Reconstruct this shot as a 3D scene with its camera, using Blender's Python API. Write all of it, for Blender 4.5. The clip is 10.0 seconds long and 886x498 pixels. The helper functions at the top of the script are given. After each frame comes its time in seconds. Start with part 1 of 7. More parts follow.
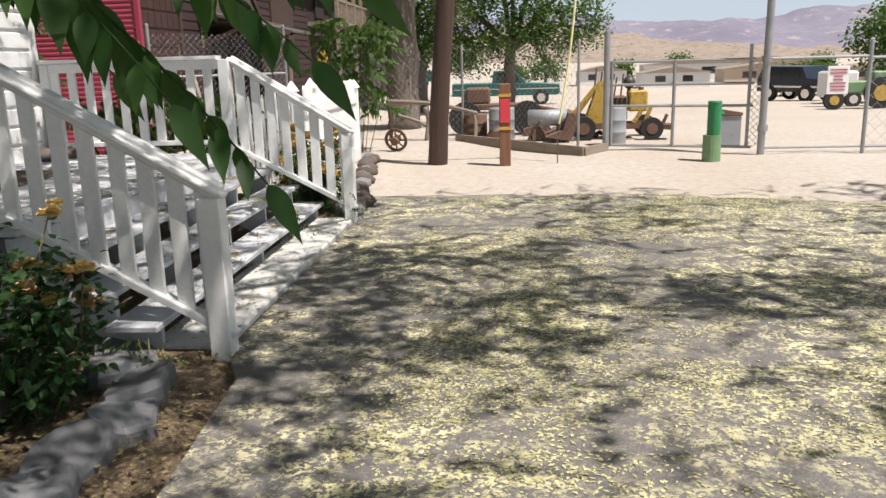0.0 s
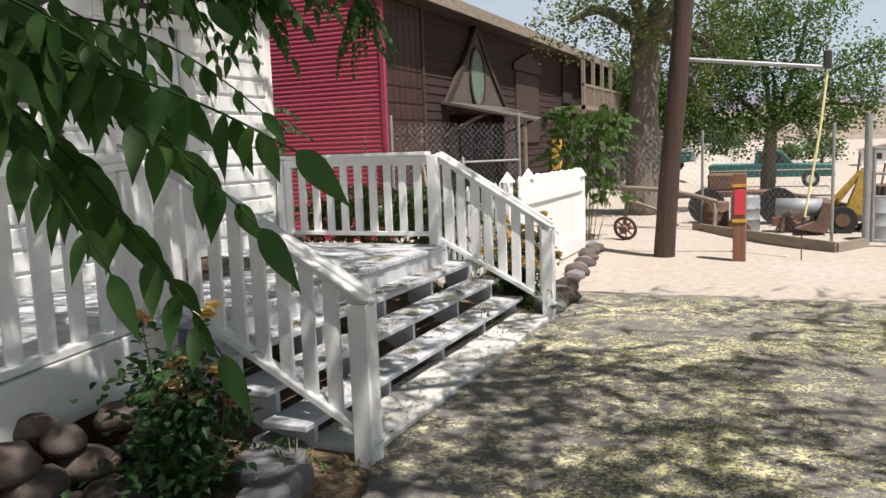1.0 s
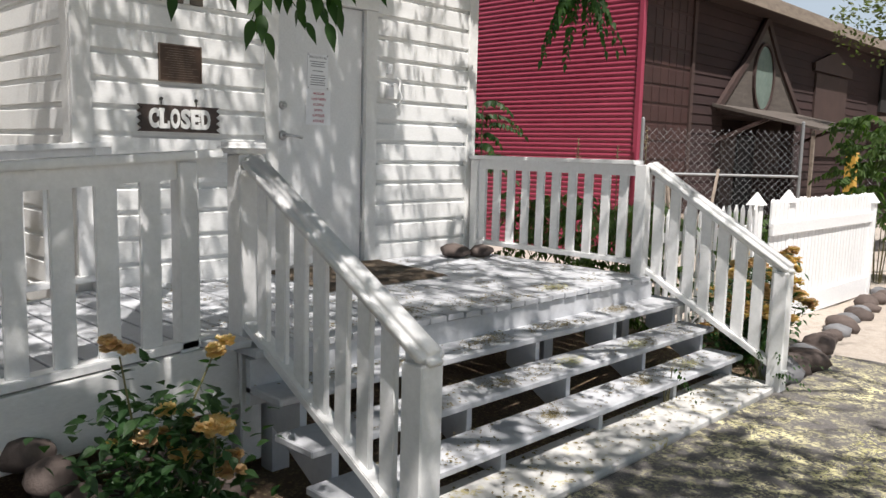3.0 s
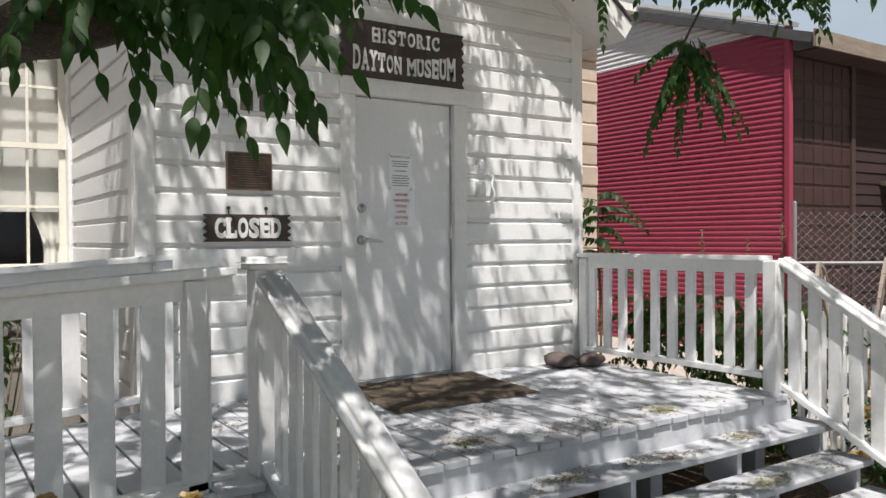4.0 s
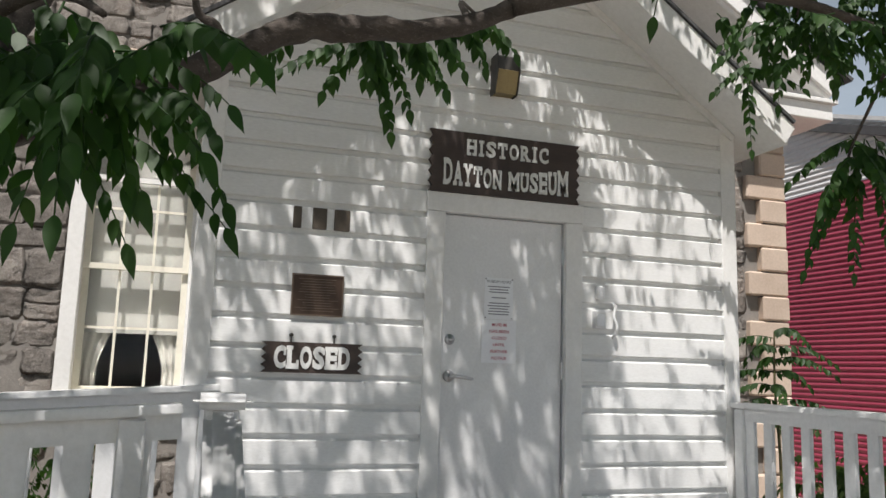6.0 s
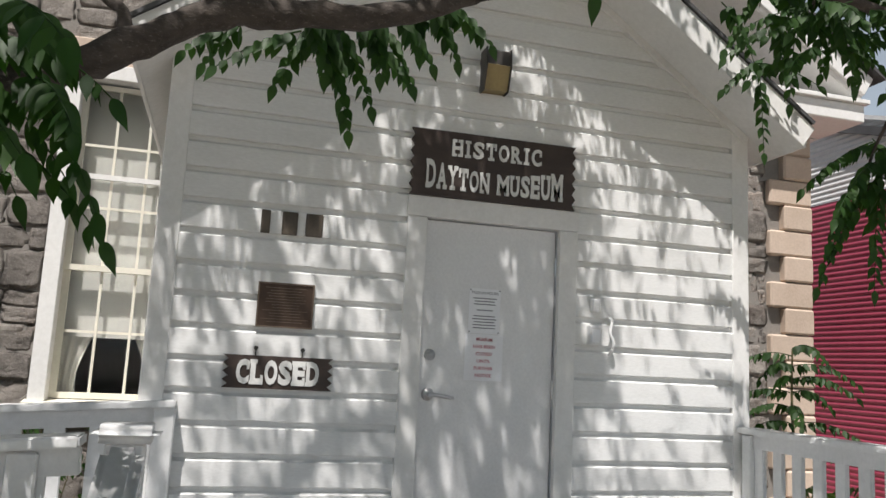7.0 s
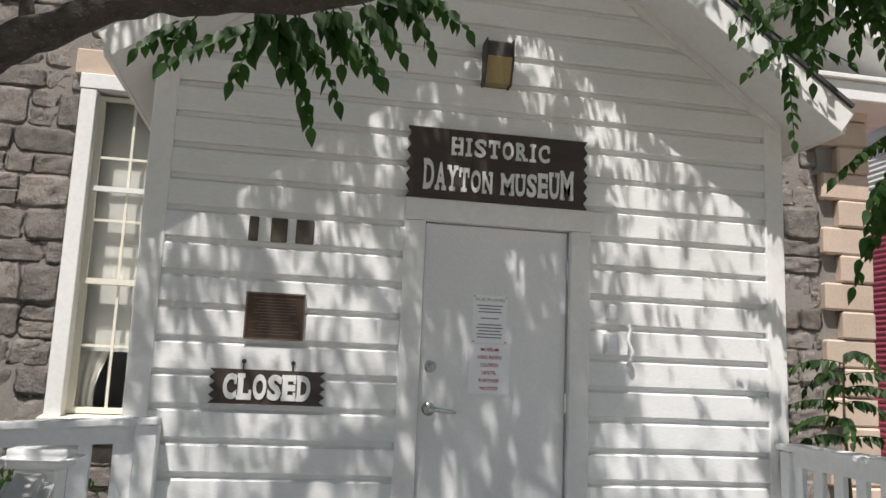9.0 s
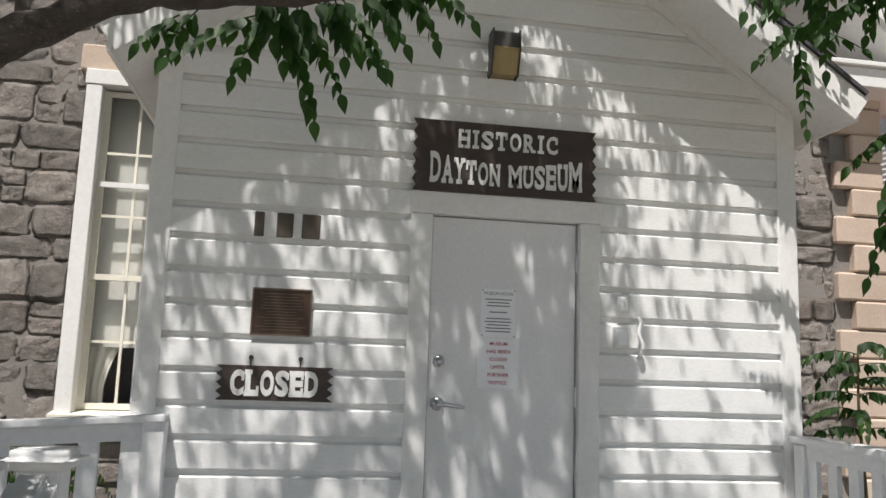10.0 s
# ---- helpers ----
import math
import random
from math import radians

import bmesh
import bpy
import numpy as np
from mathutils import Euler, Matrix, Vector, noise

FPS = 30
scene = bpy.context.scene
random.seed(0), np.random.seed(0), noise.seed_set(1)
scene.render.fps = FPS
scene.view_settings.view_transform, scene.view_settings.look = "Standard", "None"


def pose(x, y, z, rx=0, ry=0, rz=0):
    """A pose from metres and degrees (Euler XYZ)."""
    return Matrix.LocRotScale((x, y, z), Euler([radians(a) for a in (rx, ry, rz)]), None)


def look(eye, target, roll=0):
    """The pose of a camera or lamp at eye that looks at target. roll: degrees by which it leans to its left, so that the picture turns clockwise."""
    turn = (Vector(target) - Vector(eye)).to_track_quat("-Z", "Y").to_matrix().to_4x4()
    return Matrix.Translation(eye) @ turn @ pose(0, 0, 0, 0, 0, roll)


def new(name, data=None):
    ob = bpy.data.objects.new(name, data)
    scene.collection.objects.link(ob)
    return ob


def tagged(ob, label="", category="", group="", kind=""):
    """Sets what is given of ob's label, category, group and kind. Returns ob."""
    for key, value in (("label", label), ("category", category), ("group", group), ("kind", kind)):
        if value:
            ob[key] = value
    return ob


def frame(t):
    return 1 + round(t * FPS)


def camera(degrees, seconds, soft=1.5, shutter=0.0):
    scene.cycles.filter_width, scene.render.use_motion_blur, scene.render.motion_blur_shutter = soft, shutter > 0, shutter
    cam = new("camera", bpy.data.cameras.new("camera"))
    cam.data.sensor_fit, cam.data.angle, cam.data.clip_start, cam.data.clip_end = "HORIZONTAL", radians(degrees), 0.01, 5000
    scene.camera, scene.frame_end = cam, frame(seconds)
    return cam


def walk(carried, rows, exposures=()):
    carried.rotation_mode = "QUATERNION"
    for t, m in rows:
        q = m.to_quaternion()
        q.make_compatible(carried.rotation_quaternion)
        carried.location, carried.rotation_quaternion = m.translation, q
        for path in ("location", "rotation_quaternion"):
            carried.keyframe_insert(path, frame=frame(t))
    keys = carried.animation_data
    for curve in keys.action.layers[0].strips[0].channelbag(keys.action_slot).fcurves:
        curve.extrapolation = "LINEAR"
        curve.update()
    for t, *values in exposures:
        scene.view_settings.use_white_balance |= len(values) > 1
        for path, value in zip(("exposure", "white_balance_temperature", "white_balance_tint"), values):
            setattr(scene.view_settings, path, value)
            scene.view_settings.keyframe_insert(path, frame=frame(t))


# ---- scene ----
cam = camera(58.5, 10.0)
PATH = [
    (0, (0.474, 0.611, 1.486), (0.294, 2.549, 1.025), -1.6),
    (0.5, (0.722, 0.822, 1.546), (0.148, 2.704, 1.184), -3.0),
    (1, (0.938, 0.98, 1.619), (0.139, 2.796, 1.367), -2.1),
    (1.5, (0.982, 1.297, 1.609), (0.129, 3.087, 1.349), 0.8),
    (2, (0.991, 1.644, 1.602), (-0.094, 3.299, 1.313), -1.8),
    (2.2, (0.993, 1.823, 1.594), (-0.238, 3.374, 1.314), -2.0),
    (3.3, (1.018, 2.639, 1.663), (-0.399, 4.031, 1.431), 0.8),
    (3.5, (0.982, 2.792, 1.671), (-0.485, 4.134, 1.458), -0.4),
    (4, (0.907, 3.208, 1.725), (-0.749, 4.329, 1.699), -0.4),
    (4.5, (0.735, 3.525, 1.724), (-0.968, 4.566, 1.851), 1.2),
    (5, (0.718, 3.857, 1.751), (-1.008, 4.851, 1.935), 1.4),
    (5.5, (0.671, 4.155, 1.772), (-1.161, 4.913, 2.04), 1.6),
    (5.7, (0.666, 4.225, 1.749), (-1.2, 4.878, 2.049), 1.3),
    (7, (0.391, 4.714, 1.88), (-1.518, 5.234, 2.174), 2.9),
    (7.5, (0.375, 4.929, 1.909), (-1.56, 5.3, 2.252), 3.9),
    (8, (0.309, 4.976, 1.918), (-1.637, 5.299, 2.244), 2.5),
    (8.5, (0.231, 5.045, 1.902), (-1.708, 5.428, 2.207), 1.9),
    (9, (0.208, 5.149, 1.914), (-1.737, 5.501, 2.223), 2.4),
    (9.5, (0.196, 5.177, 1.938), (-1.753, 5.51, 2.239), 1.6),
    (10, (0.171, 5.17, 1.932), (-1.781, 5.498, 2.219), 2.0),
]
walk(cam, [(t, look(eye, target, roll)) for t, eye, target, roll in PATH], [(0, 0.13, 6440, 12.5), (3.0, 0.09, 6290, 12.5), (5.0, -0.05, 6240, 12), (10, -0.06, 6230, 12)])

# ---- world and sun ----
SUN_FROM = Vector((0.384, -0.211, 0.899)).normalized()
world = bpy.data.worlds.new("sky")
scene.world = world
world.use_nodes = True
wn = world.node_tree.nodes
sky = wn.new("ShaderNodeTexSky")
sky.sky_type = "NISHITA"
sky.sun_disc = False
sky.sun_elevation = math.asin(SUN_FROM.z)
sky.sun_rotation = math.atan2(SUN_FROM.x, SUN_FROM.y)
sky.altitude = 1300
sky.dust_density = 0.9
# thin high cloud, drawn out and broken
wt = world.node_tree
cloud_map = wn.new("ShaderNodeMapping")
cloud_map.inputs["Scale"].default_value = (1.0, 1.0, 3.2)
wt.links.new(wn.new("ShaderNodeTexCoord").outputs["Generated"], cloud_map.inputs[0])
cloud = wn.new("ShaderNodeTexNoise")
cloud.inputs["Scale"].default_value, cloud.inputs["Detail"].default_value, cloud.inputs["Roughness"].default_value = 2.6, 7, 0.6
wt.links.new(cloud_map.outputs[0], cloud.inputs["Vector"])
cloud_ramp = wn.new("ShaderNodeValToRGB")
cloud_ramp.color_ramp.elements[0].position, cloud_ramp.color_ramp.elements[1].position = 0.46, 0.72
cloud_ramp.color_ramp.elements[0].color, cloud_ramp.color_ramp.elements[1].color = (0.10, 0.10, 0.10, 1), (0.55, 0.55, 0.55, 1)
wt.links.new(cloud.outputs["Fac"], cloud_ramp.inputs[0])
cloud_mix = wn.new("ShaderNodeMix")
cloud_mix.data_type = "RGBA"
cloud_mix.inputs[7].default_value = (30.0, 30.6, 31.4, 1)
wt.links.new(cloud_ramp.outputs[0], cloud_mix.inputs[0])
wt.links.new(sky.outputs[0], cloud_mix.inputs[6])
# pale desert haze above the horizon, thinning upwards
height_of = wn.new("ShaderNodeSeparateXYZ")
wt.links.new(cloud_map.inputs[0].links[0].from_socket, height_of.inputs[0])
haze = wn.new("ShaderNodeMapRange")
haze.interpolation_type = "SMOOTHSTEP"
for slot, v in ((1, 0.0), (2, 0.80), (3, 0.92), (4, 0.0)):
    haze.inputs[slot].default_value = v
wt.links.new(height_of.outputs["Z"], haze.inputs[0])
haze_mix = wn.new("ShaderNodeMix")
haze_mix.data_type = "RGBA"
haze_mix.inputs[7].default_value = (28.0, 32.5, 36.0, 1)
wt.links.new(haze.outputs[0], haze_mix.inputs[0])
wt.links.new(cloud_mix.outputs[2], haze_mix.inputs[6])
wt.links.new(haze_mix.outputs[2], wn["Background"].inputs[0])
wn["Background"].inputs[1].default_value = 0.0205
sun = new("sun", bpy.data.lights.new("sun", "SUN"))
sun.data.energy, sun.data.angle, sun.data.color = 6.9, radians(0.53), (1.0, 0.94, 0.86)
sun.matrix_world = look(SUN_FROM * 50, (0, 0, 0))
scene.view_settings.exposure = 0.0

# ---- materials ----
def nodes_of(name):
    m = bpy.data.materials.new(name)
    m.use_nodes = True
    t = m.node_tree
    return m, t, t.nodes["Principled BSDF"]


def add(t, kind, **inputs):
    n = t.nodes.new(kind)
    for k, v in inputs.items():
        n.inputs[k.replace("_", " ")].default_value = v
    return n


def mix(t, fac, a, b, mode="MIX"):
    n = t.nodes.new("ShaderNodeMix")
    n.data_type, n.blend_type = "RGBA", mode
    for slot, v in ((0, fac), (6, a), (7, b)):
        if isinstance(v, bpy.types.NodeSocket):
            t.links.new(v, n.inputs[slot])
        elif slot == 0:
            n.inputs[slot].default_value = v
        else:
            n.inputs[slot].default_value = (*v, 1)
    return n.outputs[2]


def ramp(t, src, stops):
    n = t.nodes.new("ShaderNodeValToRGB")
    t.links.new(src, n.inputs[0])
    e = n.color_ramp.elements
    while len(e) < len(stops):
        e.new(0.5)
    for el, (p, c) in zip(e, stops):
        el.position = p
        el.color = (*c, 1) if isinstance(c, tuple) else (c, c, c, 1)
    return n.outputs[0]


def coords(t, scale=(1, 1, 1), world_space=False):
    mp = t.nodes.new("ShaderNodeMapping")
    mp.inputs["Scale"].default_value = scale
    if world_space:
        t.links.new(t.nodes.new("ShaderNodeNewGeometry").outputs["Position"], mp.inputs[0])
    else:
        t.links.new(t.nodes.new("ShaderNodeTexCoord").outputs["Object"], mp.inputs[0])
    return mp.outputs[0]


def noise_tex(t, vec, scale, detail=4, rough=0.6):
    n = add(t, "ShaderNodeTexNoise", Scale=scale, Detail=detail, Roughness=rough)
    t.links.new(vec, n.inputs["Vector"])
    return n.outputs["Fac"]


def voronoi(t, vec, scale, feature="F1", out="Distance"):
    n = add(t, "ShaderNodeTexVoronoi", Scale=scale)
    n.feature = feature
    t.links.new(vec, n.inputs["Vector"])
    return n.outputs[out]


def bump(t, bsdf, height, strength, distance=0.01):
    n = add(t, "ShaderNodeBump", Strength=strength, Distance=distance)
    t.links.new(height, n.inputs["Height"])
    t.links.new(n.outputs[0], bsdf.inputs["Normal"])


def surface(name, a, b, rough=0.6, metal=0.0, big=1.3, fine=40, stretch=(1, 1, 1), relief=0.3, wear=None, wear_amount=0.62, rand=0.0, world_space=True, spec=0.5):
    """Two tones at two scales with fine relief; wear shows a third tone in patches."""
    m, t, p = nodes_of(name)
    v = coords(t, stretch, world_space)
    n1, n2 = noise_tex(t, v, big, 5), noise_tex(t, v, fine, 3, 0.7)
    c = mix(t, ramp(t, n1, ((0.3, 0), (0.7, 1))), a, b)
    c = mix(t, 0.35, c, mix(t, n2, tuple(x * 0.6 for x in a), tuple(min(1, x * 1.35) for x in b)))
    if wear:
        n3 = noise_tex(t, v, big * 7, 8, 0.75)
        c = mix(t, ramp(t, n3, ((wear_amount, 0), (wear_amount + 0.06, 1))), c, wear)
    if rand:
        oi = t.nodes.new("ShaderNodeObjectInfo")
        hsv = add(t, "ShaderNodeHueSaturation", Saturation=1.0)
        mr = add(t, "ShaderNodeMapRange", To_Min=1 - rand, To_Max=1 + rand)
        t.links.new(oi.outputs["Random"], mr.inputs[0])
        t.links.new(mr.outputs[0], hsv.inputs["Value"])
        t.links.new(c, hsv.inputs["Color"])
        c = hsv.outputs[0]
    t.links.new(c, p.inputs["Base Color"])
    p.inputs["Roughness"].default_value, p.inputs["Metallic"].default_value = rough, metal
    p.inputs["Specular IOR Level"].default_value = spec
    if relief:
        bump(t, p, n2, relief, 0.006)
    return m


def foliage(name, a, b, rough=0.45, through_light=0.35):
    m, t, p = nodes_of(name)
    geo = t.nodes.new("ShaderNodeNewGeometry")
    n = noise_tex(t, coords(t, (1, 1, 1), True), 5, 3)
    c = mix(t, geo.outputs["Random Per Island"], a, b)
    c = mix(t, n, c, tuple(x * 0.7 for x in a))
    t.links.new(c, p.inputs["Base Color"])
    p.inputs["Roughness"].default_value = rough
    p.inputs["Specular IOR Level"].default_value = 0.35
    tr = t.nodes.new("ShaderNodeBsdfTranslucent")
    bright = mix(t, 1.0, c, (1.5, 1.9, 0.7), "MULTIPLY")
    t.links.new(bright, tr.inputs[0])
    sh = t.nodes.new("ShaderNodeMixShader")
    sh.inputs[0].default_value = through_light
    t.links.new(p.outputs[0], sh.inputs[1])
    t.links.new(tr.outputs[0], sh.inputs[2])
    t.links.new(sh.outputs[0], t.nodes["Material Output"].inputs[0])
    return m


WHITE = surface("white_paint", (0.72, 0.72, 0.70), (0.80, 0.80, 0.78), 0.5, big=2.2, fine=30, stretch=(1, 1, 3), relief=0.15, wear=(0.42, 0.38, 0.33), wear_amount=0.70)
RAILWHITE = surface("rail_paint", (0.70, 0.70, 0.69), (0.80, 0.80, 0.79), 0.5, big=3, fine=30, relief=0.2, wear=(0.40, 0.36, 0.31), wear_amount=0.69, rand=0.05)
DOORWHITE = surface("door_paint", (0.71, 0.71, 0.705), (0.77, 0.77, 0.765), 0.38, big=1.2, fine=60, relief=0.04)
TRIM = surface("trim_paint", (0.74, 0.73, 0.70), (0.80, 0.79, 0.76), 0.5, big=2, fine=25, relief=0.12, wear=(0.5, 0.45, 0.38), wear_amount=0.72)
CREAM = surface("cream_window_paint", (0.70, 0.66, 0.55), (0.78, 0.74, 0.64), 0.5, big=3, fine=30, relief=0.15, wear=(0.42, 0.36, 0.27), wear_amount=0.68)
GREYPAINT = surface("grey_deck_paint", (0.41, 0.42, 0.445), (0.52, 0.53, 0.55), 0.55, big=2, fine=22, stretch=(1, 1, 1), relief=0.3, wear=(0.36, 0.32, 0.22), wear_amount=0.63, rand=0.06)
DARKGREY = surface("shaded_grey_paint", (0.44, 0.45, 0.47), (0.54, 0.55, 0.57), 0.6, big=2, fine=22, relief=0.2, wear=(0.2, 0.17, 0.12), wear_amount=0.66)
CONCRETE = surface("painted_concrete", (0.46, 0.46, 0.44), (0.58, 0.57, 0.55), 0.8, big=1.5, fine=25, relief=0.3, wear=(0.45, 0.40, 0.2), wear_amount=0.57)
SIGNBROWN = surface("brown_sign_wood", (0.030, 0.020, 0.016), (0.055, 0.036, 0.028), 0.55, big=2, fine=20, stretch=(1, 1, 8), relief=0.35)
SIGNWHITE = surface("sign_letters", (0.62, 0.62, 0.60), (0.75, 0.75, 0.72), 0.6, big=5, fine=60, relief=0.1)
BRONZE = surface("bronze_plaque", (0.05, 0.032, 0.022), (0.08, 0.05, 0.035), 0.42, metal=0.55, big=8, fine=80, relief=0.1)
BRONZE_EDGE = surface("bronze_raised", (0.13, 0.095, 0.07), (0.18, 0.135, 0.10), 0.4, metal=0.6, big=8, fine=80, relief=0.05)
NUMBERBROWN = surface("number_bars", (0.05, 0.04, 0.03), (0.09, 0.07, 0.05), 0.5, big=10, fine=80, relief=0.1)
STEEL = surface("brushed_steel", (0.55, 0.55, 0.55), (0.65, 0.65, 0.66), 0.28, metal=0.9, big=10, fine=90, relief=0.03)
GALV = surface("galvanised_steel", (0.27, 0.275, 0.28), (0.38, 0.385, 0.39), 0.55, metal=0.6, big=6, fine=50, relief=0.05)
PAPER = surface("paper", (0.86, 0.87, 0.90), (0.90, 0.91, 0.93), 0.6, big=9, fine=90, relief=0.05)
INK = surface("grey_print", (0.16, 0.16, 0.18), (0.22, 0.22, 0.24), 0.7, relief=0)
REDINK = surface("red_print", (0.42, 0.10, 0.14), (0.50, 0.14, 0.18), 0.7, relief=0)
LAMPDARK = surface("lamp_housing", (0.03, 0.028, 0.025), (0.05, 0.045, 0.04), 0.5, big=6, fine=60, relief=0.1)
LAMPLENS = surface("amber_lens", (0.20, 0.14, 0.045), (0.28, 0.21, 0.08), 0.3, big=6, fine=40, relief=0.1)
MAT = surface("bristle_mat", (0.05, 0.035, 0.025), (0.12, 0.09, 0.06), 0.95, big=4, fine=60, relief=0.9, wear=(0.40, 0.36, 0.2), wear_amount=0.64)
STONE, rt_, rp_ = nodes_of("rough_stone")
rv = coords(rt_, (1, 1, 1), True)
c_ = mix(rt_, ramp(rt_, noise_tex(rt_, rv, 5, 6, 0.7), ((0.35, 0), (0.65, 1))), (0.18, 0.160, 0.142), (0.40, 0.36, 0.32))
c_ = mix(rt_, ramp(rt_, noise_tex(rt_, rv, 2.2, 4), ((0.54, 0), (0.72, 1))), c_, (0.32, 0.265, 0.225))
c_ = mix(rt_, ramp(rt_, noise_tex(rt_, rv, 60, 4, 0.8), ((0.5, 0), (0.72, 1))), c_, (0.42, 0.39, 0.36))
oi_ = rt_.nodes.new("ShaderNodeObjectInfo")
tone_ = add(rt_, "ShaderNodeMapRange", To_Min=0.72, To_Max=1.30)
rt_.links.new(oi_.outputs["Random"], tone_.inputs[0])
hsv_ = add(rt_, "ShaderNodeHueSaturation", Saturation=1.0)
rt_.links.new(tone_.outputs[0], hsv_.inputs["Value"])
rt_.links.new(c_, hsv_.inputs["Color"])
rt_.links.new(hsv_.outputs[0], rp_.inputs["Base Color"])
rp_.inputs["Roughness"].default_value = 0.95
bump(rt_, rp_, noise_tex(rt_, rv, 10, 10, 0.76), 1.0, 0.09)
MORTAR = surface("mortar", (0.17, 0.155, 0.14), (0.27, 0.25, 0.225), 0.95, big=4, fine=40, relief=0.8)
QUOIN = surface("tan_sandstone", (0.46, 0.36, 0.28), (0.58, 0.47, 0.38), 0.85, big=3, fine=40, relief=0.35, wear=(0.62, 0.52, 0.44), wear_amount=0.64, rand=0.08)
BOULDER = surface("boulder", (0.050, 0.037, 0.032), (0.12, 0.092, 0.080), 0.85, big=5, fine=26, relief=1.0, wear=(0.19, 0.16, 0.14), wear_amount=0.66, rand=0.25)
SLATE = surface("flat_slate", (0.10, 0.103, 0.11), (0.20, 0.20, 0.207), 0.7, big=3, fine=20, relief=0.6, wear=(0.36, 0.34, 0.31), wear_amount=0.63, rand=0.2)
BARK = surface("ailanthus_bark", (0.030, 0.024, 0.020), (0.088, 0.072, 0.060), 0.95, big=12, fine=46, stretch=(1.6, 0.7, 1.6), relief=1.0, wear=(0.15, 0.13, 0.11), wear_amount=0.57)
TWIG = surface("green_twig", (0.10, 0.11, 0.04), (0.17, 0.14, 0.06), 0.6, big=5, fine=50, relief=0.1)
COTTONBARK = surface("cottonwood_bark", (0.09, 0.074, 0.062), (0.21, 0.178, 0.15), 0.95, big=3, fine=14, stretch=(6, 6, 0.6), relief=1.0)
POLEWOOD = surface("creosote_pole", (0.028, 0.016, 0.011), (0.075, 0.042, 0.029), 0.8, big=2, fine=16, stretch=(9, 9, 0.35), relief=0.8, wear=(0.03, 0.018, 0.013), wear_amount=0.57)
POSTWOOD = surface("weathered_post", (0.13, 0.06, 0.035), (0.24, 0.12, 0.07), 0.8, big=3, fine=20, stretch=(5, 5, 0.5), relief=0.6)
GREYWOOD = surface("weathered_grey_wood", (0.16, 0.125, 0.10), (0.30, 0.25, 0.20), 0.9, big=3, fine=20, stretch=(1, 1, 5), relief=0.7)
REDMETAL = surface("red_metal_siding", (0.29, 0.040, 0.074), (0.35, 0.056, 0.097), 0.42, big=0.8, fine=12, relief=0.03, spec=0.5)
WHITEMETAL = surface("white_metal_siding", (0.62, 0.62, 0.61), (0.72, 0.72, 0.71), 0.45, big=0.8, fine=12, relief=0.03)
DARKSIDING = surface("dark_red_siding", (0.019, 0.0085, 0.008), (0.038, 0.017, 0.016), 0.85, big=1.2, fine=14, stretch=(1, 1, 4), relief=0.4, wear=(0.06, 0.034, 0.029), wear_amount=0.63, rand=0.15)
DARKTRIM = surface("dark_trim", (0.035, 0.019, 0.017), (0.065, 0.038, 0.032), 0.75, big=2, fine=18, relief=0.3)
TINPANEL = surface("pressed_tin", (0.034, 0.014, 0.012), (0.06, 0.027, 0.024), 0.6, big=2, fine=22, relief=0.3, wear=(0.12, 0.075, 0.062), wear_amount=0.62, rand=0.1)
WEATHERED = surface("dark_weathered_wood", (0.06, 0.05, 0.043), (0.125, 0.105, 0.09), 0.9, big=3, fine=20, stretch=(1, 1, 5), relief=0.6)
FENCEWHITE = surface("fresh_white_paint", (0.84, 0.84, 0.84), (0.88, 0.88, 0.88), 0.5, big=3, fine=30, relief=0.1, rand=0.03)
# near-black that stands in for the shade inside the hall's openings
VOID = surface("interior_shade", (0.012, 0.011, 0.011), (0.02, 0.018, 0.017), 0.9, relief=0)
ASHSHINGLE = surface("roof_shingle", (0.05, 0.05, 0.055), (0.10, 0.10, 0.10), 0.9, big=3, fine=40, relief=0.6)
OVALGLASS = surface("old_green_glass", (0.12, 0.16, 0.14), (0.20, 0.25, 0.22), 0.2, big=2, fine=10, relief=0.05)
YELLOWPOST = surface("yellow_post", (0.50, 0.28, 0.04), (0.60, 0.36, 0.07), 0.5, big=3, fine=30, relief=0.1)
YELLOWMACH = surface("machine_yellow", (0.42, 0.27, 0.04), (0.52, 0.35, 0.07), 0.6, big=4, fine=30, relief=0.1, wear=(0.14, 0.085, 0.05), wear_amount=0.53)
RUST = surface("rusty_iron", (0.09, 0.050, 0.035), (0.19, 0.11, 0.075), 0.85, big=5, fine=40, relief=0.4)
GREENPAINT = surface("green_enamel", (0.015, 0.15, 0.055), (0.025, 0.22, 0.085), 0.4, big=4, fine=30, relief=0.05)
GREENPALE = surface("faded_green", (0.12, 0.22, 0.11), (0.19, 0.29, 0.16), 0.6, big=5, fine=30, relief=0.1)
REDTAG = surface("red_sign", (0.55, 0.035, 0.05), (0.65, 0.06, 0.08), 0.45, relief=0)
TRUCKGREEN = surface("truck_paint", (0.012, 0.085, 0.075), (0.02, 0.11, 0.10), 0.28, big=1, fine=10, relief=0)
DARKCAR = surface("dark_car_paint", (0.012, 0.02, 0.035), (0.02, 0.03, 0.05), 0.25, big=1, fine=10, relief=0)
WHITECAR = surface("white_car_paint", (0.62, 0.62, 0.62), (0.70, 0.70, 0.70), 0.35, big=1, fine=10, relief=0)
TYRE = surface("tyre_rubber", (0.015, 0.015, 0.015), (0.03, 0.03, 0.03), 0.85, relief=0.1)
CARGLASS = surface("car_glass", (0.02, 0.025, 0.03), (0.04, 0.045, 0.05), 0.08, relief=0)
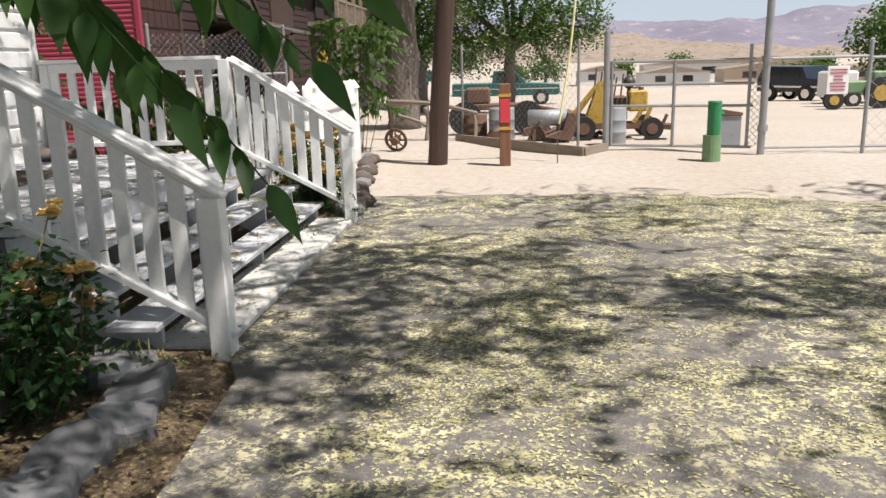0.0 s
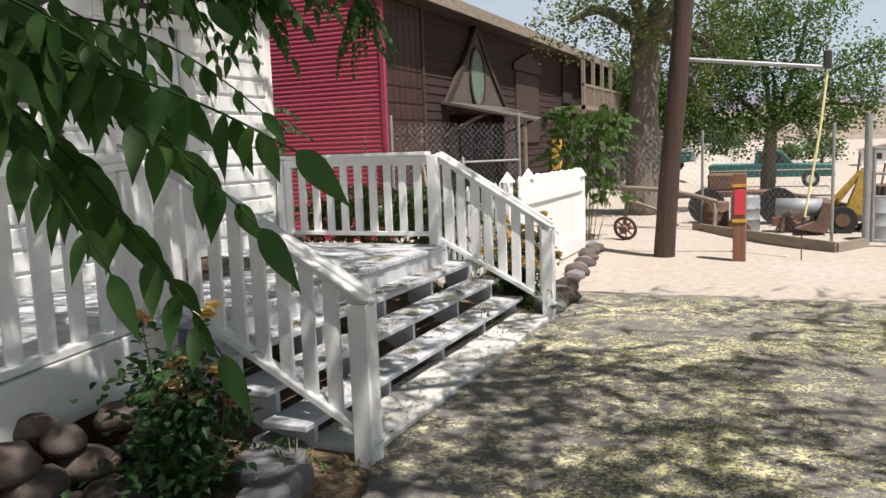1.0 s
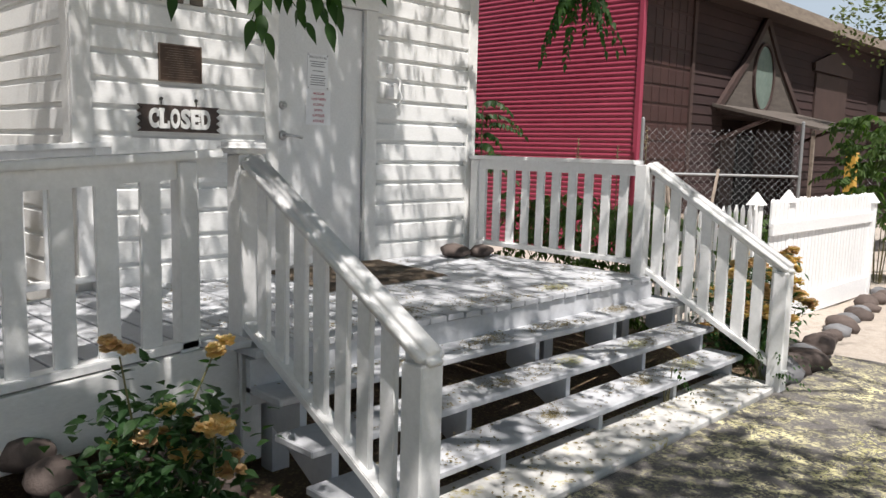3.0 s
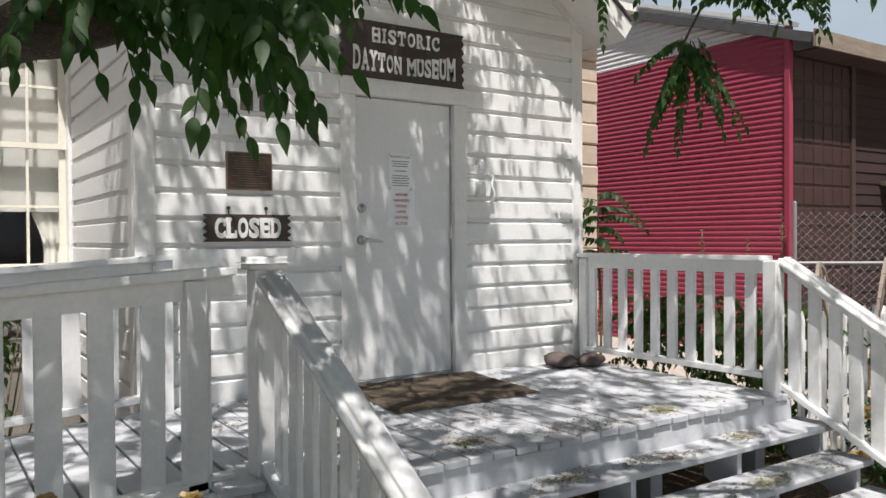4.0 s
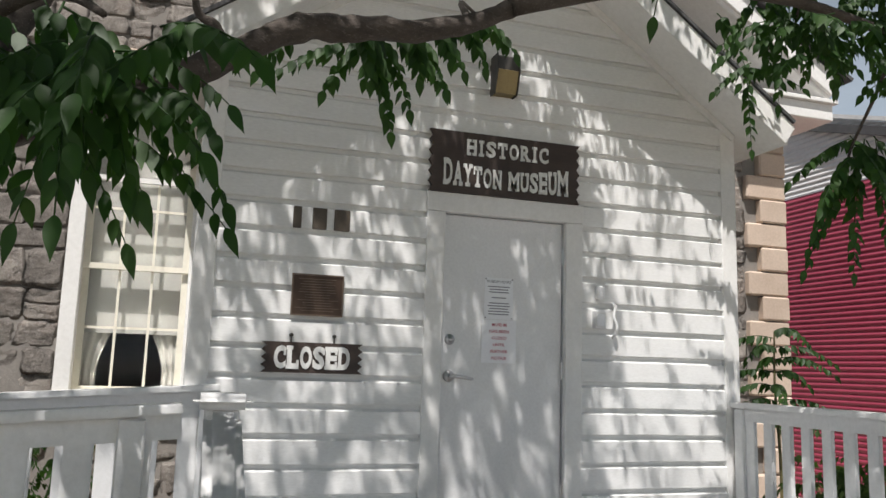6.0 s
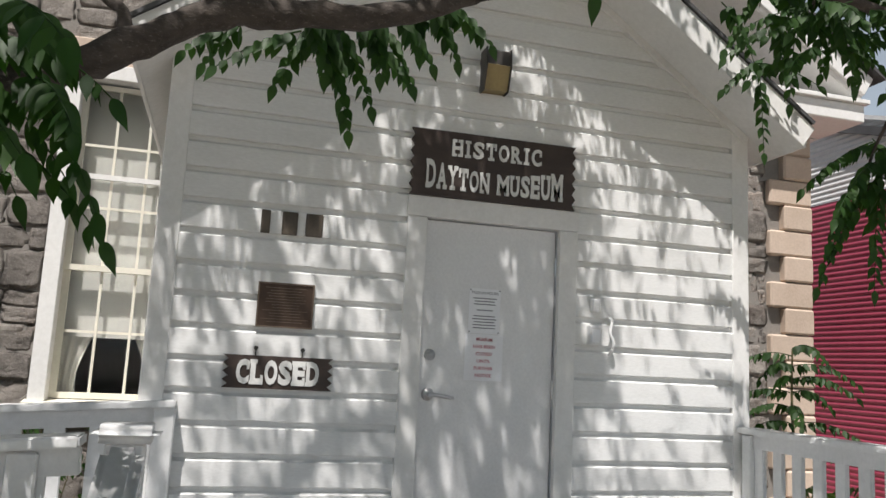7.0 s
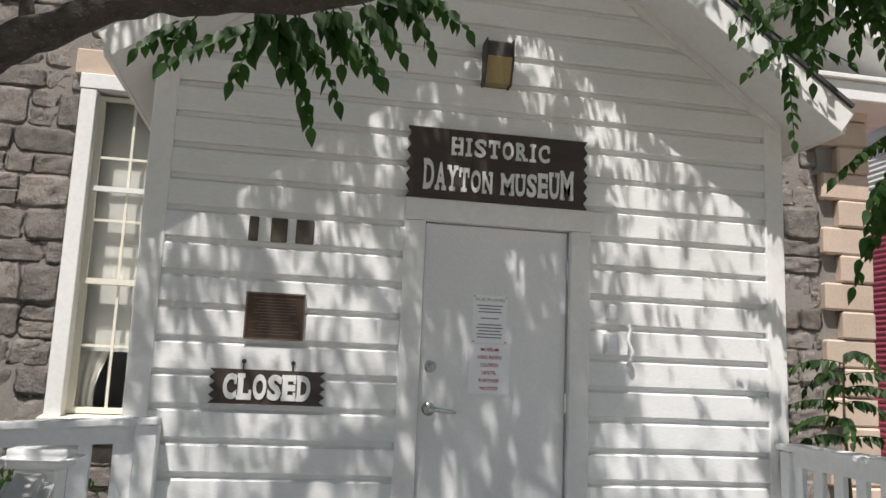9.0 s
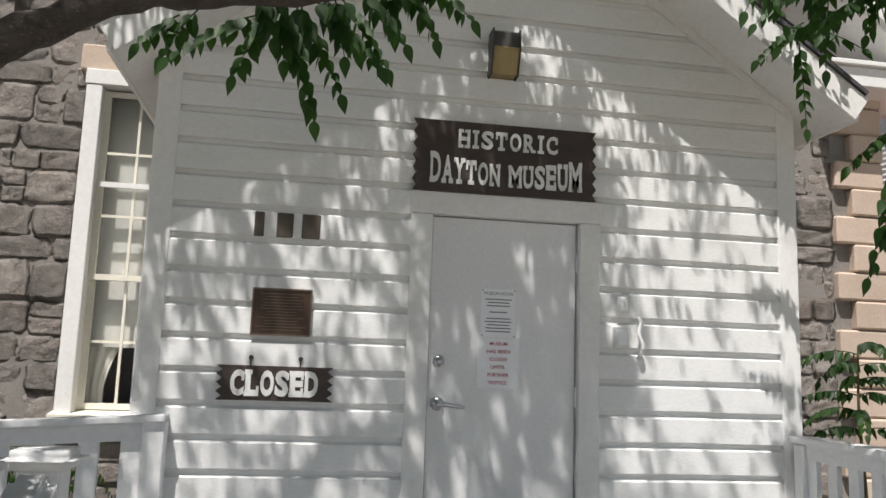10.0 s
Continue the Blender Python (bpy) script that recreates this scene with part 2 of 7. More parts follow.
CHROME = surface("chrome", (0.6, 0.6, 0.6), (0.7, 0.7, 0.7), 0.2, metal=1.0, relief=0)
ROPE = surface("yellow_strap", (0.72, 0.68, 0.30), (0.80, 0.76, 0.40), 0.6, relief=0.1)
BARRELMAT = surface("grey_barrel", (0.26, 0.28, 0.30), (0.36, 0.38, 0.40), 0.6, metal=0.3, big=3, fine=30, relief=0.1, wear=(0.2, 0.12, 0.08), wear_amount=0.62)
CURTAIN = surface("curtain_cloth", (0.50, 0.48, 0.43), (0.60, 0.58, 0.53), 0.9, big=4, fine=60, stretch=(6, 6, 0.4), relief=0.2)
BLIND = surface("window_shade", (0.36, 0.35, 0.32), (0.44, 0.43, 0.40), 0.85, big=2, fine=40, relief=0.05)
LEAF = foliage("ailanthus_leaf", (0.023, 0.064, 0.013), (0.058, 0.118, 0.025), 0.52, 0.37)
ROSELEAF = foliage("rose_leaf", (0.03, 0.075, 0.025), (0.065, 0.13, 0.04), 0.45, 0.3)
FARLEAF = foliage("tree_leaf", (0.058, 0.105, 0.032), (0.12, 0.18, 0.052), 0.6, 0.4)
OLIVELEAF = foliage("elm_leaf", (0.11, 0.13, 0.055), (0.19, 0.20, 0.09), 0.6, 0.4)
PETALMAT = foliage("rose_petal", (0.78, 0.50, 0.24), (0.88, 0.74, 0.46), 0.6, 0.25)
PETALOLD = foliage("faded_rose_petal", (0.60, 0.37, 0.20), (0.78, 0.58, 0.38), 0.7, 0.2)
LITTER = foliage("fallen_blossom", (0.60, 0.55, 0.30), (0.72, 0.68, 0.44), 0.8, 0.15)
HAY = foliage("dry_debris", (0.22, 0.17, 0.08), (0.36, 0.29, 0.13), 0.9, 0.1)
PLUME = foliage("flower_plume", (0.60, 0.45, 0.40), (0.70, 0.62, 0.55), 0.8, 0.2)

GLASS, gt, gp = nodes_of("window_glass")
gp.inputs["Base Color"].default_value = (0.95, 0.97, 0.96, 1)
gp.inputs["Roughness"].default_value = 0.02
gp.inputs["Transmission Weight"].default_value = 1.0
gp.inputs["IOR"].default_value = 1.2


def blossom_mask(t, v):
    """Drifts of fallen blossom: broad patches broken up into small flecks."""
    drift = ramp(t, noise_tex(t, v, 0.55, 4, 0.6), ((0.36, 0), (0.56, 1)))
    clump = ramp(t, noise_tex(t, v, 6.0, 5, 0.7), ((0.42, 0), (0.58, 1)))
    fleck = ramp(t, noise_tex(t, v, 46.0, 2, 0.6), ((0.47, 0), (0.53, 1)))
    return mix(t, 1.0, mix(t, 1.0, drift, clump, "MULTIPLY"), fleck, "MULTIPLY")


ASPHALT, at_, ap_ = nodes_of("asphalt_with_blossom")
av = coords(at_, (1, 1, 1), True)
grit = noise_tex(at_, av, 120, 3, 0.8)
c_ = mix(at_, noise_tex(at_, av, 1.4, 5), (0.075, 0.069, 0.066), (0.135, 0.126, 0.12))
c_ = mix(at_, ramp(at_, grit, ((0.45, 0), (0.75, 1))), c_, (0.23, 0.215, 0.20))
c_ = mix(at_, blossom_mask(at_, av), c_, (0.68, 0.63, 0.36))
at_.links.new(c_, ap_.inputs["Base Color"])
ap_.inputs["Roughness"].default_value = 0.9
bump(at_, ap_, grit, 0.6, 0.006)

DIRT, dt_, dp_ = nodes_of("gravel_dirt")
dv = coords(dt_, (1, 1, 1), True)
peb = voronoi(dt_, dv, 55)
c_ = mix(dt_, ramp(dt_, noise_tex(dt_, dv, 0.25, 6), ((0.35, 0), (0.65, 1))), (0.41, 0.345, 0.28), (0.47, 0.43, 0.385))
c_ = mix(dt_, ramp(dt_, noise_tex(dt_, dv, 9, 5, 0.7), ((0.4, 0), (0.7, 1))), c_, (0.33, 0.285, 0.24))
c_ = mix(dt_, ramp(dt_, peb, ((0.0, 1), (0.35, 0))), c_, (0.56, 0.52, 0.47))
dt_.links.new(c_, dp_.inputs["Base Color"])
dp_.inputs["Roughness"].default_value = 0.95
bump(dt_, dp_, noise_tex(dt_, dv, 40, 5, 0.8), 0.8, 0.012)

SOIL, st_, sp_ = nodes_of("mulched_soil")
sv = coords(st_, (1, 1, 1), True)
c_ = mix(st_, noise_tex(st_, sv, 3, 5), (0.10, 0.065, 0.045), (0.19, 0.13, 0.085))
c_ = mix(st_, ramp(st_, noise_tex(st_, sv, 45, 4, 0.8), ((0.52, 0), (0.66, 1))), c_, (0.40, 0.33, 0.17))
st_.links.new(c_, sp_.inputs["Base Color"])
sp_.inputs["Roughness"].default_value = 0.95
bump(st_, sp_, noise_tex(st_, sv, 60, 5, 0.8), 1.0, 0.015)

HILL, ht_, hp_ = nodes_of("desert_hill")
hv = coords(ht_, (1, 1, 1), True)
c_ = mix(ht_, noise_tex(ht_, hv, 0.012, 7, 0.7), (0.21, 0.16, 0.13), (0.33, 0.265, 0.22))
c_ = mix(ht_, ramp(ht_, noise_tex(ht_, hv, 0.25, 5, 0.8), ((0.50, 0), (0.62, 1))), c_, (0.11, 0.11, 0.075))
ht_.links.new(c_, hp_.inputs["Base Color"])
hp_.inputs["Roughness"].default_value = 1.0
# the haze of distance is painted into this violet mountain colour
FARHILL = surface("haze_tinted_mountain", (0.13, 0.125, 0.175), (0.21, 0.195, 0.245), 1.0, big=0.004, fine=0.05, relief=0, wear=(0.29, 0.255, 0.265), wear_amount=0.56)


# ---- building blocks ----
def rot_to(d):
    return Vector(d).to_track_quat("Z", "Y").to_matrix().to_4x4()


def box(bm, x0, x1, y0, y1, z0, z1, bevel=0.0):
    m = Matrix.LocRotScale(((x0 + x1) / 2, (y0 + y1) / 2, (z0 + z1) / 2), None, (abs(x1 - x0), abs(y1 - y0), abs(z1 - z0)))
    r = bmesh.ops.create_cube(bm, size=1, matrix=m)
    if bevel:
        edges = list({e for v in r["verts"] for e in v.link_edges})
        bmesh.ops.bevel(bm, geom=edges, offset=bevel, segments=1, affect="EDGES")
    return bm


def beam(bm, a, b, w, h, bevel=0.0, up=(0, 0, 1)):
    """A rectangular bar from a to b, w wide across and h deep along up."""
    a, b = Vector(a), Vector(b)
    d = (b - a)
    z = d.normalized()
    x = z.cross(Vector(up))
    if x.length < 1e-4:
        x = Vector((1, 0, 0))
    x.normalize()
    y = x.cross(z)
    m = Matrix(((*[x[i] * 1 for i in range(3)], 0), (*y, 0), (*z, 0), (0, 0, 0, 1))).transposed()
    m = Matrix.Translation((a + b) / 2) @ m @ Matrix.Diagonal((w, h, d.length, 1))
    r = bmesh.ops.create_cube(bm, size=1, matrix=m)
    if bevel:
        edges = list({e for v in r["verts"] for e in v.link_edges})
        bmesh.ops.bevel(bm, geom=edges, offset=bevel, segments=2, affect="EDGES")
    return bm


def rod(bm, a, b, r0, r1=None, n=10, caps=True):
    a, b = Vector(a), Vector(b)
    m = Matrix.Translation((a + b) / 2) @ rot_to(b - a)
    bmesh.ops.create_cone(bm, cap_ends=caps, segments=n, radius1=r0, radius2=r0 if r1 is None else r1, depth=(b - a).length, matrix=m)
    return bm


def tube(bm, pts, radii, n=8, wobble=0.0):
    """A tapered, bent tube through the points."""
    rings = []
    pts = [Vector(p) for p in pts]
    for i, (p, r) in enumerate(zip(pts, radii)):
        d = (pts[min(i + 1, len(pts) - 1)] - pts[max(i - 1, 0)]).normalized()
        u = d.cross(Vector((0.3, 0.2, 1))).normalized()
        w = d.cross(u)
        ring = []
        for k in range(n):
            a = 2 * math.pi * k / n
            rr = r * (1 + wobble * (noise.noise(p * 7 + Vector((math.cos(a), math.sin(a), i)) * 1.3)))
            ring.append(bm.verts.new(p + (u * math.cos(a) + w * math.sin(a)) * rr))
        rings.append(ring)
    for r0, r1 in zip(rings, rings[1:]):
        for k in range(n):
            bm.faces.new((r0[k], r0[(k + 1) % n], r1[(k + 1) % n], r1[k]))
    bm.faces.new(rings[0][::-1])
    bm.faces.new(rings[-1])
    return bm


def smooth_path(pts, steps=6):
    pts = [Vector(p) for p in pts]
    out = []
    for i in range(len(pts) - 1):
        p0, p1, p2, p3 = pts[max(i - 1, 0)], pts[i], pts[i + 1], pts[min(i + 2, len(pts) - 1)]
        for k in range(steps):
            u = k / steps
            out.append(0.5 * ((2 * p1) + (p2 - p0) * u + (2 * p0 - 5 * p1 + 4 * p2 - p3) * u * u + (3 * p1 - p0 - 3 * p2 + p3) * u ** 3))
    return out + [pts[-1]]


def mesh_of(name, bm, material, smooth=False):
    me = bpy.data.meshes.new(name)
    bm.normal_update()
    bm.to_mesh(me)
    bm.free()
    me.materials.append(material)
    if smooth:
        me.polygons.foreach_set("use_smooth", [True] * len(me.polygons))
    return me


def part(name, bm, material, parent=None, label="", smooth=False):
    ob = new(name, mesh_of(name, bm, material, smooth))
    if parent:
        join(ob, parent)
    return tagged(ob, label)


def join(ob, parent):
    """Makes ob a part of parent, keeping its place in the world."""
    ob.parent = parent
    if parent.type == "EMPTY":
        ob.matrix_parent_inverse = Matrix.Translation(-parent.location)
    return ob


def piece(name, me, parent, m):
    ob = new(name, me)
    join(ob, parent)
    ob.matrix_basis = m
    return ob


def thing(name, label, category, group="", kind="", at=(0, 0, 0)):
    ob = new(name)
    ob.location = at
    return tagged(ob, label, category, group, kind)


def prism(bm, outline, axis, a, b):
    """Extrudes an outline of 2D points along an axis from a to b. axis x: points are (y, z); y: (x, z); z: (x, y)."""
    def at(p, v):
        return {"x": (v, p[0], p[1]), "y": (p[0], v, p[1]), "z": (p[0], p[1], v)}[axis]
    lo = [bm.verts.new(at(p, a)) for p in outline]
    hi = [bm.verts.new(at(p, b)) for p in outline]
    n = len(outline)
    bm.faces.new(lo[::-1])
    bm.faces.new(hi)
    for i in range(n):
        bm.faces.new((lo[i], lo[(i + 1) % n], hi[(i + 1) % n], hi[i]))
    bmesh.ops.recalc_face_normals(bm, faces=bm.faces[:])
    return bm

# ---- ground ----
def lie(x, y):
    """Fall of the yard beyond the fence."""
    return -0.035 * max(0.0, min(y, 45.0) - 20.0) * max(0.0, min(1.0, (x + 6.0) / 3.0))


# one sheet to the horizon, with a gentle unevenness near the camera
bm = bmesh.new()
xs = sorted({round(-40 + 0.5 * i, 2) for i in range(161)} | {-3000, -1200, -500, -200, -90, 90, 200, 500, 1200, 3000})
ys = sorted({round(-15 + 0.5 * i, 2) for i in range(140)} | {-3000, -800, -200, -60, 80, 130, 220, 500, 1200, 3000})
grid = {}
for i, x in enumerate(xs):
    for j, y in enumerate(ys):
        near = max(0.0, 1 - abs(x) / 40) * max(0.0, 1 - abs(y - 15) / 40)
        dz = 0.05 * noise.noise(Vector((x * 0.6, y * 0.6, 2))) * near
        if y < 9.6 and x > -9 and x < 8:
            dz = -0.02
        if -8.6 < x < -0.9 and -6 < y < 9.6:
            dz = -0.03
        grid[i, j] = bm.verts.new((x, y, dz + lie(x, y)))
for i in range(len(xs) - 1):
    for j in range(len(ys) - 1):
        bm.faces.new((grid[i, j], grid[i + 1, j], grid[i + 1, j + 1], grid[i, j + 1]))
ground = tagged(part("ground", bm, DIRT, smooth=True), "sunlit sandy gravel yard with pale pebbles", "ground", "", "structure")

# asphalt lot with a ragged far edge
rng = random.Random(4)
edge = []
for i in range(61):
    x = -1.15 + i * 0.15
    y = 9.42 - 0.03 * max(0, x) - (0.34 * (x - 2) if x > 2 else 0) + 0.10 * noise.noise(Vector((x * 1.7, 0, 0))) + 0.03 * rng.uniform(-1, 1)
    edge.append((x, y))
left = [(-0.66 - 0.085 * max(0, y - 1.5) + 0.02 * noise.noise(Vector((0, y * 3, 0))), y) for y in [8.9 - 0.4 * i for i in range(30)]]
left = [(-1.06, y) if y > 4.45 else (x, y) for x, y in left]
outline = [(9.5, -8.0)] + edge[::-1] + left + [(-0.5, -8.0)]
bm = bmesh.new()
prism(bm, outline, "z", -0.03, 0.012)
road = tagged(part("road", bm, ASPHALT), "worn grey asphalt strewn with fallen yellow blossom", "asphalt", "", "structure")

# planting bed beside the ramp
bm = bmesh.new()
n = 26
vs = {}
for i in range(n + 1):
    for j in range(n * 2 + 1):
        x = -6.2 + (5.7) * i / n
        y = -6 + 15.2 * j / (2 * n)
        z = 0.0 + 0.05 * noise.noise(Vector((x * 2, y * 2, 5))) + 0.05 * max(0.0, min(1.0, (-1.3 - x) / 1.0))
        if x > -1.1:
            z = -0.025
        vs[i, j] = bm.verts.new((x, y, z))
for i in range(n):
    for j in range(2 * n):
        bm.faces.new((vs[i, j], vs[i + 1, j], vs[i + 1, j + 1], vs[i, j + 1]))
tagged(part("planting_bed", bm, SOIL, smooth=True), "dark mulched soil strewn with dry leaf litter", "soil", "", "structure")

# ---- vestibule: white clapboard porch room in front of the stone building ----
FX, VY0, VY1 = -4.04, 4.34, 7.98       # face, side walls
DECK = 0.70
EAVE, APEX, MIDY = 3.48, 4.78, 6.16
DY0, DY1, DTOP = 5.82, 6.645, 2.735    # door leaf
SLOPE = (APEX - EAVE) / (VY1 - MIDY)
CLAP = 0.170
CLAP0 = 1.37 - 0.17 * 5


def gable_z(y):
    return APEX - SLOPE * abs(y - MIDY)


wall_v = thing("wall_vestibule", "white clapboard porch wall with peeling paint", "wall", kind="structure")
bm = bmesh.new()
# backing boards round the doorway
for y0, y1, z0, z1 in ((VY0, DY0 - 0.02, 0.3, EAVE), (DY1 + 0.02, VY1, 0.3, EAVE), (DY0 - 0.02, DY1 + 0.02, DTOP + 0.02, EAVE)):
    box(bm, FX - 0.14, FX - 0.02, y0, y1, z0, z1)
prism(bm, [(VY0, EAVE), (VY1, EAVE), (MIDY, APEX)], "x", FX - 0.14, FX - 0.02)
part("backing", bm, WHITE, wall_v)
bm = bmesh.new()
box(bm, -6.2, FX - 0.14, VY0 + 0.02, VY0 + 0.12, 0.3, EAVE)
part("backing", bm, WHITE, wall_v)
bm = bmesh.new()
box(bm, -6.2, FX - 0.14, VY1 - 0.12, VY1 - 0.02, 0.3, EAVE)
part("backing", bm, WHITE, wall_v)


def lap_board(bm, a, b, z, out, lean_top=0.004, lean_bot=0.026, height=0.19, warp=0.0):
    """One lapped board from a to b (plan points) with its lower edge standing proud, in the direction out."""
    a, b, o = Vector((*a, 0)), Vector((*b, 0)), Vector((*out, 0))
    n = 6
    rows = []
    for k in range(n + 1):
        p = a.lerp(b, k / n)
        w = warp * noise.noise(Vector((p.x * 2, p.y * 2, z * 3)))
        prof = ((lean_bot - 0.018, z - 0.002), (lean_bot, z + w), (lean_bot - 0.002, z + 0.012 + w), (lean_top, z + height))
        rows.append([bm.verts.new((p.x + o.x * d, p.y + o.y * d, h)) for d, h in prof])
    for r0, r1 in zip(rows, rows[1:]):
        for i in range(3):
            bm.faces.new((r0[i], r1[i], r1[i + 1], r0[i + 1]))
    return bm


def clapboard(bm, a, b, z, out, warp=0.0):
    """One drop-siding board from a to b (plan points): a flat face with a cove along its top, in the direction out."""
    a, b, o = Vector((*a, 0)), Vector((*b, 0)), Vector((*out, 0))
    n = 8
    rows = []
    for k in range(n + 1):
        p = a.lerp(b, k / n)
        w = warp * noise.noise(Vector((p.x * 2, p.y * 2, z * 3)))
        bow = 0.003 * noise.noise(Vector((p.x * 1.3, p.y * 1.3, z * 9)))
        prof = ((0.002, z + 0.003), (0.029 + bow, z + w), (0.032 + bow, z + 0.004 + w), (0.032 + bow, z + CLAP - 0.040), (0.020, z + CLAP - 0.034), (0.007, z + CLAP - 0.024), (0.003, z + CLAP + 0.008))
        rows.append([bm.verts.new((p.x + o.x * d, p.y + o.y * d, h)) for d, h in prof])
    for r0, r1 in zip(rows, rows[1:]):
        for i in range(len(r0) - 1):
            bm.faces.new((r0[i], r1[i], r1[i + 1], r0[i + 1]))
    return bm


z = CLAP0
while z < APEX:
    top = z + CLAP
    if top > EAVE:
        half = max(0.0, (APEX - z - 0.02) / SLOPE)
        spans = [(max(VY0, MIDY - half), min(VY1, MIDY + half))]
    else:
        spans = [(VY0 + 0.08, VY1 - 0.08)]
    if z + 0.05 < DTOP + 0.10:
        spans = [(s, e) for s, e in ((spans[0][0], DY0 - 0.12), (DY1 + 0.12, spans[0][1]))]
    for s, e in spans:
        if e - s > 0.1:
            bm = bmesh.new()
            clapboard(bm, (FX - 0.018, s), (FX - 0.018, e), z, (1, 0), warp=0.006)
            bmesh.ops.recalc_face_normals(bm, faces=bm.faces[:])
            part("clapboard", bm, WHITE, wall_v)
    if z < EAVE - 0.05:
        for yy, o in ((VY0 + 0.018, -1), (VY1 - 0.018, 1)):
            bm = bmesh.new()
            clapboard(bm, (-6.19, yy), (FX - 0.08, yy), z, (0, o), warp=0.006)
            bmesh.ops.recalc_face_normals(bm, faces=bm.faces[:])
            part("clapboard", bm, WHITE, wall_v)
    z += CLAP

# corner boards, rake boards
for y in (VY0, VY1):
    bm = bmesh.new()
    s = 1 if y == VY0 else -1
    box(bm, FX - 0.02, FX + 0.018, y - s * 0.012, y + s * 0.11, 0.32, gable_z(y + s * 0.11) - 0.01, 0.004)
    part("corner_board", bm, TRIM, wall_v)
    bm = bmesh.new()
    box(bm, FX - 0.13, FX - 0.022, y - s * 0.016, y + s * 0.012, 0.32, EAVE, 0.004)
    part("corner_board", bm, TRIM, wall_v)
RAKEC = 4.772
for s in (-1, 1):
    bm = bmesh.new()
    beam(bm, (FX + 0.006, MIDY, RAKEC), (FX + 0.006, MIDY + s * (VY1 - MIDY), RAKEC - SLOPE * (VY1 - MIDY)), 0.05, 0.05, 0.003, up=(0, s * SLOPE, 1))
    part("rake_board", bm, TRIM, wall_v)

# roof of the vestibule
roof_v = thing("roof_vestibule", "shingled gable roof with white boxed soffit and fascia", "roof", kind="structure")
OVER, TIPY, RTOP = 0.36, 0.20, 4.80
for s in (-1, 1):
    up = (0, s * SLOPE, 1)
    run = VY1 - MIDY + TIPY
    tip = (MIDY + s * run, RTOP - SLOPE * run)
    bm = bmesh.new()
    beam(bm, (-4.96, MIDY, RTOP + 0.03), (-4.96, tip[0], tip[1] + 0.03), 2 * (FX + OVER + 4.96) - 0.04, 0.045, up=up)
    part("soffit", bm, TRIM, roof_v)
    bm = bmesh.new()
    beam(bm, (FX + OVER, MIDY, RTOP + 0.07), (FX + OVER, tip[0], tip[1] + 0.07), 0.03, 0.16, 0.004, up=up)
    part("fascia", bm, TRIM, roof_v)
    bm = bmesh.new()
    beam(bm, (-4.96, MIDY, RTOP + 0.185), (-4.96, tip[0] + s * 0.03, tip[1] + 0.165), 2 * (FX + OVER + 4.96) + 0.06, 0.022, up=up)
    part("shingle_layer", bm, ASHSHINGLE, roof_v)
    bm = bmesh.new()
    beam(bm, (-6.15, tip[0] - s * 0.012, tip[1] + 0.08), (FX + OVER - 0.016, tip[0] - s * 0.012, tip[1] + 0.08), 0.025, 0.14, 0.004)
    part("fascia", bm, TRIM, roof_v)

# door
door = thing("door_1", "closed white steel door with scuffed paint", "door", kind="structure")
bm = bmesh.new()
box(bm, FX - 0.075, FX - 0.03, DY0, DY1, DECK + 0.02, DTOP, 0.004)
part("door_leaf", bm, DOORWHITE, door)
bm = bmesh.new()
box(bm, FX - 0.02, FX + 0.022, DY0 - 0.125, DY0 - 0.006, DECK, DTOP + 0.004, 0.004)
part("door_trim", bm, TRIM, door)
bm = bmesh.new()
box(bm, FX - 0.02, FX + 0.022, DY1 + 0.006, DY1 + 0.125, DECK, DTOP + 0.004, 0.004)
part("door_trim", bm, TRIM, door)
bm = bmesh.new()
box(bm, FX - 0.02, FX + 0.025, DY0 - 0.13, DY1 + 0.13, DTOP + 0.006, DTOP + 0.13, 0.004)
part("door_trim", bm, TRIM, door)
bm = bmesh.new()
box(bm, FX - 0.11, FX + 0.01, DY0 - 0.004, DY1 + 0.004, DECK, DECK + 0.018)
part("threshold", bm, STEEL, door)
bm = bmesh.new()
for y0, y1, z1 in ((DY0 - 0.018, DY0 - 0.003, DTOP), (DY1 + 0.003, DY1 + 0.018, DTOP)):
    box(bm, FX - 0.13, FX - 0.022, y0, y1, DECK, z1)
box(bm, FX - 0.13, FX - 0.022, DY0, DY1, DTOP + 0.003, DTOP + 0.018)
part("door_frame", bm, DARKGREY, door)
for z in (0.95, 1.72, 2.46):
    bm = bmesh.new()
    rod(bm, (FX - 0.026, DY1 + 0.004, z), (FX - 0.026, DY1 + 0.004, z + 0.11), 0.008, n=8)
    part("hinge", bm, STEEL, door)
# lever and deadbolt
HY, HZ = DY0 + 0.06, 1.72
bm = bmesh.new()
rod(bm, (FX - 0.03, HY, HZ), (FX - 0.012, HY, HZ), 0.038, 0.032, n=20)
rod(bm, (FX - 0.012, HY, HZ), (FX + 0.045, HY, HZ), 0.014, n=12)
tube(bm, [(FX + 0.04, HY - 0.012, HZ), (FX + 0.045, HY + 0.03, HZ), (FX + 0.045, HY + 0.12, HZ - 0.012), (FX + 0.03, HY + 0.135, HZ - 0.013)], [0.013, 0.012, 0.011, 0.009], 10)
part("door_handle", bm, STEEL, door, "brushed steel lever handle", True)
bm = bmesh.new()
rod(bm, (FX - 0.03, HY, 1.945), (FX - 0.01, HY, 1.945), 0.034, 0.028, n=20)
rod(bm, (FX - 0.01, HY, 1.945), (FX + 0.004, HY, 1.945), 0.018, 0.016, n=16)
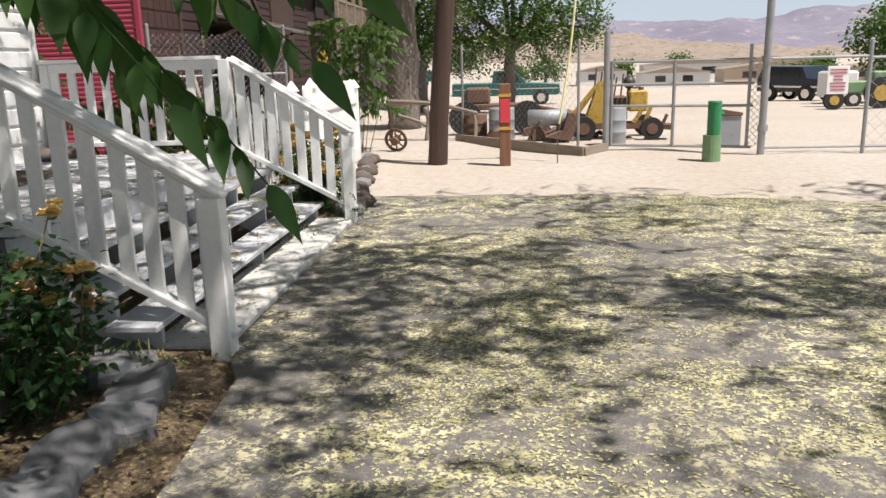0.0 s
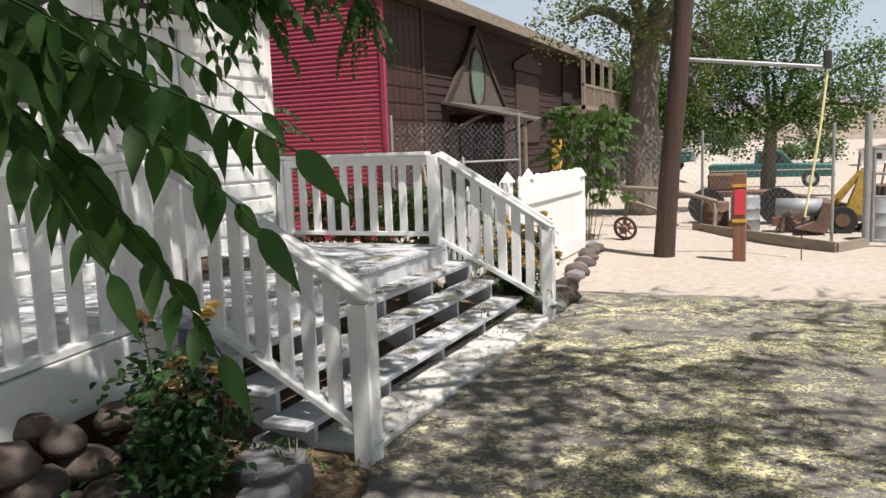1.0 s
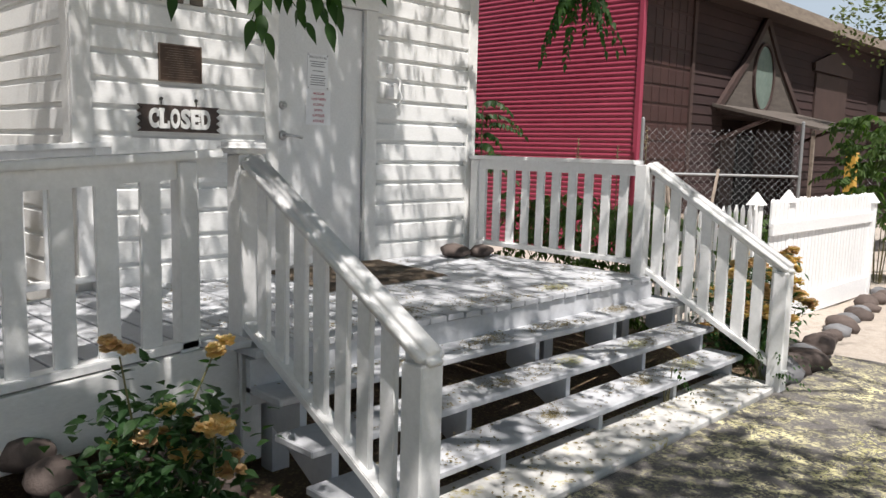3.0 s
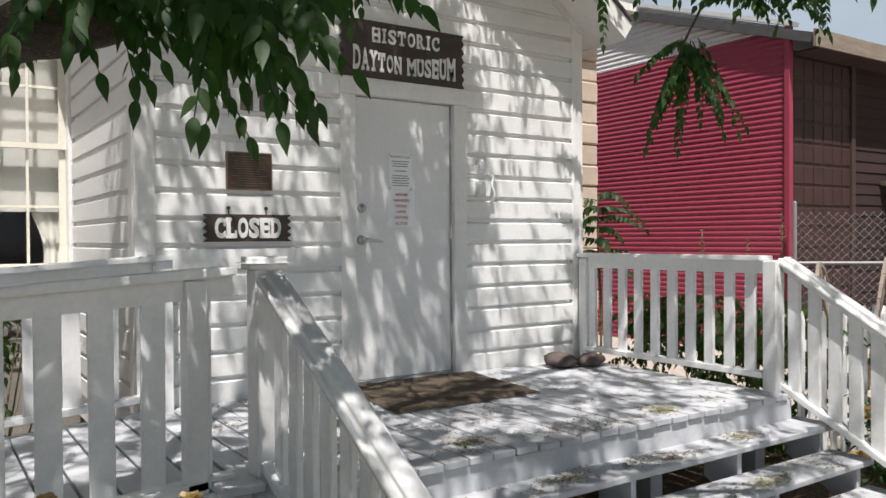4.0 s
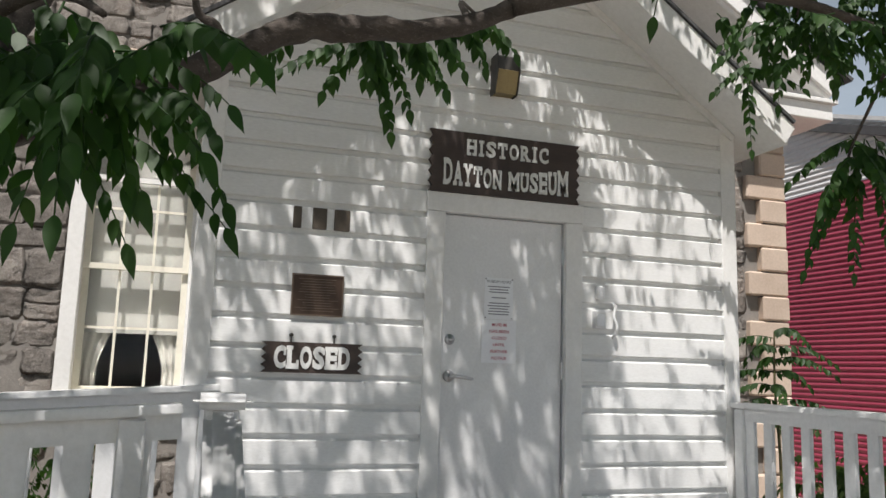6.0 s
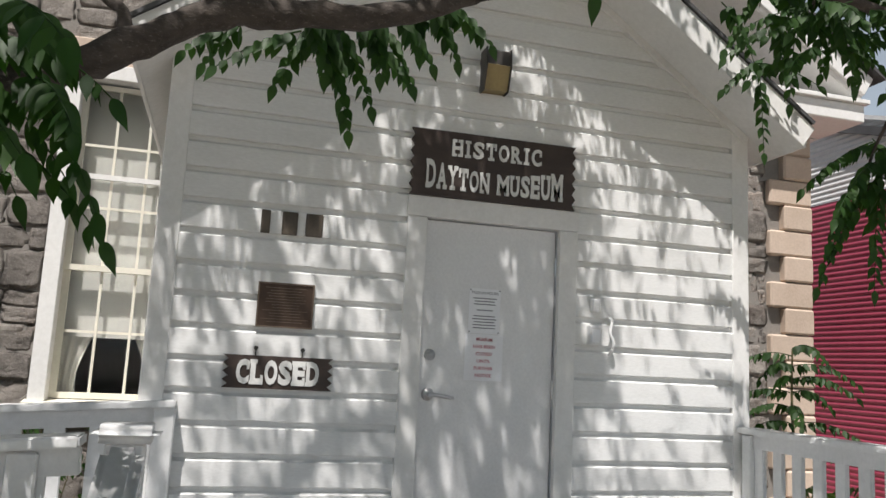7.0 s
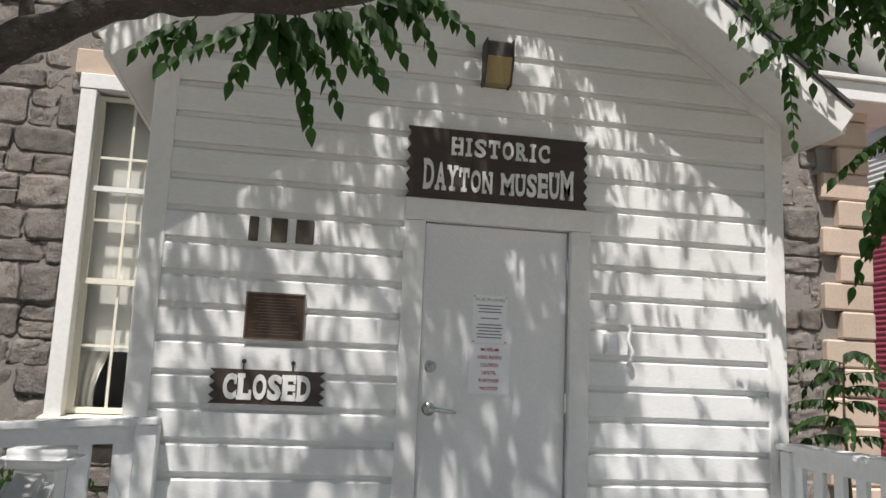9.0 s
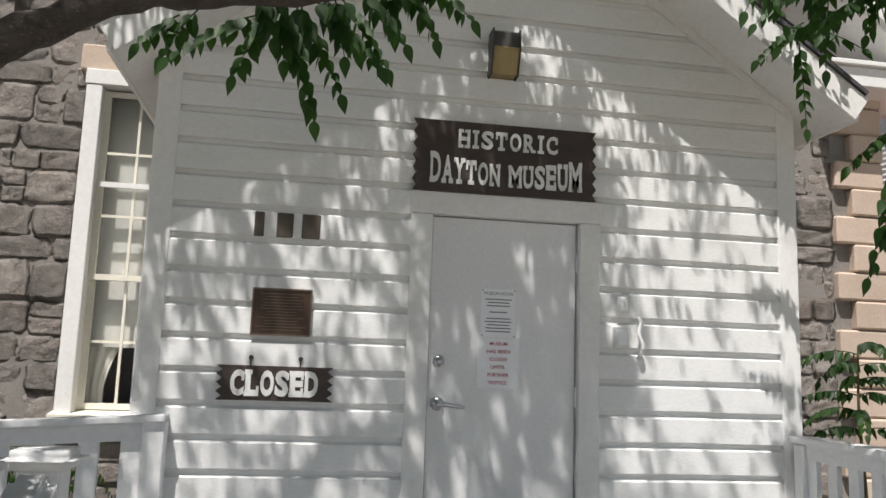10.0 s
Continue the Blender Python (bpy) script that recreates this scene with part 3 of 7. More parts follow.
part("deadbolt", bm, STEEL, door, "steel deadbolt lock", True)

# ---- stone building behind ----
WX = -6.2
SY0, SY1 = -4.0, 10.31
WIN_Y0, WIN_Y1, WIN_Z0, WIN_Z1 = 3.52, 4.27, 1.50, 3.98
wall_s = thing("wall_stone", "rough coursed grey stone wall with sandstone corner blocks", "wall", kind="structure")
bm = bmesh.new()
for y0, y1, z0, z1 in ((SY0, WIN_Y0 - 0.14, 0, 4.6), (WIN_Y1 + 0.14, SY1, 0, 4.6), (WIN_Y0 - 0.14, WIN_Y1 + 0.14, 0, WIN_Z0 - 0.06), (WIN_Y0 - 0.14, WIN_Y1 + 0.14, WIN_Z1 + 0.14, 4.6)):
    box(bm, WX - 0.4, WX - 0.044, y0, y1, z0, z1)
prism(bm, [(SY0, 4.6), (SY1, 4.6), ((SY0 + SY1) / 2, 9.2)], "x", WX - 0.4, WX - 0.05)
box(bm, -14, WX - 0.4, SY1 - 0.4, SY1 - 0.05, 0, 4.6)
box(bm, -14, WX - 0.4, SY0, SY0 + 0.35, 0, 4.6)
part("mortar_core", bm, MORTAR, wall_s)
# interior behind the window
room = bmesh.new()
box(room, WX - 2.2, WX - 2.1, 2.2, 5.6, 0.5, 4.5)
box(room, WX - 2.1, WX - 0.42, 2.2, 2.3, 0.5, 4.5)
box(room, WX - 2.1, WX - 0.42, 5.5, 5.6, 0.5, 4.5)
box(room, WX - 2.2, WX - 0.42, 2.2, 5.6, 0.4, 0.5)
box(room, WX - 2.2, WX - 0.42, 2.2, 5.6, 4.5, 4.6)
tagged(part("wall_interior", room, DARKGREY), "dim plain room walls behind the window", "wall", "", "structure")


def rough_block(seed, bulge=0.016, cuts=8):
    """A unit block (y, z from -0.5 to 0.5) with a broken, rounded front face towards +x."""
    r = random.Random(seed)
    bm = bmesh.new()
    n = cuts + 1
    off = Vector((seed * 3.1, seed * 1.7, 0))
    lean = (r.uniform(-0.10, 0.10), r.uniform(-0.05, 0.05))
    vs = {}
    for i in range(n + 1):
        for j in range(n + 1):
            y, z = i / n - 0.5, j / n - 0.5
            edge_ = min(i, j, n - i, n - j)
            ends = (i in (0, n)) + (j in (0, n))
            k = 0.88 if ends == 2 else 1.0
            dome = (0.62, 1.0, 1.0, 1.0)[min(edge_, 3)]
            x = -0.006 + bulge * dome * (1.0 + 0.9 * noise.noise(Vector((y * 3, z * 3, 0)) + off) + 0.6 * noise.noise(Vector((y * 7, z * 7, 3)) + off))
            wob = 0.06 * noise.noise(Vector((y * 2.5, z * 2.5, 7)) + off)
            vs[i, j] = bm.verts.new((x, y * k + wob + lean[0] * z, z * k + wob + lean[1] * y))
    for i in range(n):
        for j in range(n):
            bm.faces.new((vs[i, j], vs[i + 1, j], vs[i + 1, j + 1], vs[i, j + 1]))
    ring = [vs[i, 0] for i in range(n)] + [vs[n, j] for j in range(n)] + [vs[i, n] for i in range(n, 0, -1)] + [vs[0, j] for j in range(n, 0, -1)]
    back = [bm.verts.new((-0.06, v.co.y * 0.99, v.co.z * 0.99)) for v in ring]
    for i in range(len(ring)):
        k = (i + 1) % len(ring)
        bm.faces.new((ring[k], ring[i], back[i], back[k]))
    return bm


STONES = [mesh_of("stone", rough_block(i), STONE, True) for i in range(14)]
rng = random.Random(11)


def stone_region(y0, y1, z0, z1):
    z = z0
    while z < z1 - 0.05:
        h = min(rng.choice((0.17, 0.21, 0.26, 0.31)), z1 - z)
        y = y0 - rng.uniform(0, 0.1)
        while y < y1 - 0.02:
            w = rng.uniform(0.17, 0.46)
            if y + w > y1 - 0.08:
                w = y1 - y
            ya, wa = max(y, y0), w - max(0, y0 - y)
            if wa > 0.05:
                if h > 0.22 and rng.random() < 0.38:
                    hs = ((z, h * 0.5), (z + h * 0.5, h * 0.5))
                else:
                    hs = ((z, h),)
                for zz, hh in hs:
                    m = Matrix.LocRotScale((WX - 0.045 + rng.uniform(-0.012, 0.014), ya + wa / 2, zz + hh / 2), Euler((rng.uniform(-0.04, 0.04), rng.uniform(-0.05, 0.05), rng.uniform(-0.04, 0.04))), (1, max(0.04, wa - 0.004), max(0.04, hh - 0.003)))
                    piece("stone", rng.choice(STONES), wall_s, m)
            y += w
        z += h


stone_region(1.6, WIN_Y0 - 0.16, 1.0, 4.8)
stone_region(WIN_Y0 - 0.15, WIN_Y1 + 0.12, 4.3, 4.8)
stone_region(WIN_Y0 - 0.1, 4.34, 0.7, WIN_Z0 - 0.1)
stone_region(1.6, 5.9, 4.8, 5.9)
stone_region(8.0, 9.84, 0.9, 4.5)
# sandstone quoins, long and short in turn
def quoin_mesh(w):
    bm = bmesh.new()
    box(bm, -0.30, 0.045, -w, 0.025, -0.125, 0.125, 0.018)
    return mesh_of("quoin", bm, QUOIN)


LONGQ, SHORTQ = quoin_mesh(0.47), quoin_mesh(0.31)
for i in range(18):
    m = pose(WX + (0 if i % 2 else -0.012), SY1, 0.17 + 0.2575 * i)
    piece("quoin", LONGQ if i % 2 == 0 else SHORTQ, wall_s, m)
bm = bmesh.new()
box(bm, WX - 0.12, WX + 0.01, WIN_Y0 - 0.22, WIN_Y1 + 0.2, WIN_Z1 + 0.15, WIN_Z1 + 0.36, 0.01)
part("lintel", bm, QUOIN, wall_s, "tan sandstone window lintel")
bm = bmesh.new()
box(bm, WX - 0.12, WX + 0.03, WIN_Y0 - 0.2, WIN_Y1 + 0.12, WIN_Z0 - 0.2, WIN_Z0 - 0.07, 0.01)
part("sill_stone", bm, QUOIN, wall_s, "tan sandstone window sill")

# window
win = thing("window_1", "tall cream-painted sash window with lowered shade", "window", kind="structure")
bm = bmesh.new()
box(bm, WX - 0.10, WX + 0.05, WIN_Y0 - 0.15, WIN_Y0 - 0.03, WIN_Z0 - 0.06, WIN_Z1 + 0.02, 0.005)
part("window_frame", bm, TRIM, win)
bm = bmesh.new()
box(bm, WX - 0.10, WX + 0.05, WIN_Y1 + 0.03, WIN_Y1 + 0.13, WIN_Z0 - 0.06, WIN_Z1 + 0.02, 0.005)
part("window_frame", bm, TRIM, win)
bm = bmesh.new()
box(bm, WX - 0.10, WX + 0.056, WIN_Y0 - 0.16, WIN_Y1 + 0.14, WIN_Z1 + 0.023, WIN_Z1 + 0.145, 0.005)
part("window_frame", bm, TRIM, win)
bm = bmesh.new()
prism(bm, [(WX - 0.12, WIN_Z0 - 0.06), (WX + 0.10, WIN_Z0 - 0.065), (WX + 0.10, WIN_Z0 - 0.03), (WX - 0.12, WIN_Z0 - 0.004)], "y", WIN_Y0 - 0.18, WIN_Y1 + 0.06)
part("window_sill", bm, CREAM, win)
MEET = 2.50
for nm, x, z0, z1 in (("upper", WX - 0.065, MEET - 0.02, WIN_Z1), ("lower", WX - 0.10, WIN_Z0, MEET + 0.02)):
    bm = bmesh.new()
    box(bm, x - 0.018, x + 0.018, WIN_Y0 - 0.03, WIN_Y0 + 0.02, z0, z1)
    box(bm, x - 0.018, x + 0.018, WIN_Y1 - 0.02, WIN_Y1 + 0.03, z0, z1)
    box(bm, x - 0.018, x + 0.018, WIN_Y0 + 0.02, WIN_Y1 - 0.02, z0, z0 + 0.045)
    box(bm, x - 0.018, x + 0.018, WIN_Y0 + 0.02, WIN_Y1 - 0.02, z1 - 0.04, z1)
    sash = part("sash", bm, CREAM, win)
    rows = 3 if nm == "upper" else 2
    for k in (1, 2):
        bm = bmesh.new()
        y = WIN_Y0 + (WIN_Y1 - WIN_Y0) * k / 3
        box(bm, x - 0.012, x + 0.012, y - 0.010, y + 0.010, z0 + 0.045, z1 - 0.04)
        part("muntin", bm, CREAM, sash)
    for k in range(1, rows):
        bm = bmesh.new()
        z = z0 + (z1 - z0) * k / rows
        box(bm, x - 0.011, x + 0.011, WIN_Y0 + 0.02, WIN_Y1 - 0.02, z - 0.010, z + 0.010)
        part("muntin", bm, CREAM, sash)
    bm = bmesh.new()
    box(bm, x - 0.003, x + 0.003, WIN_Y0 + 0.015, WIN_Y1 - 0.015, z0 + 0.04, z1 - 0.035)
    g = part("pane", bm, GLASS, sash)
    g.visible_shadow = False
# middle rail across the upper sash
bm = bmesh.new()
box(bm, WX - 0.05, WX - 0.02, WIN_Y0 - 0.02, WIN_Y1 + 0.02, 3.205, 3.245)
part("window_bar", bm, TRIM, win)

bm = bmesh.new()
box(bm, WX - 0.20, WX - 0.194, WIN_Y0 - 0.03, WIN_Y1 + 0.03, 1.97, WIN_Z1)
tagged(part("roller_blind", bm, BLIND), "pale grey roller blind drawn behind the window", "blind")
for y, s in ((WIN_Y0 - 0.02, 1), (WIN_Y1 + 0.02, -1)):
    bm = bmesh.new()
    rows = []
    for k in range(13):
        u = k / 12
        z = 1.98 - 0.5 * u
        width = 0.24 - 0.10 * math.sin(u * 2.2)
        rows.append([bm.verts.new((WX - 0.235 + 0.012 * math.sin(j * 1.9), y + s * width * j / 10, z)) for j in range(11)])
    for r0, r1 in zip(rows, rows[1:]):
        for j in range(10):
            bm.faces.new((r0[j], r0[j + 1], r1[j + 1], r1[j]))
    tagged(part("curtain", bm, CURTAIN, smooth=True), "tied-back cream curtain inside the window", "curtain", "window curtains")

# cornice of the stone building
corn = thing("cornice", "white boxed cornice and raking eave of the stone building", "cornice", kind="structure")
RIDGEY, RIDGEZ = 3.2, 9.0
bm = bmesh.new()
box(bm, WX - 0.3, WX + 0.34, 9.62, 10.72, 4.50, 4.68, 0.01)
part("return", bm, TRIM, corn)
bm = bmesh.new()
box(bm, WX - 0.3, WX + 0.38, 9.58, 10.76, 4.684, 4.73, 0.006)
part("return_cap", bm, TRIM, corn)
for s in (1,):
    a, b = (WX + 0.02, 10.7, 4.78), (WX + 0.02, 5.6, 8.0)
    bm = bmesh.new()
    beam(bm, a, b, 0.66, 0.14, 0.01, up=(0, 3.2, 5.1))
    part("rake", bm, TRIM, corn)
    bm = bmesh.new()
    beam(bm, (WX + 0.36, 10.74, 4.86), (WX + 0.36, 5.6, 8.1), 0.05, 0.22, 0.006, up=(0, 3.2, 5.1))
    part("fascia", bm, TRIM, corn)
    bm = bmesh.new()
    beam(bm, (WX - 3.5, 10.9, 4.95), (WX - 3.5, 5.6, 8.28), 7.9, 0.04, up=(0, 3.2, 5.1))
    part("roof_sheet", bm, ASHSHINGLE, corn)
bm = bmesh.new()
box(bm, -14, WX - 0.32, 10.2, 10.72, 4.5, 4.8)
part("side_eave", bm, TRIM, corn)

# ---- deck, ramp and stairs ----
DX = -2.08
deck = thing("deck", "grey painted plank porch deck, worn and littered", "deck", kind="structure")
bm = bmesh.new()
box(bm, DX - 0.05, DX - 0.012, 4.36, 7.98, 0.44, DECK - 0.042)
part("fascia", bm, DARKGREY, deck)
bm = bmesh.new()
box(bm, FX + 0.03, DX - 0.06, 7.90, 7.94, 0.44, DECK - 0.042)
part("fascia", bm, DARKGREY, deck)
bm = bmesh.new()
for y in (4.6, 5.7, 6.8, 7.8):
    box(bm, -2.3, -2.2, y - 0.05, y + 0.05, -0.02, 0.44)
    box(bm, -3.9, -3.8, y - 0.05, y + 0.05, -0.02, 0.44)
part("support", bm, DARKGREY, deck)


def plank_mesh(length, width=0.131, thick=0.036):
    bm = bmesh.new()
    box(bm, -length / 2, length / 2, -width / 2, width / 2, -thick, 0, 0.004)
    return mesh_of("plank", bm, GREYPAINT)


rng = random.Random(5)
PLANK = plank_mesh(DX - FX - 0.02)
y = 4.37
while y < 7.92:
    m = Matrix.Translation(((DX + FX) / 2 + 0.02 + rng.uniform(-0.006, 0.006), y + 0.07, DECK + rng.uniform(-0.003, 0.003)))
    piece("plank", PLANK, deck, m)
    y += 0.1425
# ramp down along the house
RAMP0, RAMP1, RSLOPE = 4.36, -4.0, 0.065
ramp_o = thing("ramp", "grey plank access ramp with white skirt board", "ramp", kind="structure")
RPLANK = plank_mesh(-2.30 + 4.0)
y = 4.29
while y > RAMP1:
    z = DECK - RSLOPE * (RAMP0 - y)
    piece("plank", RPLANK, ramp_o, Matrix.LocRotScale(((-2.30 - 4.0) / 2, y, z), Euler((math.atan(RSLOPE), 0, 0)), None))
    y -= 0.1425
for x in (-2.30, -4.0):
    bm = bmesh.new()
    beam(bm, (x + 0.02, 4.40, DECK - 0.145), (x + 0.02, RAMP1, DECK - 0.145 - RSLOPE * (4.4 - RAMP1)), 0.04, 0.31, 0.004)
    part("skirt_board", bm, WHITE, ramp_o)
bm = bmesh.new()
for y in (4.30, 2.6, 0.8):
    box(bm, -2.34, -2.24, y - 0.05, y + 0.05, -0.02, DECK - 0.25 - RSLOPE * (4.4 - y))
part("support", bm, DARKGREY, ramp_o)

# stairs: three long treads on stringers, and a painted slab at the foot
stairs = thing("stairs", "wide grey open-riser wooden steps strewn with litter", "stairs", kind="structure")
TREADS = ((0.53, -1.85), (0.36, -1.615), (0.19, -1.375))
ST0, ST1 = 4.36, 8.10
for z, x in TREADS:
    bm = bmesh.new()
    box(bm, x - 0.285, x, ST0, ST1, z - 0.038, z, 0.007)
    part("tread", bm, GREYPAINT, stairs)
for y in (4.52, 5.40, 6.28, 7.16, 8.00):
    bm = bmesh.new()
    outline = [(-2.13, 0.30), (-2.13, 0.488), (-1.90, 0.488), (-1.90, 0.318), (-1.66, 0.318), (-1.66, 0.148), (-1.42, 0.148), (-1.42, 0.0), (-1.62, 0.0)]
    prism(bm, outline, "y", y - 0.019, y + 0.019)
    part("stringer", bm, DARKGREY, stairs)
bm = bmesh.new()
box(bm, -1.50, -1.075, 4.50, 8.06, -0.02, 0.045, 0.012)
tagged(part("step_slab", bm, CONCRETE), "white-painted concrete slab at the foot of the steps", "slab", "", "structure")

# ---- railings ----
PICKET_T = 0.028


def railing(label, a, b, top, low, pickets, width, posts=(), flat=True):
    """A railing between plan points a and b; top and low give the rails' heights at both ends."""
    rail = thing("railing", label, "railing", "porch railings", at=(*((Vector(a) + Vector(b)) / 2), min(low)))
    a3, b3 = Vector((*a, top[0])), Vector((*b, top[1]))
    bm = bmesh.new()
    if flat:
        beam(bm, a3, b3, 0.15, 0.036, 0.006)
    else:
        beam(bm, a3, b3, 0.125, 0.085)
        bmesh.ops.bevel(bm, geom=bm.edges[:], offset=0.030, segments=4, affect="EDGES")
    part("handrail", bm, RAILWHITE, rail, smooth=not flat)
    if flat:
        bm = bmesh.new()
        beam(bm, a3 - Vector((0, 0, 0.062)), b3 - Vector((0, 0, 0.062)), 0.04, 0.085, 0.004)
        part("top_rail", bm, RAILWHITE, rail)
    l0, l1 = Vector((*a, low[0])), Vector((*b, low[1]))
    bm = bmesh.new()
    beam(bm, l0, l1, 0.09, 0.04, 0.005)
    part("bottom_rail", bm, RAILWHITE, rail)
    r = random.Random(int(a[0] * 100 + a[1] * 10))
    d = (Vector(b) - Vector(a)).normalized()
    for k in range(pickets):
        u = (k + 0.75) / (pickets + 0.5)
        p = l0.lerp(l1, u)
        q = a3.lerp(b3, u)
        bm = bmesh.new()
        tilt = r.uniform(-0.006, 0.006)
        w = width * r.uniform(0.93, 1.05)
        t0 = Vector((p.x, p.y, p.z - 0.015))
        t1 = Vector((q.x + d.x * tilt, q.y + d.y * tilt, q.z - (0.022 if flat else 0.03)))
        beam(bm, t0, t1, w if abs(d.x) < 0.5 else PICKET_T, PICKET_T if abs(d.x) < 0.5 else w, 0.004, up=(1, 0, 0))
        part("picket", bm, RAILWHITE, rail)
    for x, y, z0, z1, s, cap in posts:
        bm = bmesh.new()
        box(bm, x - s / 2, x + s / 2, y - s / 2, y + s / 2, z0, z1, 0.006)
        p = part("post", bm, RAILWHITE, rail)
        if cap:
            bm = bmesh.new()
            box(bm, x - cap / 2, x + cap / 2, y - cap / 2, y + cap / 2, z1 + 0.001, z1 + 0.055)
            bmesh.ops.bevel(bm, geom=bm.edges[:], offset=0.026, segments=4, affect="EDGES")
            part("post_cap", bm, RAILWHITE, p, smooth=True)
    return rail


railing("white painted porch railing with slim square pickets", (-3.99, 7.95), (-2.25, 7.95), (1.58, 1.58), (0.80, 0.80), 10, 0.082,
        [(-3.95, 7.95, DECK, 1.555, 0.085, 0), (-2.20, 7.95, DECK - 0.3, 1.565, 0.10, 0)])
railing("white painted sloping stair railing beside the flower bush", (-2.18, 8.0), (-1.03, 8.0), (1.57, 0.86), (0.75, 0.14), 8, 0.085,
        [(-1.09, 8.0, 0.0, 0.855, 0.105, 0)], flat=False)
railing("white painted sloping stair railing with chipped rounded handrail", (-2.24, 4.46), (-0.985, 4.46), (1.575, 0.855), (0.79, 0.115), 8, 0.085,
        [(-1.06, 4.46, -0.03, 0.85, 0.115, 0), (-2.30, 4.46, 0.1, 1.60, 0.115, 0.20)], flat=False)


def rz(y, z):
    return z - RSLOPE * (4.36 - y)


railing("white painted ramp railing with broad pickets", (-2.33, 4.33), (-2.33, -3.6), (1.60, rz(-3.6, 1.60)), (0.735, rz(-3.6, 0.735)), 42, 0.092,
        [(-2.33, y, rz(y, 0.5), rz(y, 1.575), 0.09, 0) for y in (4.17, 1.9, -0.4)])
railing("white painted ramp railing against the house corner", (-3.97, 4.52), (-3.97, -3.6), (1.625, rz(-3.6, 1.625)), (0.80, rz(-3.6, 0.80)), 40, 0.10,
        [(-3.97, y, rz(y, 0.5), rz(y, 1.60), 0.105, 0) for y in (4.47, 2.0, -0.3)])
# small triangular shelf board where the ramp meets the stair post
bm = bmesh.new()
box(bm, -2.42, -2.14, 4.22, 4.40, DECK + 0.004, DECK + 0.04, 0.006)
tagged(part("shelf_board", bm, GREYPAINT), "grey offcut board lying at the ramp corner", "board")

# ---- lettering ----
def letters(name, text, size, width, material, parent, m, depth=0.006, bold=0.0, space=1.0):
    """Raised letters from the built-in font, stretched to a given width; they face +x."""
    cu = bpy.data.curves.new(name, "FONT")
    cu.body, cu.size, cu.extrude, cu.offset, cu.space_character = text, 1.0, 0.01, bold, space
    cu.align_x, cu.align_y = "CENTER", "CENTER"
    cu.resolution_u = 3
    ob = bpy.data.objects.new(name, cu)
    scene.collection.objects.link(ob)
    me = bpy.data.meshes.new_from_object(ob)
    bpy.data.objects.remove(ob)
    co = np.array([v.co[:] for v in me.vertices])
    lo, hi = co.min(0), co.max(0)
    s = np.array([width / (hi[0] - lo[0]), size / (hi[1] - lo[1]), depth / 0.02])
    mid = (lo + hi) / 2
    turn = Matrix(((0, 0, 1, 0), (1, 0, 0, 0), (0, 1, 0, 0), (0, 0, 0, 1)))
    for v in me.vertices:
        v.co = (m @ turn) @ Vector(((v.co[0] - mid[0]) * s[0], (v.co[1] - mid[1]) * s[1], (v.co[2] - mid[2]) * s[2]))
    me.materials.clear()
    me.materials.append(material)
    o = new(name, me)
    if parent:
        join(o, parent)
    return o


# slab feet and heads of western letters: (x0, x1, z0, z1) as shares of the letter's width and height
FOOT, HEAD = (0.0, 0.17), (0.83, 1.0)
SLABS = {
    "H": ((0, 0.44, *FOOT), (0.56, 1, *FOOT), (0, 0.44, *HEAD), (0.56, 1, *HEAD)),
    "I": ((0, 1, *FOOT), (0, 1, *HEAD)),
    "T": ((0.2, 0.8, *FOOT), (0, 0.16, 0.6, 0.9), (0.84, 1, 0.6, 0.9)),
    "R": ((-0.04, 0.46, *FOOT), (0.62, 1.06, *FOOT), (-0.04, 0.3, *HEAD)),
    "D": ((-0.05, 0.34, *FOOT), (-0.05, 0.34, *HEAD)),
    "A": ((-0.06, 0.38, *FOOT), (0.62, 1.06, *FOOT)),
    "Y": ((0.22, 0.78, *FOOT), (-0.06, 0.38, *HEAD), (0.62, 1.06, *HEAD)),
    "N": ((-0.03, 0.42, *FOOT), (-0.03, 0.3, *HEAD), (0.62, 1.05, *HEAD)),
    "M": ((-0.04, 0.34, *FOOT), (0.66, 1.04, *FOOT), (-0.04, 0.22, *HEAD), (0.78, 1.04, *HEAD)),
    "U": ((-0.04, 0.42, *HEAD), (0.58, 1.04, *HEAD)),
    "E": ((-0.06, 0.3, *FOOT), (-0.06, 0.3, *HEAD), (0.8, 1, 0.05, 0.34), (0.8, 1, 0.66, 0.95)),
    "L": ((-0.06, 0.5, *HEAD), (-0.06, 0.3, *FOOT), (0.8, 1, 0.05, 0.38)),
    "C": ((0.8, 1, 0.58, 0.9),),
    "S": ((0.82, 1, 0.64, 0.9), (0, 0.18, 0.1, 0.36)),
}


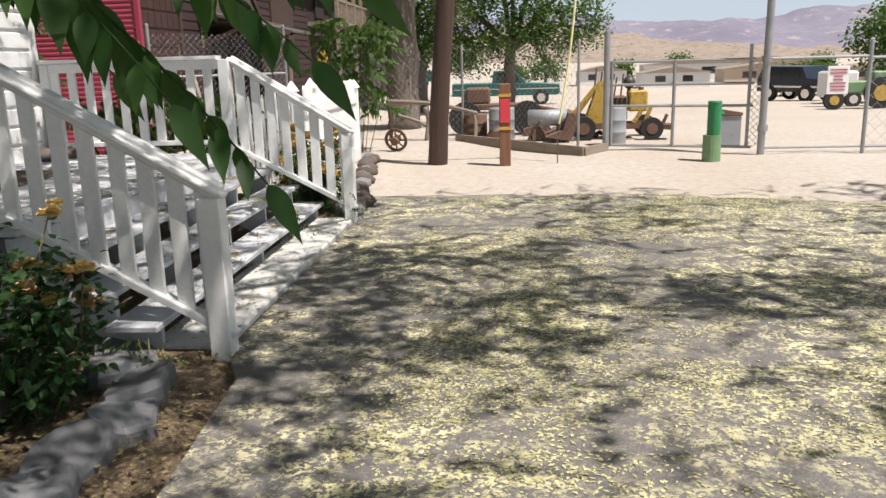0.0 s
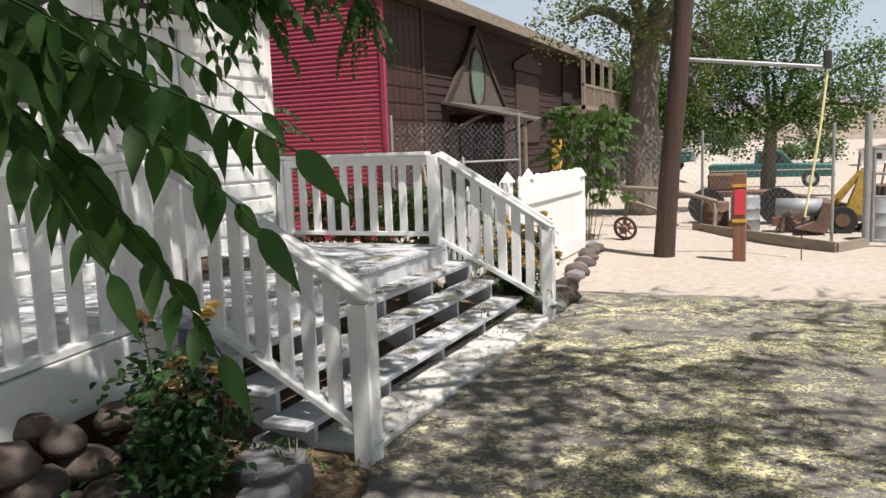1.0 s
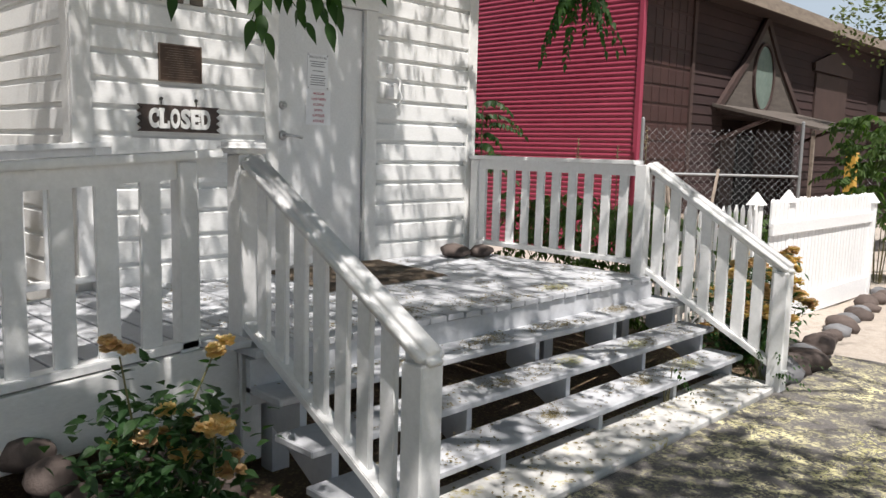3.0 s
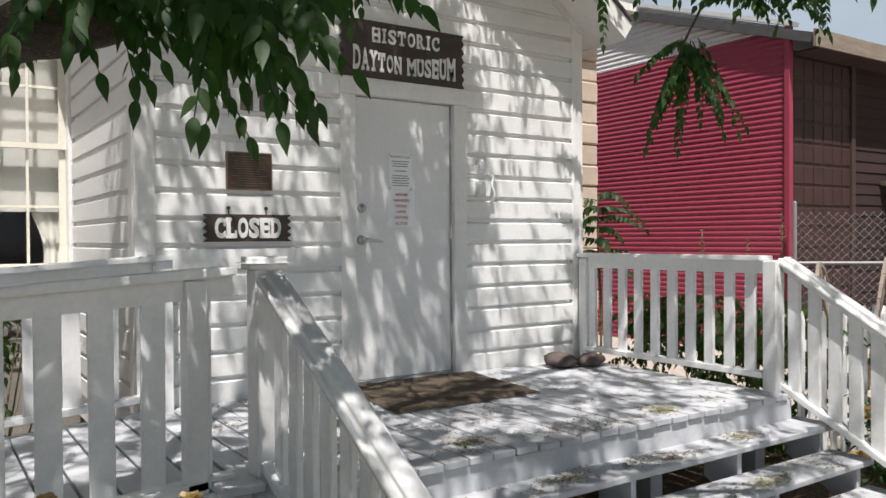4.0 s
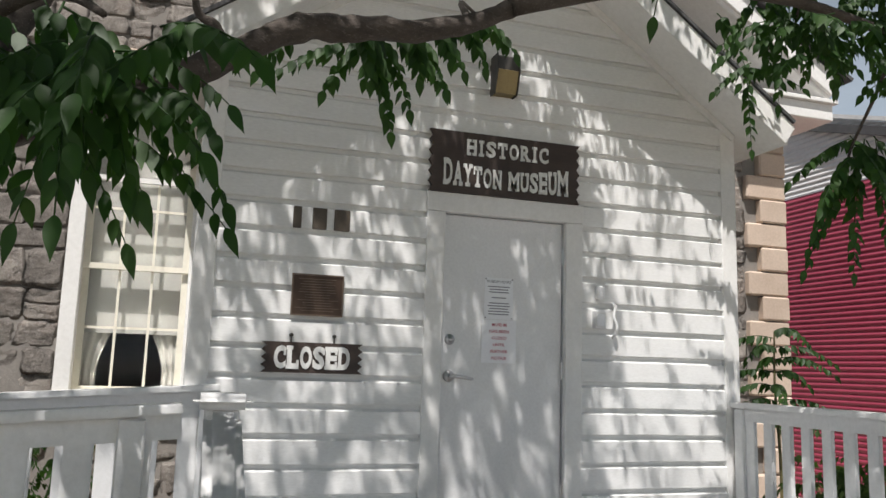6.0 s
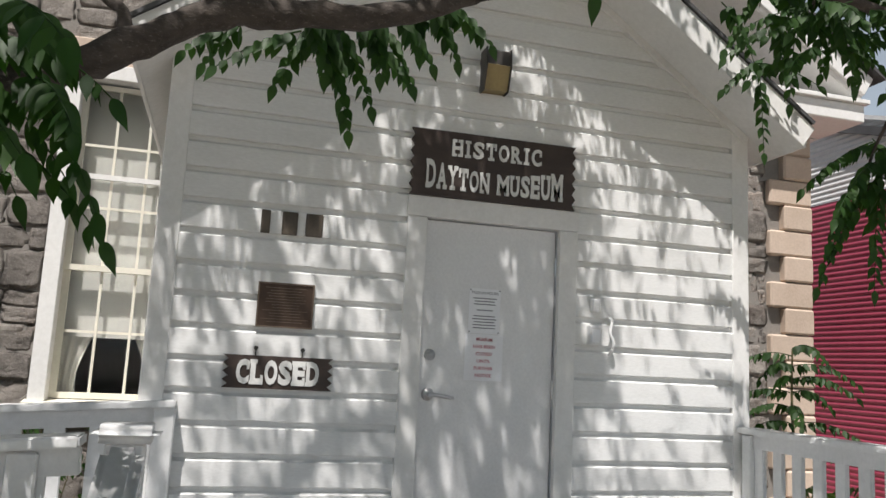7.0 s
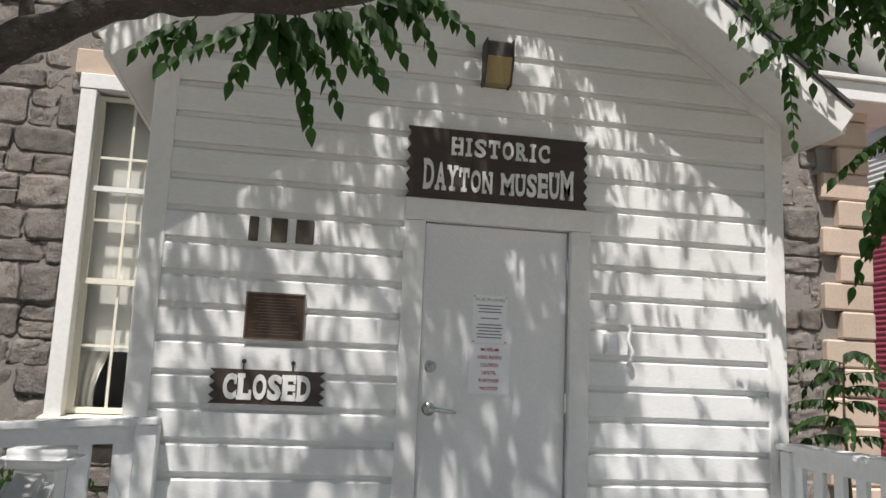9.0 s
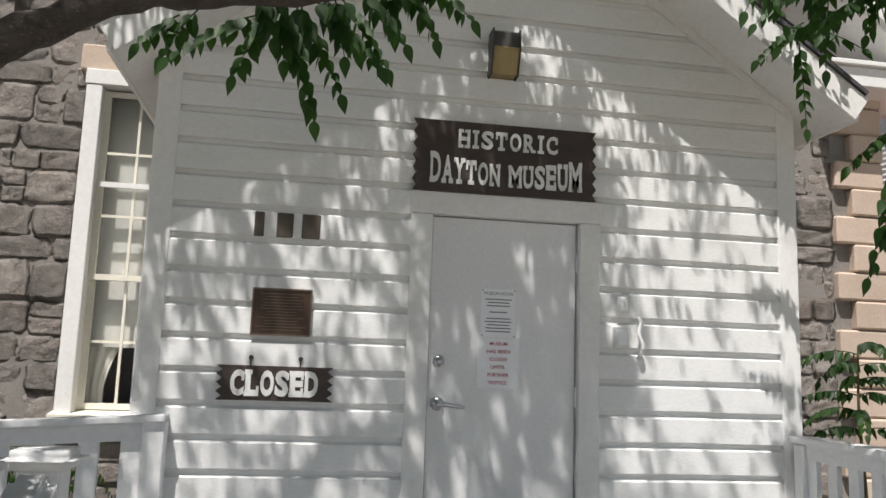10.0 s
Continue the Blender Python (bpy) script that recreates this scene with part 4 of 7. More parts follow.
def western(text, y0, y1, z0, height, x, material, parent, bold=0.05, gap=0.14, depth=0.006):
    """A row of condensed slab letters: built-in glyphs with slabs added. height(u) gives the letter height, u from -1 to 1."""
    widths = [{"I": 0.55, "M": 1.3, " ": 0.55}.get(c, 1.0) for c in text]
    unit = (y1 - y0) / (sum(widths) + gap * (len(text) - 1))
    bm = bmesh.new()
    y = y0
    for c, w in zip(text, widths):
        cell = w * unit
        if c != " ":
            h = height(2 * (y + cell / 2 - y0) / (y1 - y0) - 1)
            cu = bpy.data.curves.new("glyph", "FONT")
            cu.body, cu.size, cu.extrude, cu.offset, cu.resolution_u = c, 1.0, 0.01, bold, 3
            ob = bpy.data.objects.new("glyph", cu)
            scene.collection.objects.link(ob)
            me = bpy.data.meshes.new_from_object(ob)
            bpy.data.objects.remove(ob)
            co = np.array([v.co[:] for v in me.vertices])
            lo, hi = co.min(0), co.max(0)
            g0, g1 = (0.27, 0.73) if c == "I" else (0.0, 1.0)
            for v in me.vertices:
                u, q = (v.co[0] - lo[0]) / (hi[0] - lo[0]), (v.co[1] - lo[1]) / (hi[1] - lo[1])
                v.co = (x + depth * (0.5 + v.co[2] / 0.02), y + cell * (g0 + (g1 - g0) * u), z0 + h * q)
            bm.from_mesh(me)
            bpy.data.meshes.remove(me)
            for a, b, q0, q1 in SLABS.get(c, ()):
                box(bm, x, x + depth - 0.001, y + cell * a, y + cell * b, z0 + h * q0, z0 + h * q1)
        y += cell + gap * unit
    return part("lettering", bm, material, parent)


def toothed_board(y0, y1, z0, z1, x0, x1, teeth, depth):
    h = (z1 - z0) / teeth
    pts = []
    for k in range(teeth):
        pts += [(y1, z0 + h * k), (y1 - depth, z0 + h * (k + 0.5))]
    pts += [(y1, z1)]
    for k in range(teeth):
        pts += [(y0, z1 - h * k), (y0 + depth, z1 - h * (k + 0.5))]
    pts += [(y0, z0)]
    bm = bmesh.new()
    prism(bm, pts, "x", x0, x1)
    return bm


SX = FX + 0.012
sign = thing("museum_sign", "dark brown wooden sign with notched ends and white western letters", "sign", at=(SX, 6.21, 3.06))
part("board", toothed_board(5.69, 6.735, 2.865, 3.265, SX, SX + 0.03, 6, 0.022), SIGNBROWN, sign)
western("HISTORIC", 5.935, 6.505, 3.115, lambda u: 0.105, SX + 0.0305, SIGNWHITE, sign, 0.03, 0.22)
western("DAYTON MUSEUM", 5.785, 6.648, 2.91, lambda u: 0.125 + 0.055 * u * u, SX + 0.0305, SIGNWHITE, sign, 0.03, 0.17)
closed = thing("closed_sign", "small brown wooden sign with white block letters hung on hooks", "sign", at=(SX, 5.02, 1.8))
part("board", toothed_board(4.735, 5.32, 1.715, 1.89, SX, SX + 0.022, 4, 0.028), SIGNBROWN, closed)
western("CLOSED", 4.805, 5.245, 1.737, lambda u: 0.132, SX + 0.0225, SIGNWHITE, closed, 0.05, 0.08)
for y in (4.90, 5.15):
    bm = bmesh.new()
    rod(bm, (FX, y, 1.93), (SX + 0.012, y, 1.93), 0.012, n=10)
    rod(bm, (SX + 0.008, y, 1.93), (SX + 0.008, y, 1.885), 0.004, n=6)
    part("hook", bm, LAMPDARK, closed)
plaque = thing("plaque", "bronze memorial plaque with raised border", "plaque", at=(SX, 5.03, 2.17))
bm = bmesh.new()
box(bm, SX, SX + 0.014, 4.885, 5.19, 2.045, 2.29, 0.003)
part("plate", bm, BRONZE, plaque)
bm = bmesh.new()
for y0, y1, z0, z1 in ((4.885, 5.19, 2.045, 2.053), (4.885, 5.19, 2.282, 2.29), (4.885, 4.893, 2.053, 2.282), (5.182, 5.19, 2.053, 2.282)):
    box(bm, SX + 0.0142, SX + 0.02, y0, y1, z0, z1)
part("border", bm, BRONZE_EDGE, plaque)
r = random.Random(3)
bm = bmesh.new()
for k in range(13):
    z = 2.262 - 0.0155 * k
    half = (0.11 if k == 0 else r.uniform(0.07, 0.13))
    box(bm, SX + 0.0143, SX + 0.0165, 5.037 - half, 5.037 + half, z - 0.0022, z + 0.0012)
part("inscription", bm, BRONZE_EDGE, plaque)
number = thing("house_number", "dark brown numeral bars screwed to the clapboards", "house number", at=(SX, 5.03, 2.62))
for y0, y1 in ((4.87, 4.92), (4.985, 5.07), (5.115, 5.21)):
    bm = bmesh.new()
    box(bm, SX - 0.004, SX + 0.012, y0, y1, 2.56, 2.69, 0.004)
    part("numeral_bar", bm, NUMBERBROWN, number)

# notices on the door
DXF = FX - 0.029
hours = thing("notice", "weathered printed opening hours sheet pinned to the door", "notice", "door notices", at=(DXF, 6.2, 2.2))
bm = bmesh.new()
box(bm, DXF, DXF + 0.002, 6.105, 6.30, 2.085, 2.35)
part("sheet", bm, PAPER, hours)
letters("lettering", "MUSEUM HOURS", 0.017, 0.165, INK, hours, pose(DXF + 0.003, 6.2025, 2.325), 0.001)
bm = bmesh.new()
for k in range(11):
    if k not in (3, 5):
        half = r.uniform(0.045, 0.08)
        z = 2.292 - 0.0175 * k
        box(bm, DXF + 0.0025, DXF + 0.0032, 6.2025 - half, 6.2025 + half, z - 0.003, z + 0.003)
part("print", bm, INK, hours)
for y in (6.112, 6.293):
    for z in (2.093, 2.342):
        bm = bmesh.new()
        rod(bm, (DXF + 0.002, y, z), (DXF + 0.006, y, z), 0.004, n=6)
        part("pin", bm, LAMPDARK, hours)
shut = thing("notice", "white paper closure notice with red print taped to the door", "notice", "door notices", at=(DXF, 6.2, 1.95))
bm = bmesh.new()
rows = []
for i in range(9):
    y = 6.09 + 0.235 * i / 8
    rows.append([bm.verts.new((DXF + 0.003 + 0.004 * abs(noise.noise(Vector((y * 14, j * 0.8, 1)))), y, 1.81 + 0.27 * j / 8)) for j in range(9)])
for i in range(8):
    for j in range(8):
        bm.faces.new((rows[i][j], rows[i + 1][j], rows[i + 1][j + 1], rows[i][j + 1]))
part("sheet", bm, PAPER, shut)
for k, w in enumerate(("MUSEUM", "HAS BEEN", "CLOSED", "UNTIL", "FURTHER", "NOTICE")):
    letters("lettering", w, 0.0185, 0.0165 * len(w), REDINK, shut, pose(DXF + 0.0085, 6.207, 2.05 - 0.042 * k), 0.001, bold=0.008)

# boxes and wavy pull beside the door
bm = bmesh.new()
box(bm, FX, FX + 0.05, 6.865, 6.925, 2.25, 2.335, 0.008)
box(bm, FX + 0.05, FX + 0.056, 6.88, 6.91, 2.262, 2.29, 0.002)
ob = tagged(part("door_chime", bm, DOORWHITE), "small off-white door chime box", "door chime")
bell = thing("switch_box", "off-white weathered switch box beside the door", "switch box", at=(FX, 6.885, 2.1))
bm = bmesh.new()
box(bm, FX, FX + 0.055, 6.845, 6.93, 2.055, 2.175, 0.008)
part("body", bm, DOORWHITE, bell)
bm = bmesh.new()
box(bm, FX + 0.0555, FX + 0.062, 6.86, 6.915, 2.07, 2.15, 0.004)
part("cover", bm, PAPER, bell)
bm = bmesh.new()
path = smooth_path([(FX + 0.005, 7.0, 2.225), (FX + 0.05, 7.0, 2.20), (FX + 0.055, 6.985, 2.13), (FX + 0.06, 7.005, 2.07), (FX + 0.045, 7.0, 2.02), (FX + 0.005, 7.0, 2.0)], 5)
tube(bm, path, [0.011] * len(path), 8)
tagged(part("pull_handle", bm, RAILWHITE, smooth=True), "wavy white-painted metal pull handle screwed to the wall", "handle")

# flood lamp over the sign
lamp = thing("wall_lamp", "dark wall flood lamp with amber lens under its hood", "lamp", at=(FX, 6.175, 3.6))
bm = bmesh.new()
prism(bm, [(FX - 0.01, 3.60), (FX + 0.07, 3.59), (FX + 0.125, 3.685), (FX + 0.125, 3.775), (FX + 0.105, 3.79), (FX - 0.01, 3.79)], "y", 6.105, 6.250)
part("housing", bm, LAMPDARK, lamp)
bm = bmesh.new()
prism(bm, [(FX + 0.0, 3.545), (FX + 0.085, 3.545), (FX + 0.135, 3.685), (FX + 0.127, 3.69), (FX + 0.07, 3.588), (FX + 0.0, 3.597)], "y", 6.107, 6.248)
part("lens", bm, LAMPLENS, lamp, "dusty amber glass lens")
for y in (6.0975, 6.2505):
    bm = bmesh.new()
    prism(bm, [(FX, 3.535), (FX + 0.09, 3.535), (FX + 0.14, 3.68), (FX + 0.13, 3.795), (FX, 3.795)], "y", y, y + 0.007)
    part("side_plate", bm, LAMPDARK, lamp)

# ---- on the deck ----
bm = bmesh.new()
rows = []
r = random.Random(8)
for i in range(31):
    rows.append([])
    for j in range(31):
        u, v = i / 30, j / 30
        edge_ = min(u, 1 - u, v, 1 - v)
        x = -3.97 + 0.92 * u + 0.012 * r.uniform(-1, 1)
        y = 5.66 + 1.10 * v - 0.10 * u + 0.012 * r.uniform(-1, 1)
        rows[i].append(bm.verts.new((x, y, DECK + (0.006 if edge_ == 0 else 0.018 + 0.008 * r.random()))))
for i in range(30):
    for j in range(30):
        bm.faces.new((rows[i][j], rows[i + 1][j], rows[i + 1][j + 1], rows[i][j + 1]))
tagged(part("doormat", bm, MAT), "matted dark brown bristle doormat strewn with blossom", "doormat")


def pebble(name, at, size, material, label, category, seed, group="", turn=0.0, flat=0.0, sub=2):
    """An uneven stone, resting with its base at the given place."""
    bm = bmesh.new()
    bmesh.ops.create_icosphere(bm, subdivisions=sub, radius=1)
    off = Vector((seed * 2.3, seed * 0.7, seed))
    for v in bm.verts:
        k = 1 + 0.22 * noise.noise(v.co * 1.3 + off) + 0.10 * noise.noise(v.co * 3.1 + off)
        v.co = v.co * k
        if flat:
            v.co.z = max(-flat, min(flat, v.co.z)) / flat
        v.co.z = max(v.co.z, -0.75)
    lo = min(v.co.z for v in bm.verts)
    rot = Matrix.Rotation(turn, 4, "Z")
    for v in bm.verts:
        c = Vector((v.co.x * size[0], v.co.y * size[1], (v.co.z - lo) * size[2]))
        v.co = rot @ c + Vector(at)
    return tagged(part(name, bm, material, smooth=not flat), label, category, group)


pebble("rock", (-3.78, 7.50, DECK), (0.15, 0.13, 0.065), BOULDER, "rounded brown rock lying on the deck", "rock", 1, "rocks on the deck")
pebble("rock", (-3.66, 7.72, DECK), (0.11, 0.13, 0.06), BOULDER, "rounded brown rock lying on the deck", "rock", 2, "rocks on the deck")

# ---- rocks and slates along the bed ----
def slab_stone(at, size, seed, turn):
    r = random.Random(seed)
    bm = bmesh.new()
    n = 9
    rings = []
    for z, k in ((0.0, 1.0), (0.75, 0.98), (1.0, 0.88)):
        rr = random.Random(seed)
        ring = []
        for i in range(n):
            a = turn + 2 * math.pi * i / n
            q = k * (1 + rr.uniform(-0.2, 0.25))
            ring.append(bm.verts.new((at[0] + math.cos(a) * size[0] * q * 1.15 - math.sin(turn) * 0.0, at[1] + math.sin(a) * size[1] * q * 1.15, at[2] + size[2] * (z + (0.25 * math.sin(a + seed) * z)) + 0.008 * r.uniform(-1, 1))))
        rings.append(ring)
    for r0, r1 in zip(rings, rings[1:]):
        for i in range(n):
            bm.faces.new((r0[i], r0[(i + 1) % n], r1[(i + 1) % n], r1[i]))
    mid = bm.verts.new((at[0], at[1], at[2] + size[2] * 1.02))
    for i in range(n):
        bm.faces.new((rings[-1][i], rings[-1][(i + 1) % n], mid))
    return tagged(part("slate", bm, SLATE), "grey flat slate edging the planting bed", "slate", "slates edging the bed")


rng = random.Random(21)
for k in range(26):
    y = 4.25 - 0.155 * k + rng.uniform(-0.05, 0.05)
    row = k % 3
    x = -2.10 - 0.10 * row + rng.uniform(-0.05, 0.05)
    z = 0.02 + (0.16 * row if k % 2 else 0.0)
    s = rng.uniform(0.09, 0.135)
    pebble("boulder", (x, y, z), (s * rng.uniform(0.8, 1.2), s * 1.15, s * 0.72), BOULDER, "rounded brown foundation boulder under the ramp", "boulder", 30 + k, "boulders under the ramp", rng.uniform(0, 3))
for k in range(18):
    y, row = 4.05 - 0.115 * k + rng.uniform(-0.04, 0.04), k % 3
    s = rng.uniform(0.10, 0.14)
    pebble("boulder", (-2.02 + 0.10 * (1 - row) + rng.uniform(-0.04, 0.04), y, 0.02 + 0.13 * row), (s, s * 1.2, s * 0.75), BOULDER, "rounded brown foundation boulder under the ramp", "boulder", 300 + k, "boulders under the ramp", rng.uniform(0, 3))
for k in range(9):
    y = 3.95 - 0.42 * k
    pebble("boulder", (-1.86 + rng.uniform(-0.05, 0.05), y, 0.0), (0.17, 0.22, 0.11), BOULDER, "rounded brown foundation boulder under the ramp", "boulder", 80 + k, "boulders under the ramp", rng.uniform(0, 3))
for x, y, sx, sy, sz, rz_ in ((-1.27, 3.92, 0.13, 0.20, 0.13, 0.3), (-1.48, 4.18, 0.12, 0.20, 0.12, 0.5), (-1.20, 3.60, 0.13, 0.17, 0.10, -0.2), (-1.24, 3.25, 0.14, 0.21, 0.10, 0.2),
                             (-1.20, 2.86, 0.16, 0.20, 0.11, -0.2), (-1.14, 2.45, 0.15, 0.22, 0.10, 0.1), (-1.10, 2.0, 0.15, 0.24, 0.10, 0.0), (-1.62, 4.45, 0.13, 0.16, 0.09, 0.8)):
    slab_stone((x, y, -0.03), (sx, sy, sz), int(y * 31), rz_)
for k in range(22):
    u = k / 21
    x = -1.20 - 0.55 * u + rng.uniform(-0.05, 0.05) - (0.0 if k > 2 else -0.04)
    y = 8.32 + 4.6 * u + rng.uniform(-0.04, 0.04)
    s = rng.uniform(0.08, 0.14) * (1.3 if k < 3 else 1)
    pebble("rock", (x, y, -0.02), (s, s * 1.3, s * 0.75), BOULDER if k % 3 else SLATE, "weathered edging rock beside the flower bed", "rock", 130 + k, "edging rocks", rng.uniform(0, 3))
pebble("rock", (-1.20, 2.55, 0.02), (0.05, 0.06, 0.04), SLATE, "small loose grey rock on the soil", "rock", 201, "", 0.3)


# ---- leaves ----
COARSE = ((0.0, 0.0), (0.2, 0.42), (0.45, 0.47), (0.75, 0.22), (1.0, 0.0))
FINE = ((0.0, 0.0), (0.05, 0.15), (0.14, 0.34), (0.26, 0.46), (0.40, 0.48), (0.55, 0.41), (0.70, 0.28), (0.83, 0.14), (0.93, 0.05), (1.0, 0.0))


def leaflet(bm, base, d, n, length, width, droop=0.25, fold=0.25, prof=COARSE):
    """A pointed leaflet: two rows of faces folded along the midrib, bending down towards its tip."""
    d = d.normalized()
    side = d.cross(n).normalized()
    n = side.cross(d).normalized()
    spine, left_, right_ = [], [], []
    for u, w in prof:
        c = base + d * (length * u) - Vector((0, 0, 1)) * (droop * length * u * u)
        spine.append(bm.verts.new(c))
        if w:
            o = n * (fold * w * width)
            left_.append(bm.verts.new(c + side * (w * width) + o))
            right_.append(bm.verts.new(c - side * (w * width) + o))
    for row, flip in ((left_, False), (right_, True)):
        fs = [(spine[0], spine[1], row[0])] + [(spine[i], spine[i + 1], row[i], row[i - 1]) for i in range(1, len(row))] + [(spine[-2], spine[-1], row[-1])]
        for f in fs:
            bm.faces.new(f[::-1] if flip else f)


def compound_leaf(bm, base, d, length, pairs, size, r, sag=0.5, stem=True, prof=COARSE, face=(0.75, -0.55, 0.35), broad=0.52):
    """A feather-shaped ailanthus leaf: leaflets hang in pairs along a sagging stalk and turn their blades to the open side."""
    d = Vector(d).normalized()
    down = Vector((0, 0, -1))
    flat_side = d.cross(Vector((0, 0, 1)))
    if flat_side.length < 0.05:
        flat_side = Vector((0.3, 1, 0))
    flat_side.normalize()
    pts = []
    for k in range(pairs + 2):
        u = k / (pairs + 1)
        pts.append(Vector(base) + d * (length * u) + down * (sag * length * u * u))
    if stem:
        tube(bm, pts, [0.0042 - 0.0026 * i / len(pts) for i in range(len(pts))], 4)
    for k in range(1, pairs + 1):
        tang = (pts[k + 1] - pts[k - 1]).normalized()
        for s in (-1, 1):
            out = (flat_side * s * r.uniform(0.3, 0.8) + tang * r.uniform(0.15, 0.5) + down * r.uniform(0.55, 1.15)).normalized()
            nrm = Vector(face) + flat_side * s * 0.35 + Vector((r.uniform(-0.5, 0.5), r.uniform(-0.5, 0.5), r.uniform(-0.2, 0.4)))
            taper = 1.08 - 0.45 * k / pairs if k > 1 else 0.85
            ln = size * taper * r.uniform(0.88, 1.1)
            root = pts[k] + (pts[k + 1] - pts[k]) * r.uniform(-0.3, 0.3)
            leaflet(bm, root + flat_side * s * 0.004, out, nrm, ln, ln * broad, r.uniform(0.0, 0.2), r.uniform(0.05, 0.3), prof)
    leaflet(bm, pts[-1], pts[-1] - pts[-2] + down * 0.02, Vector(face), size * 0.8, size * broad * 0.75, 0.15, 0.2, prof)


# ---- the tree of heaven over the porch ----
tree = thing("ailanthus_tree", "leafy tree of heaven arching over the porch", "tree", at=(-1.75, 0.9, 0))
limb_pts = smooth_path([(-1.75, 0.9, -0.05), (-1.72, 1.0, 0.9), (-1.70, 1.5, 1.55), (-1.82, 2.5, 2.02), (-1.95, 3.3, 2.30), (-2.0, 3.85, 2.50), (-2.0, 4.20, 2.66), (-2.05, 4.44, 2.83), (-2.10, 4.63, 2.96), (-2.14, 4.83, 3.0), (-2.19, 5.2, 3.09), (-2.25, 5.45, 3.22), (-2.3, 5.8, 3.48), (-2.3, 6.6, 4.05)], 6)
N = len(limb_pts)
bm = bmesh.new()
# a knotty limb: swellings where twigs once grew, slight kinks
thick = [0.030 + 0.095 * max(0.0, 1 - i / (0.5 * N)) ** 1.4 + 0.042 * (1 - i / N) for i in range(N)]
thick = [t_ * (1 + 0.20 * noise.noise(Vector((i * 0.31, 1.7, 0)))) for i, t_ in enumerate(thick)]
tube(bm, [p + Vector((0, 0.01, 0.022)) * noise.noise(Vector((i * 0.37, 0, 5))) for i, p in enumerate(limb_pts)], thick, 16, 0.34)
part("trunk", bm, BARK, tree, smooth=True)


def branch(pts, r0, r1, mat=BARK, n=7):
    path = smooth_path(pts, 5)
    bm = bmesh.new()
    tube(bm, path, [r0 + (r1 - r0) * i / (len(path) - 1) for i in range(len(path))], n, 0.15)
    part("branch", bm, mat, tree, smooth=True)
    return path


stub = branch([(-2.05, 4.36, 2.80), (-2.07, 4.34, 2.90), (-2.10, 4.27, 2.97), (-2.12, 4.25, 3.25)], 0.026, 0.007)
b_right = branch([(-2.22, 5.5, 3.25), (-2.35, 6.3, 3.55), (-2.5, 7.2, 3.70), (-2.6, 8.2, 3.66), (-2.7, 9.2, 3.75)], 0.045, 0.016)
b_up1 = branch([(-1.70, 1.9, 1.85), (-1.3, 2.6, 2.9), (-0.6, 3.3, 4.0), (0.6, 4.0, 5.4), (2.6, 4.8, 6.6)], 0.10, 0.03)
b_up2 = branch([(-1.9, 3.6, 2.45), (-2.3, 3.9, 3.4), (-2.5, 4.3, 4.8), (-2.0, 4.8, 6.4)], 0.07, 0.02)
b_up3 = branch([(-0.6, 3.3, 4.0), (-0.4, 4.6, 4.8), (0.8, 5.8, 5.9), (2.2, 6.8, 6.8)], 0.06, 0.02)
b_near = branch([(-1.66, 1.6, 1.68), (-1.4, 2.0, 2.0), (-1.0, 2.12, 2.12), (-0.62, 2.06, 2.0), (-0.42, 1.95, 1.80)], 0.04, 0.007)
b_mid = branch([(-1.80, 3.4, 2.36), (-1.55, 3.75, 2.58), (-1.35, 3.95, 2.62), (-1.15, 4.1, 2.5)], 0.03, 0.008)
b_low = branch([(-2.12, 4.75, 2.99), (-2.4, 4.85, 3.16), (-2.68, 5.0, 3.24), (-2.74, 5.2, 3.32)], 0.02, 0.006, n=5)
b_low2 = branch([(-2.2, 5.3, 3.15), (-2.45, 5.35, 3.34), (-2.66, 5.5, 3.40)], 0.018, 0.006, n=5)
b_hang = branch([(-2.6, 8.0, 3.68), (-2.85, 8.05, 3.4), (-3.0, 8.0, 3.1), (-3.0, 7.98, 2.92)], 0.014, 0.006, n=5)
b_hang2 = branch([(-2.5, 7.2, 3.7), (-2.75, 7.45, 3.85), (-3.1, 7.7, 3.8)], 0.014, 0.006, n=5)

# leaves that hang close to the camera, each its own mesh
rl = random.Random(77)


def leaf(base, d, length, pairs, size, sag=0.5, seed=0, face=(0.9, -0.3, 0.3), broad=0.52):
    bm = bmesh.new()
    compound_leaf(bm, base, d, length, pairs, size, random.Random(seed), sag, True, FINE, face, broad)
    return part("leaf", bm, LEAF, tree, smooth=True)


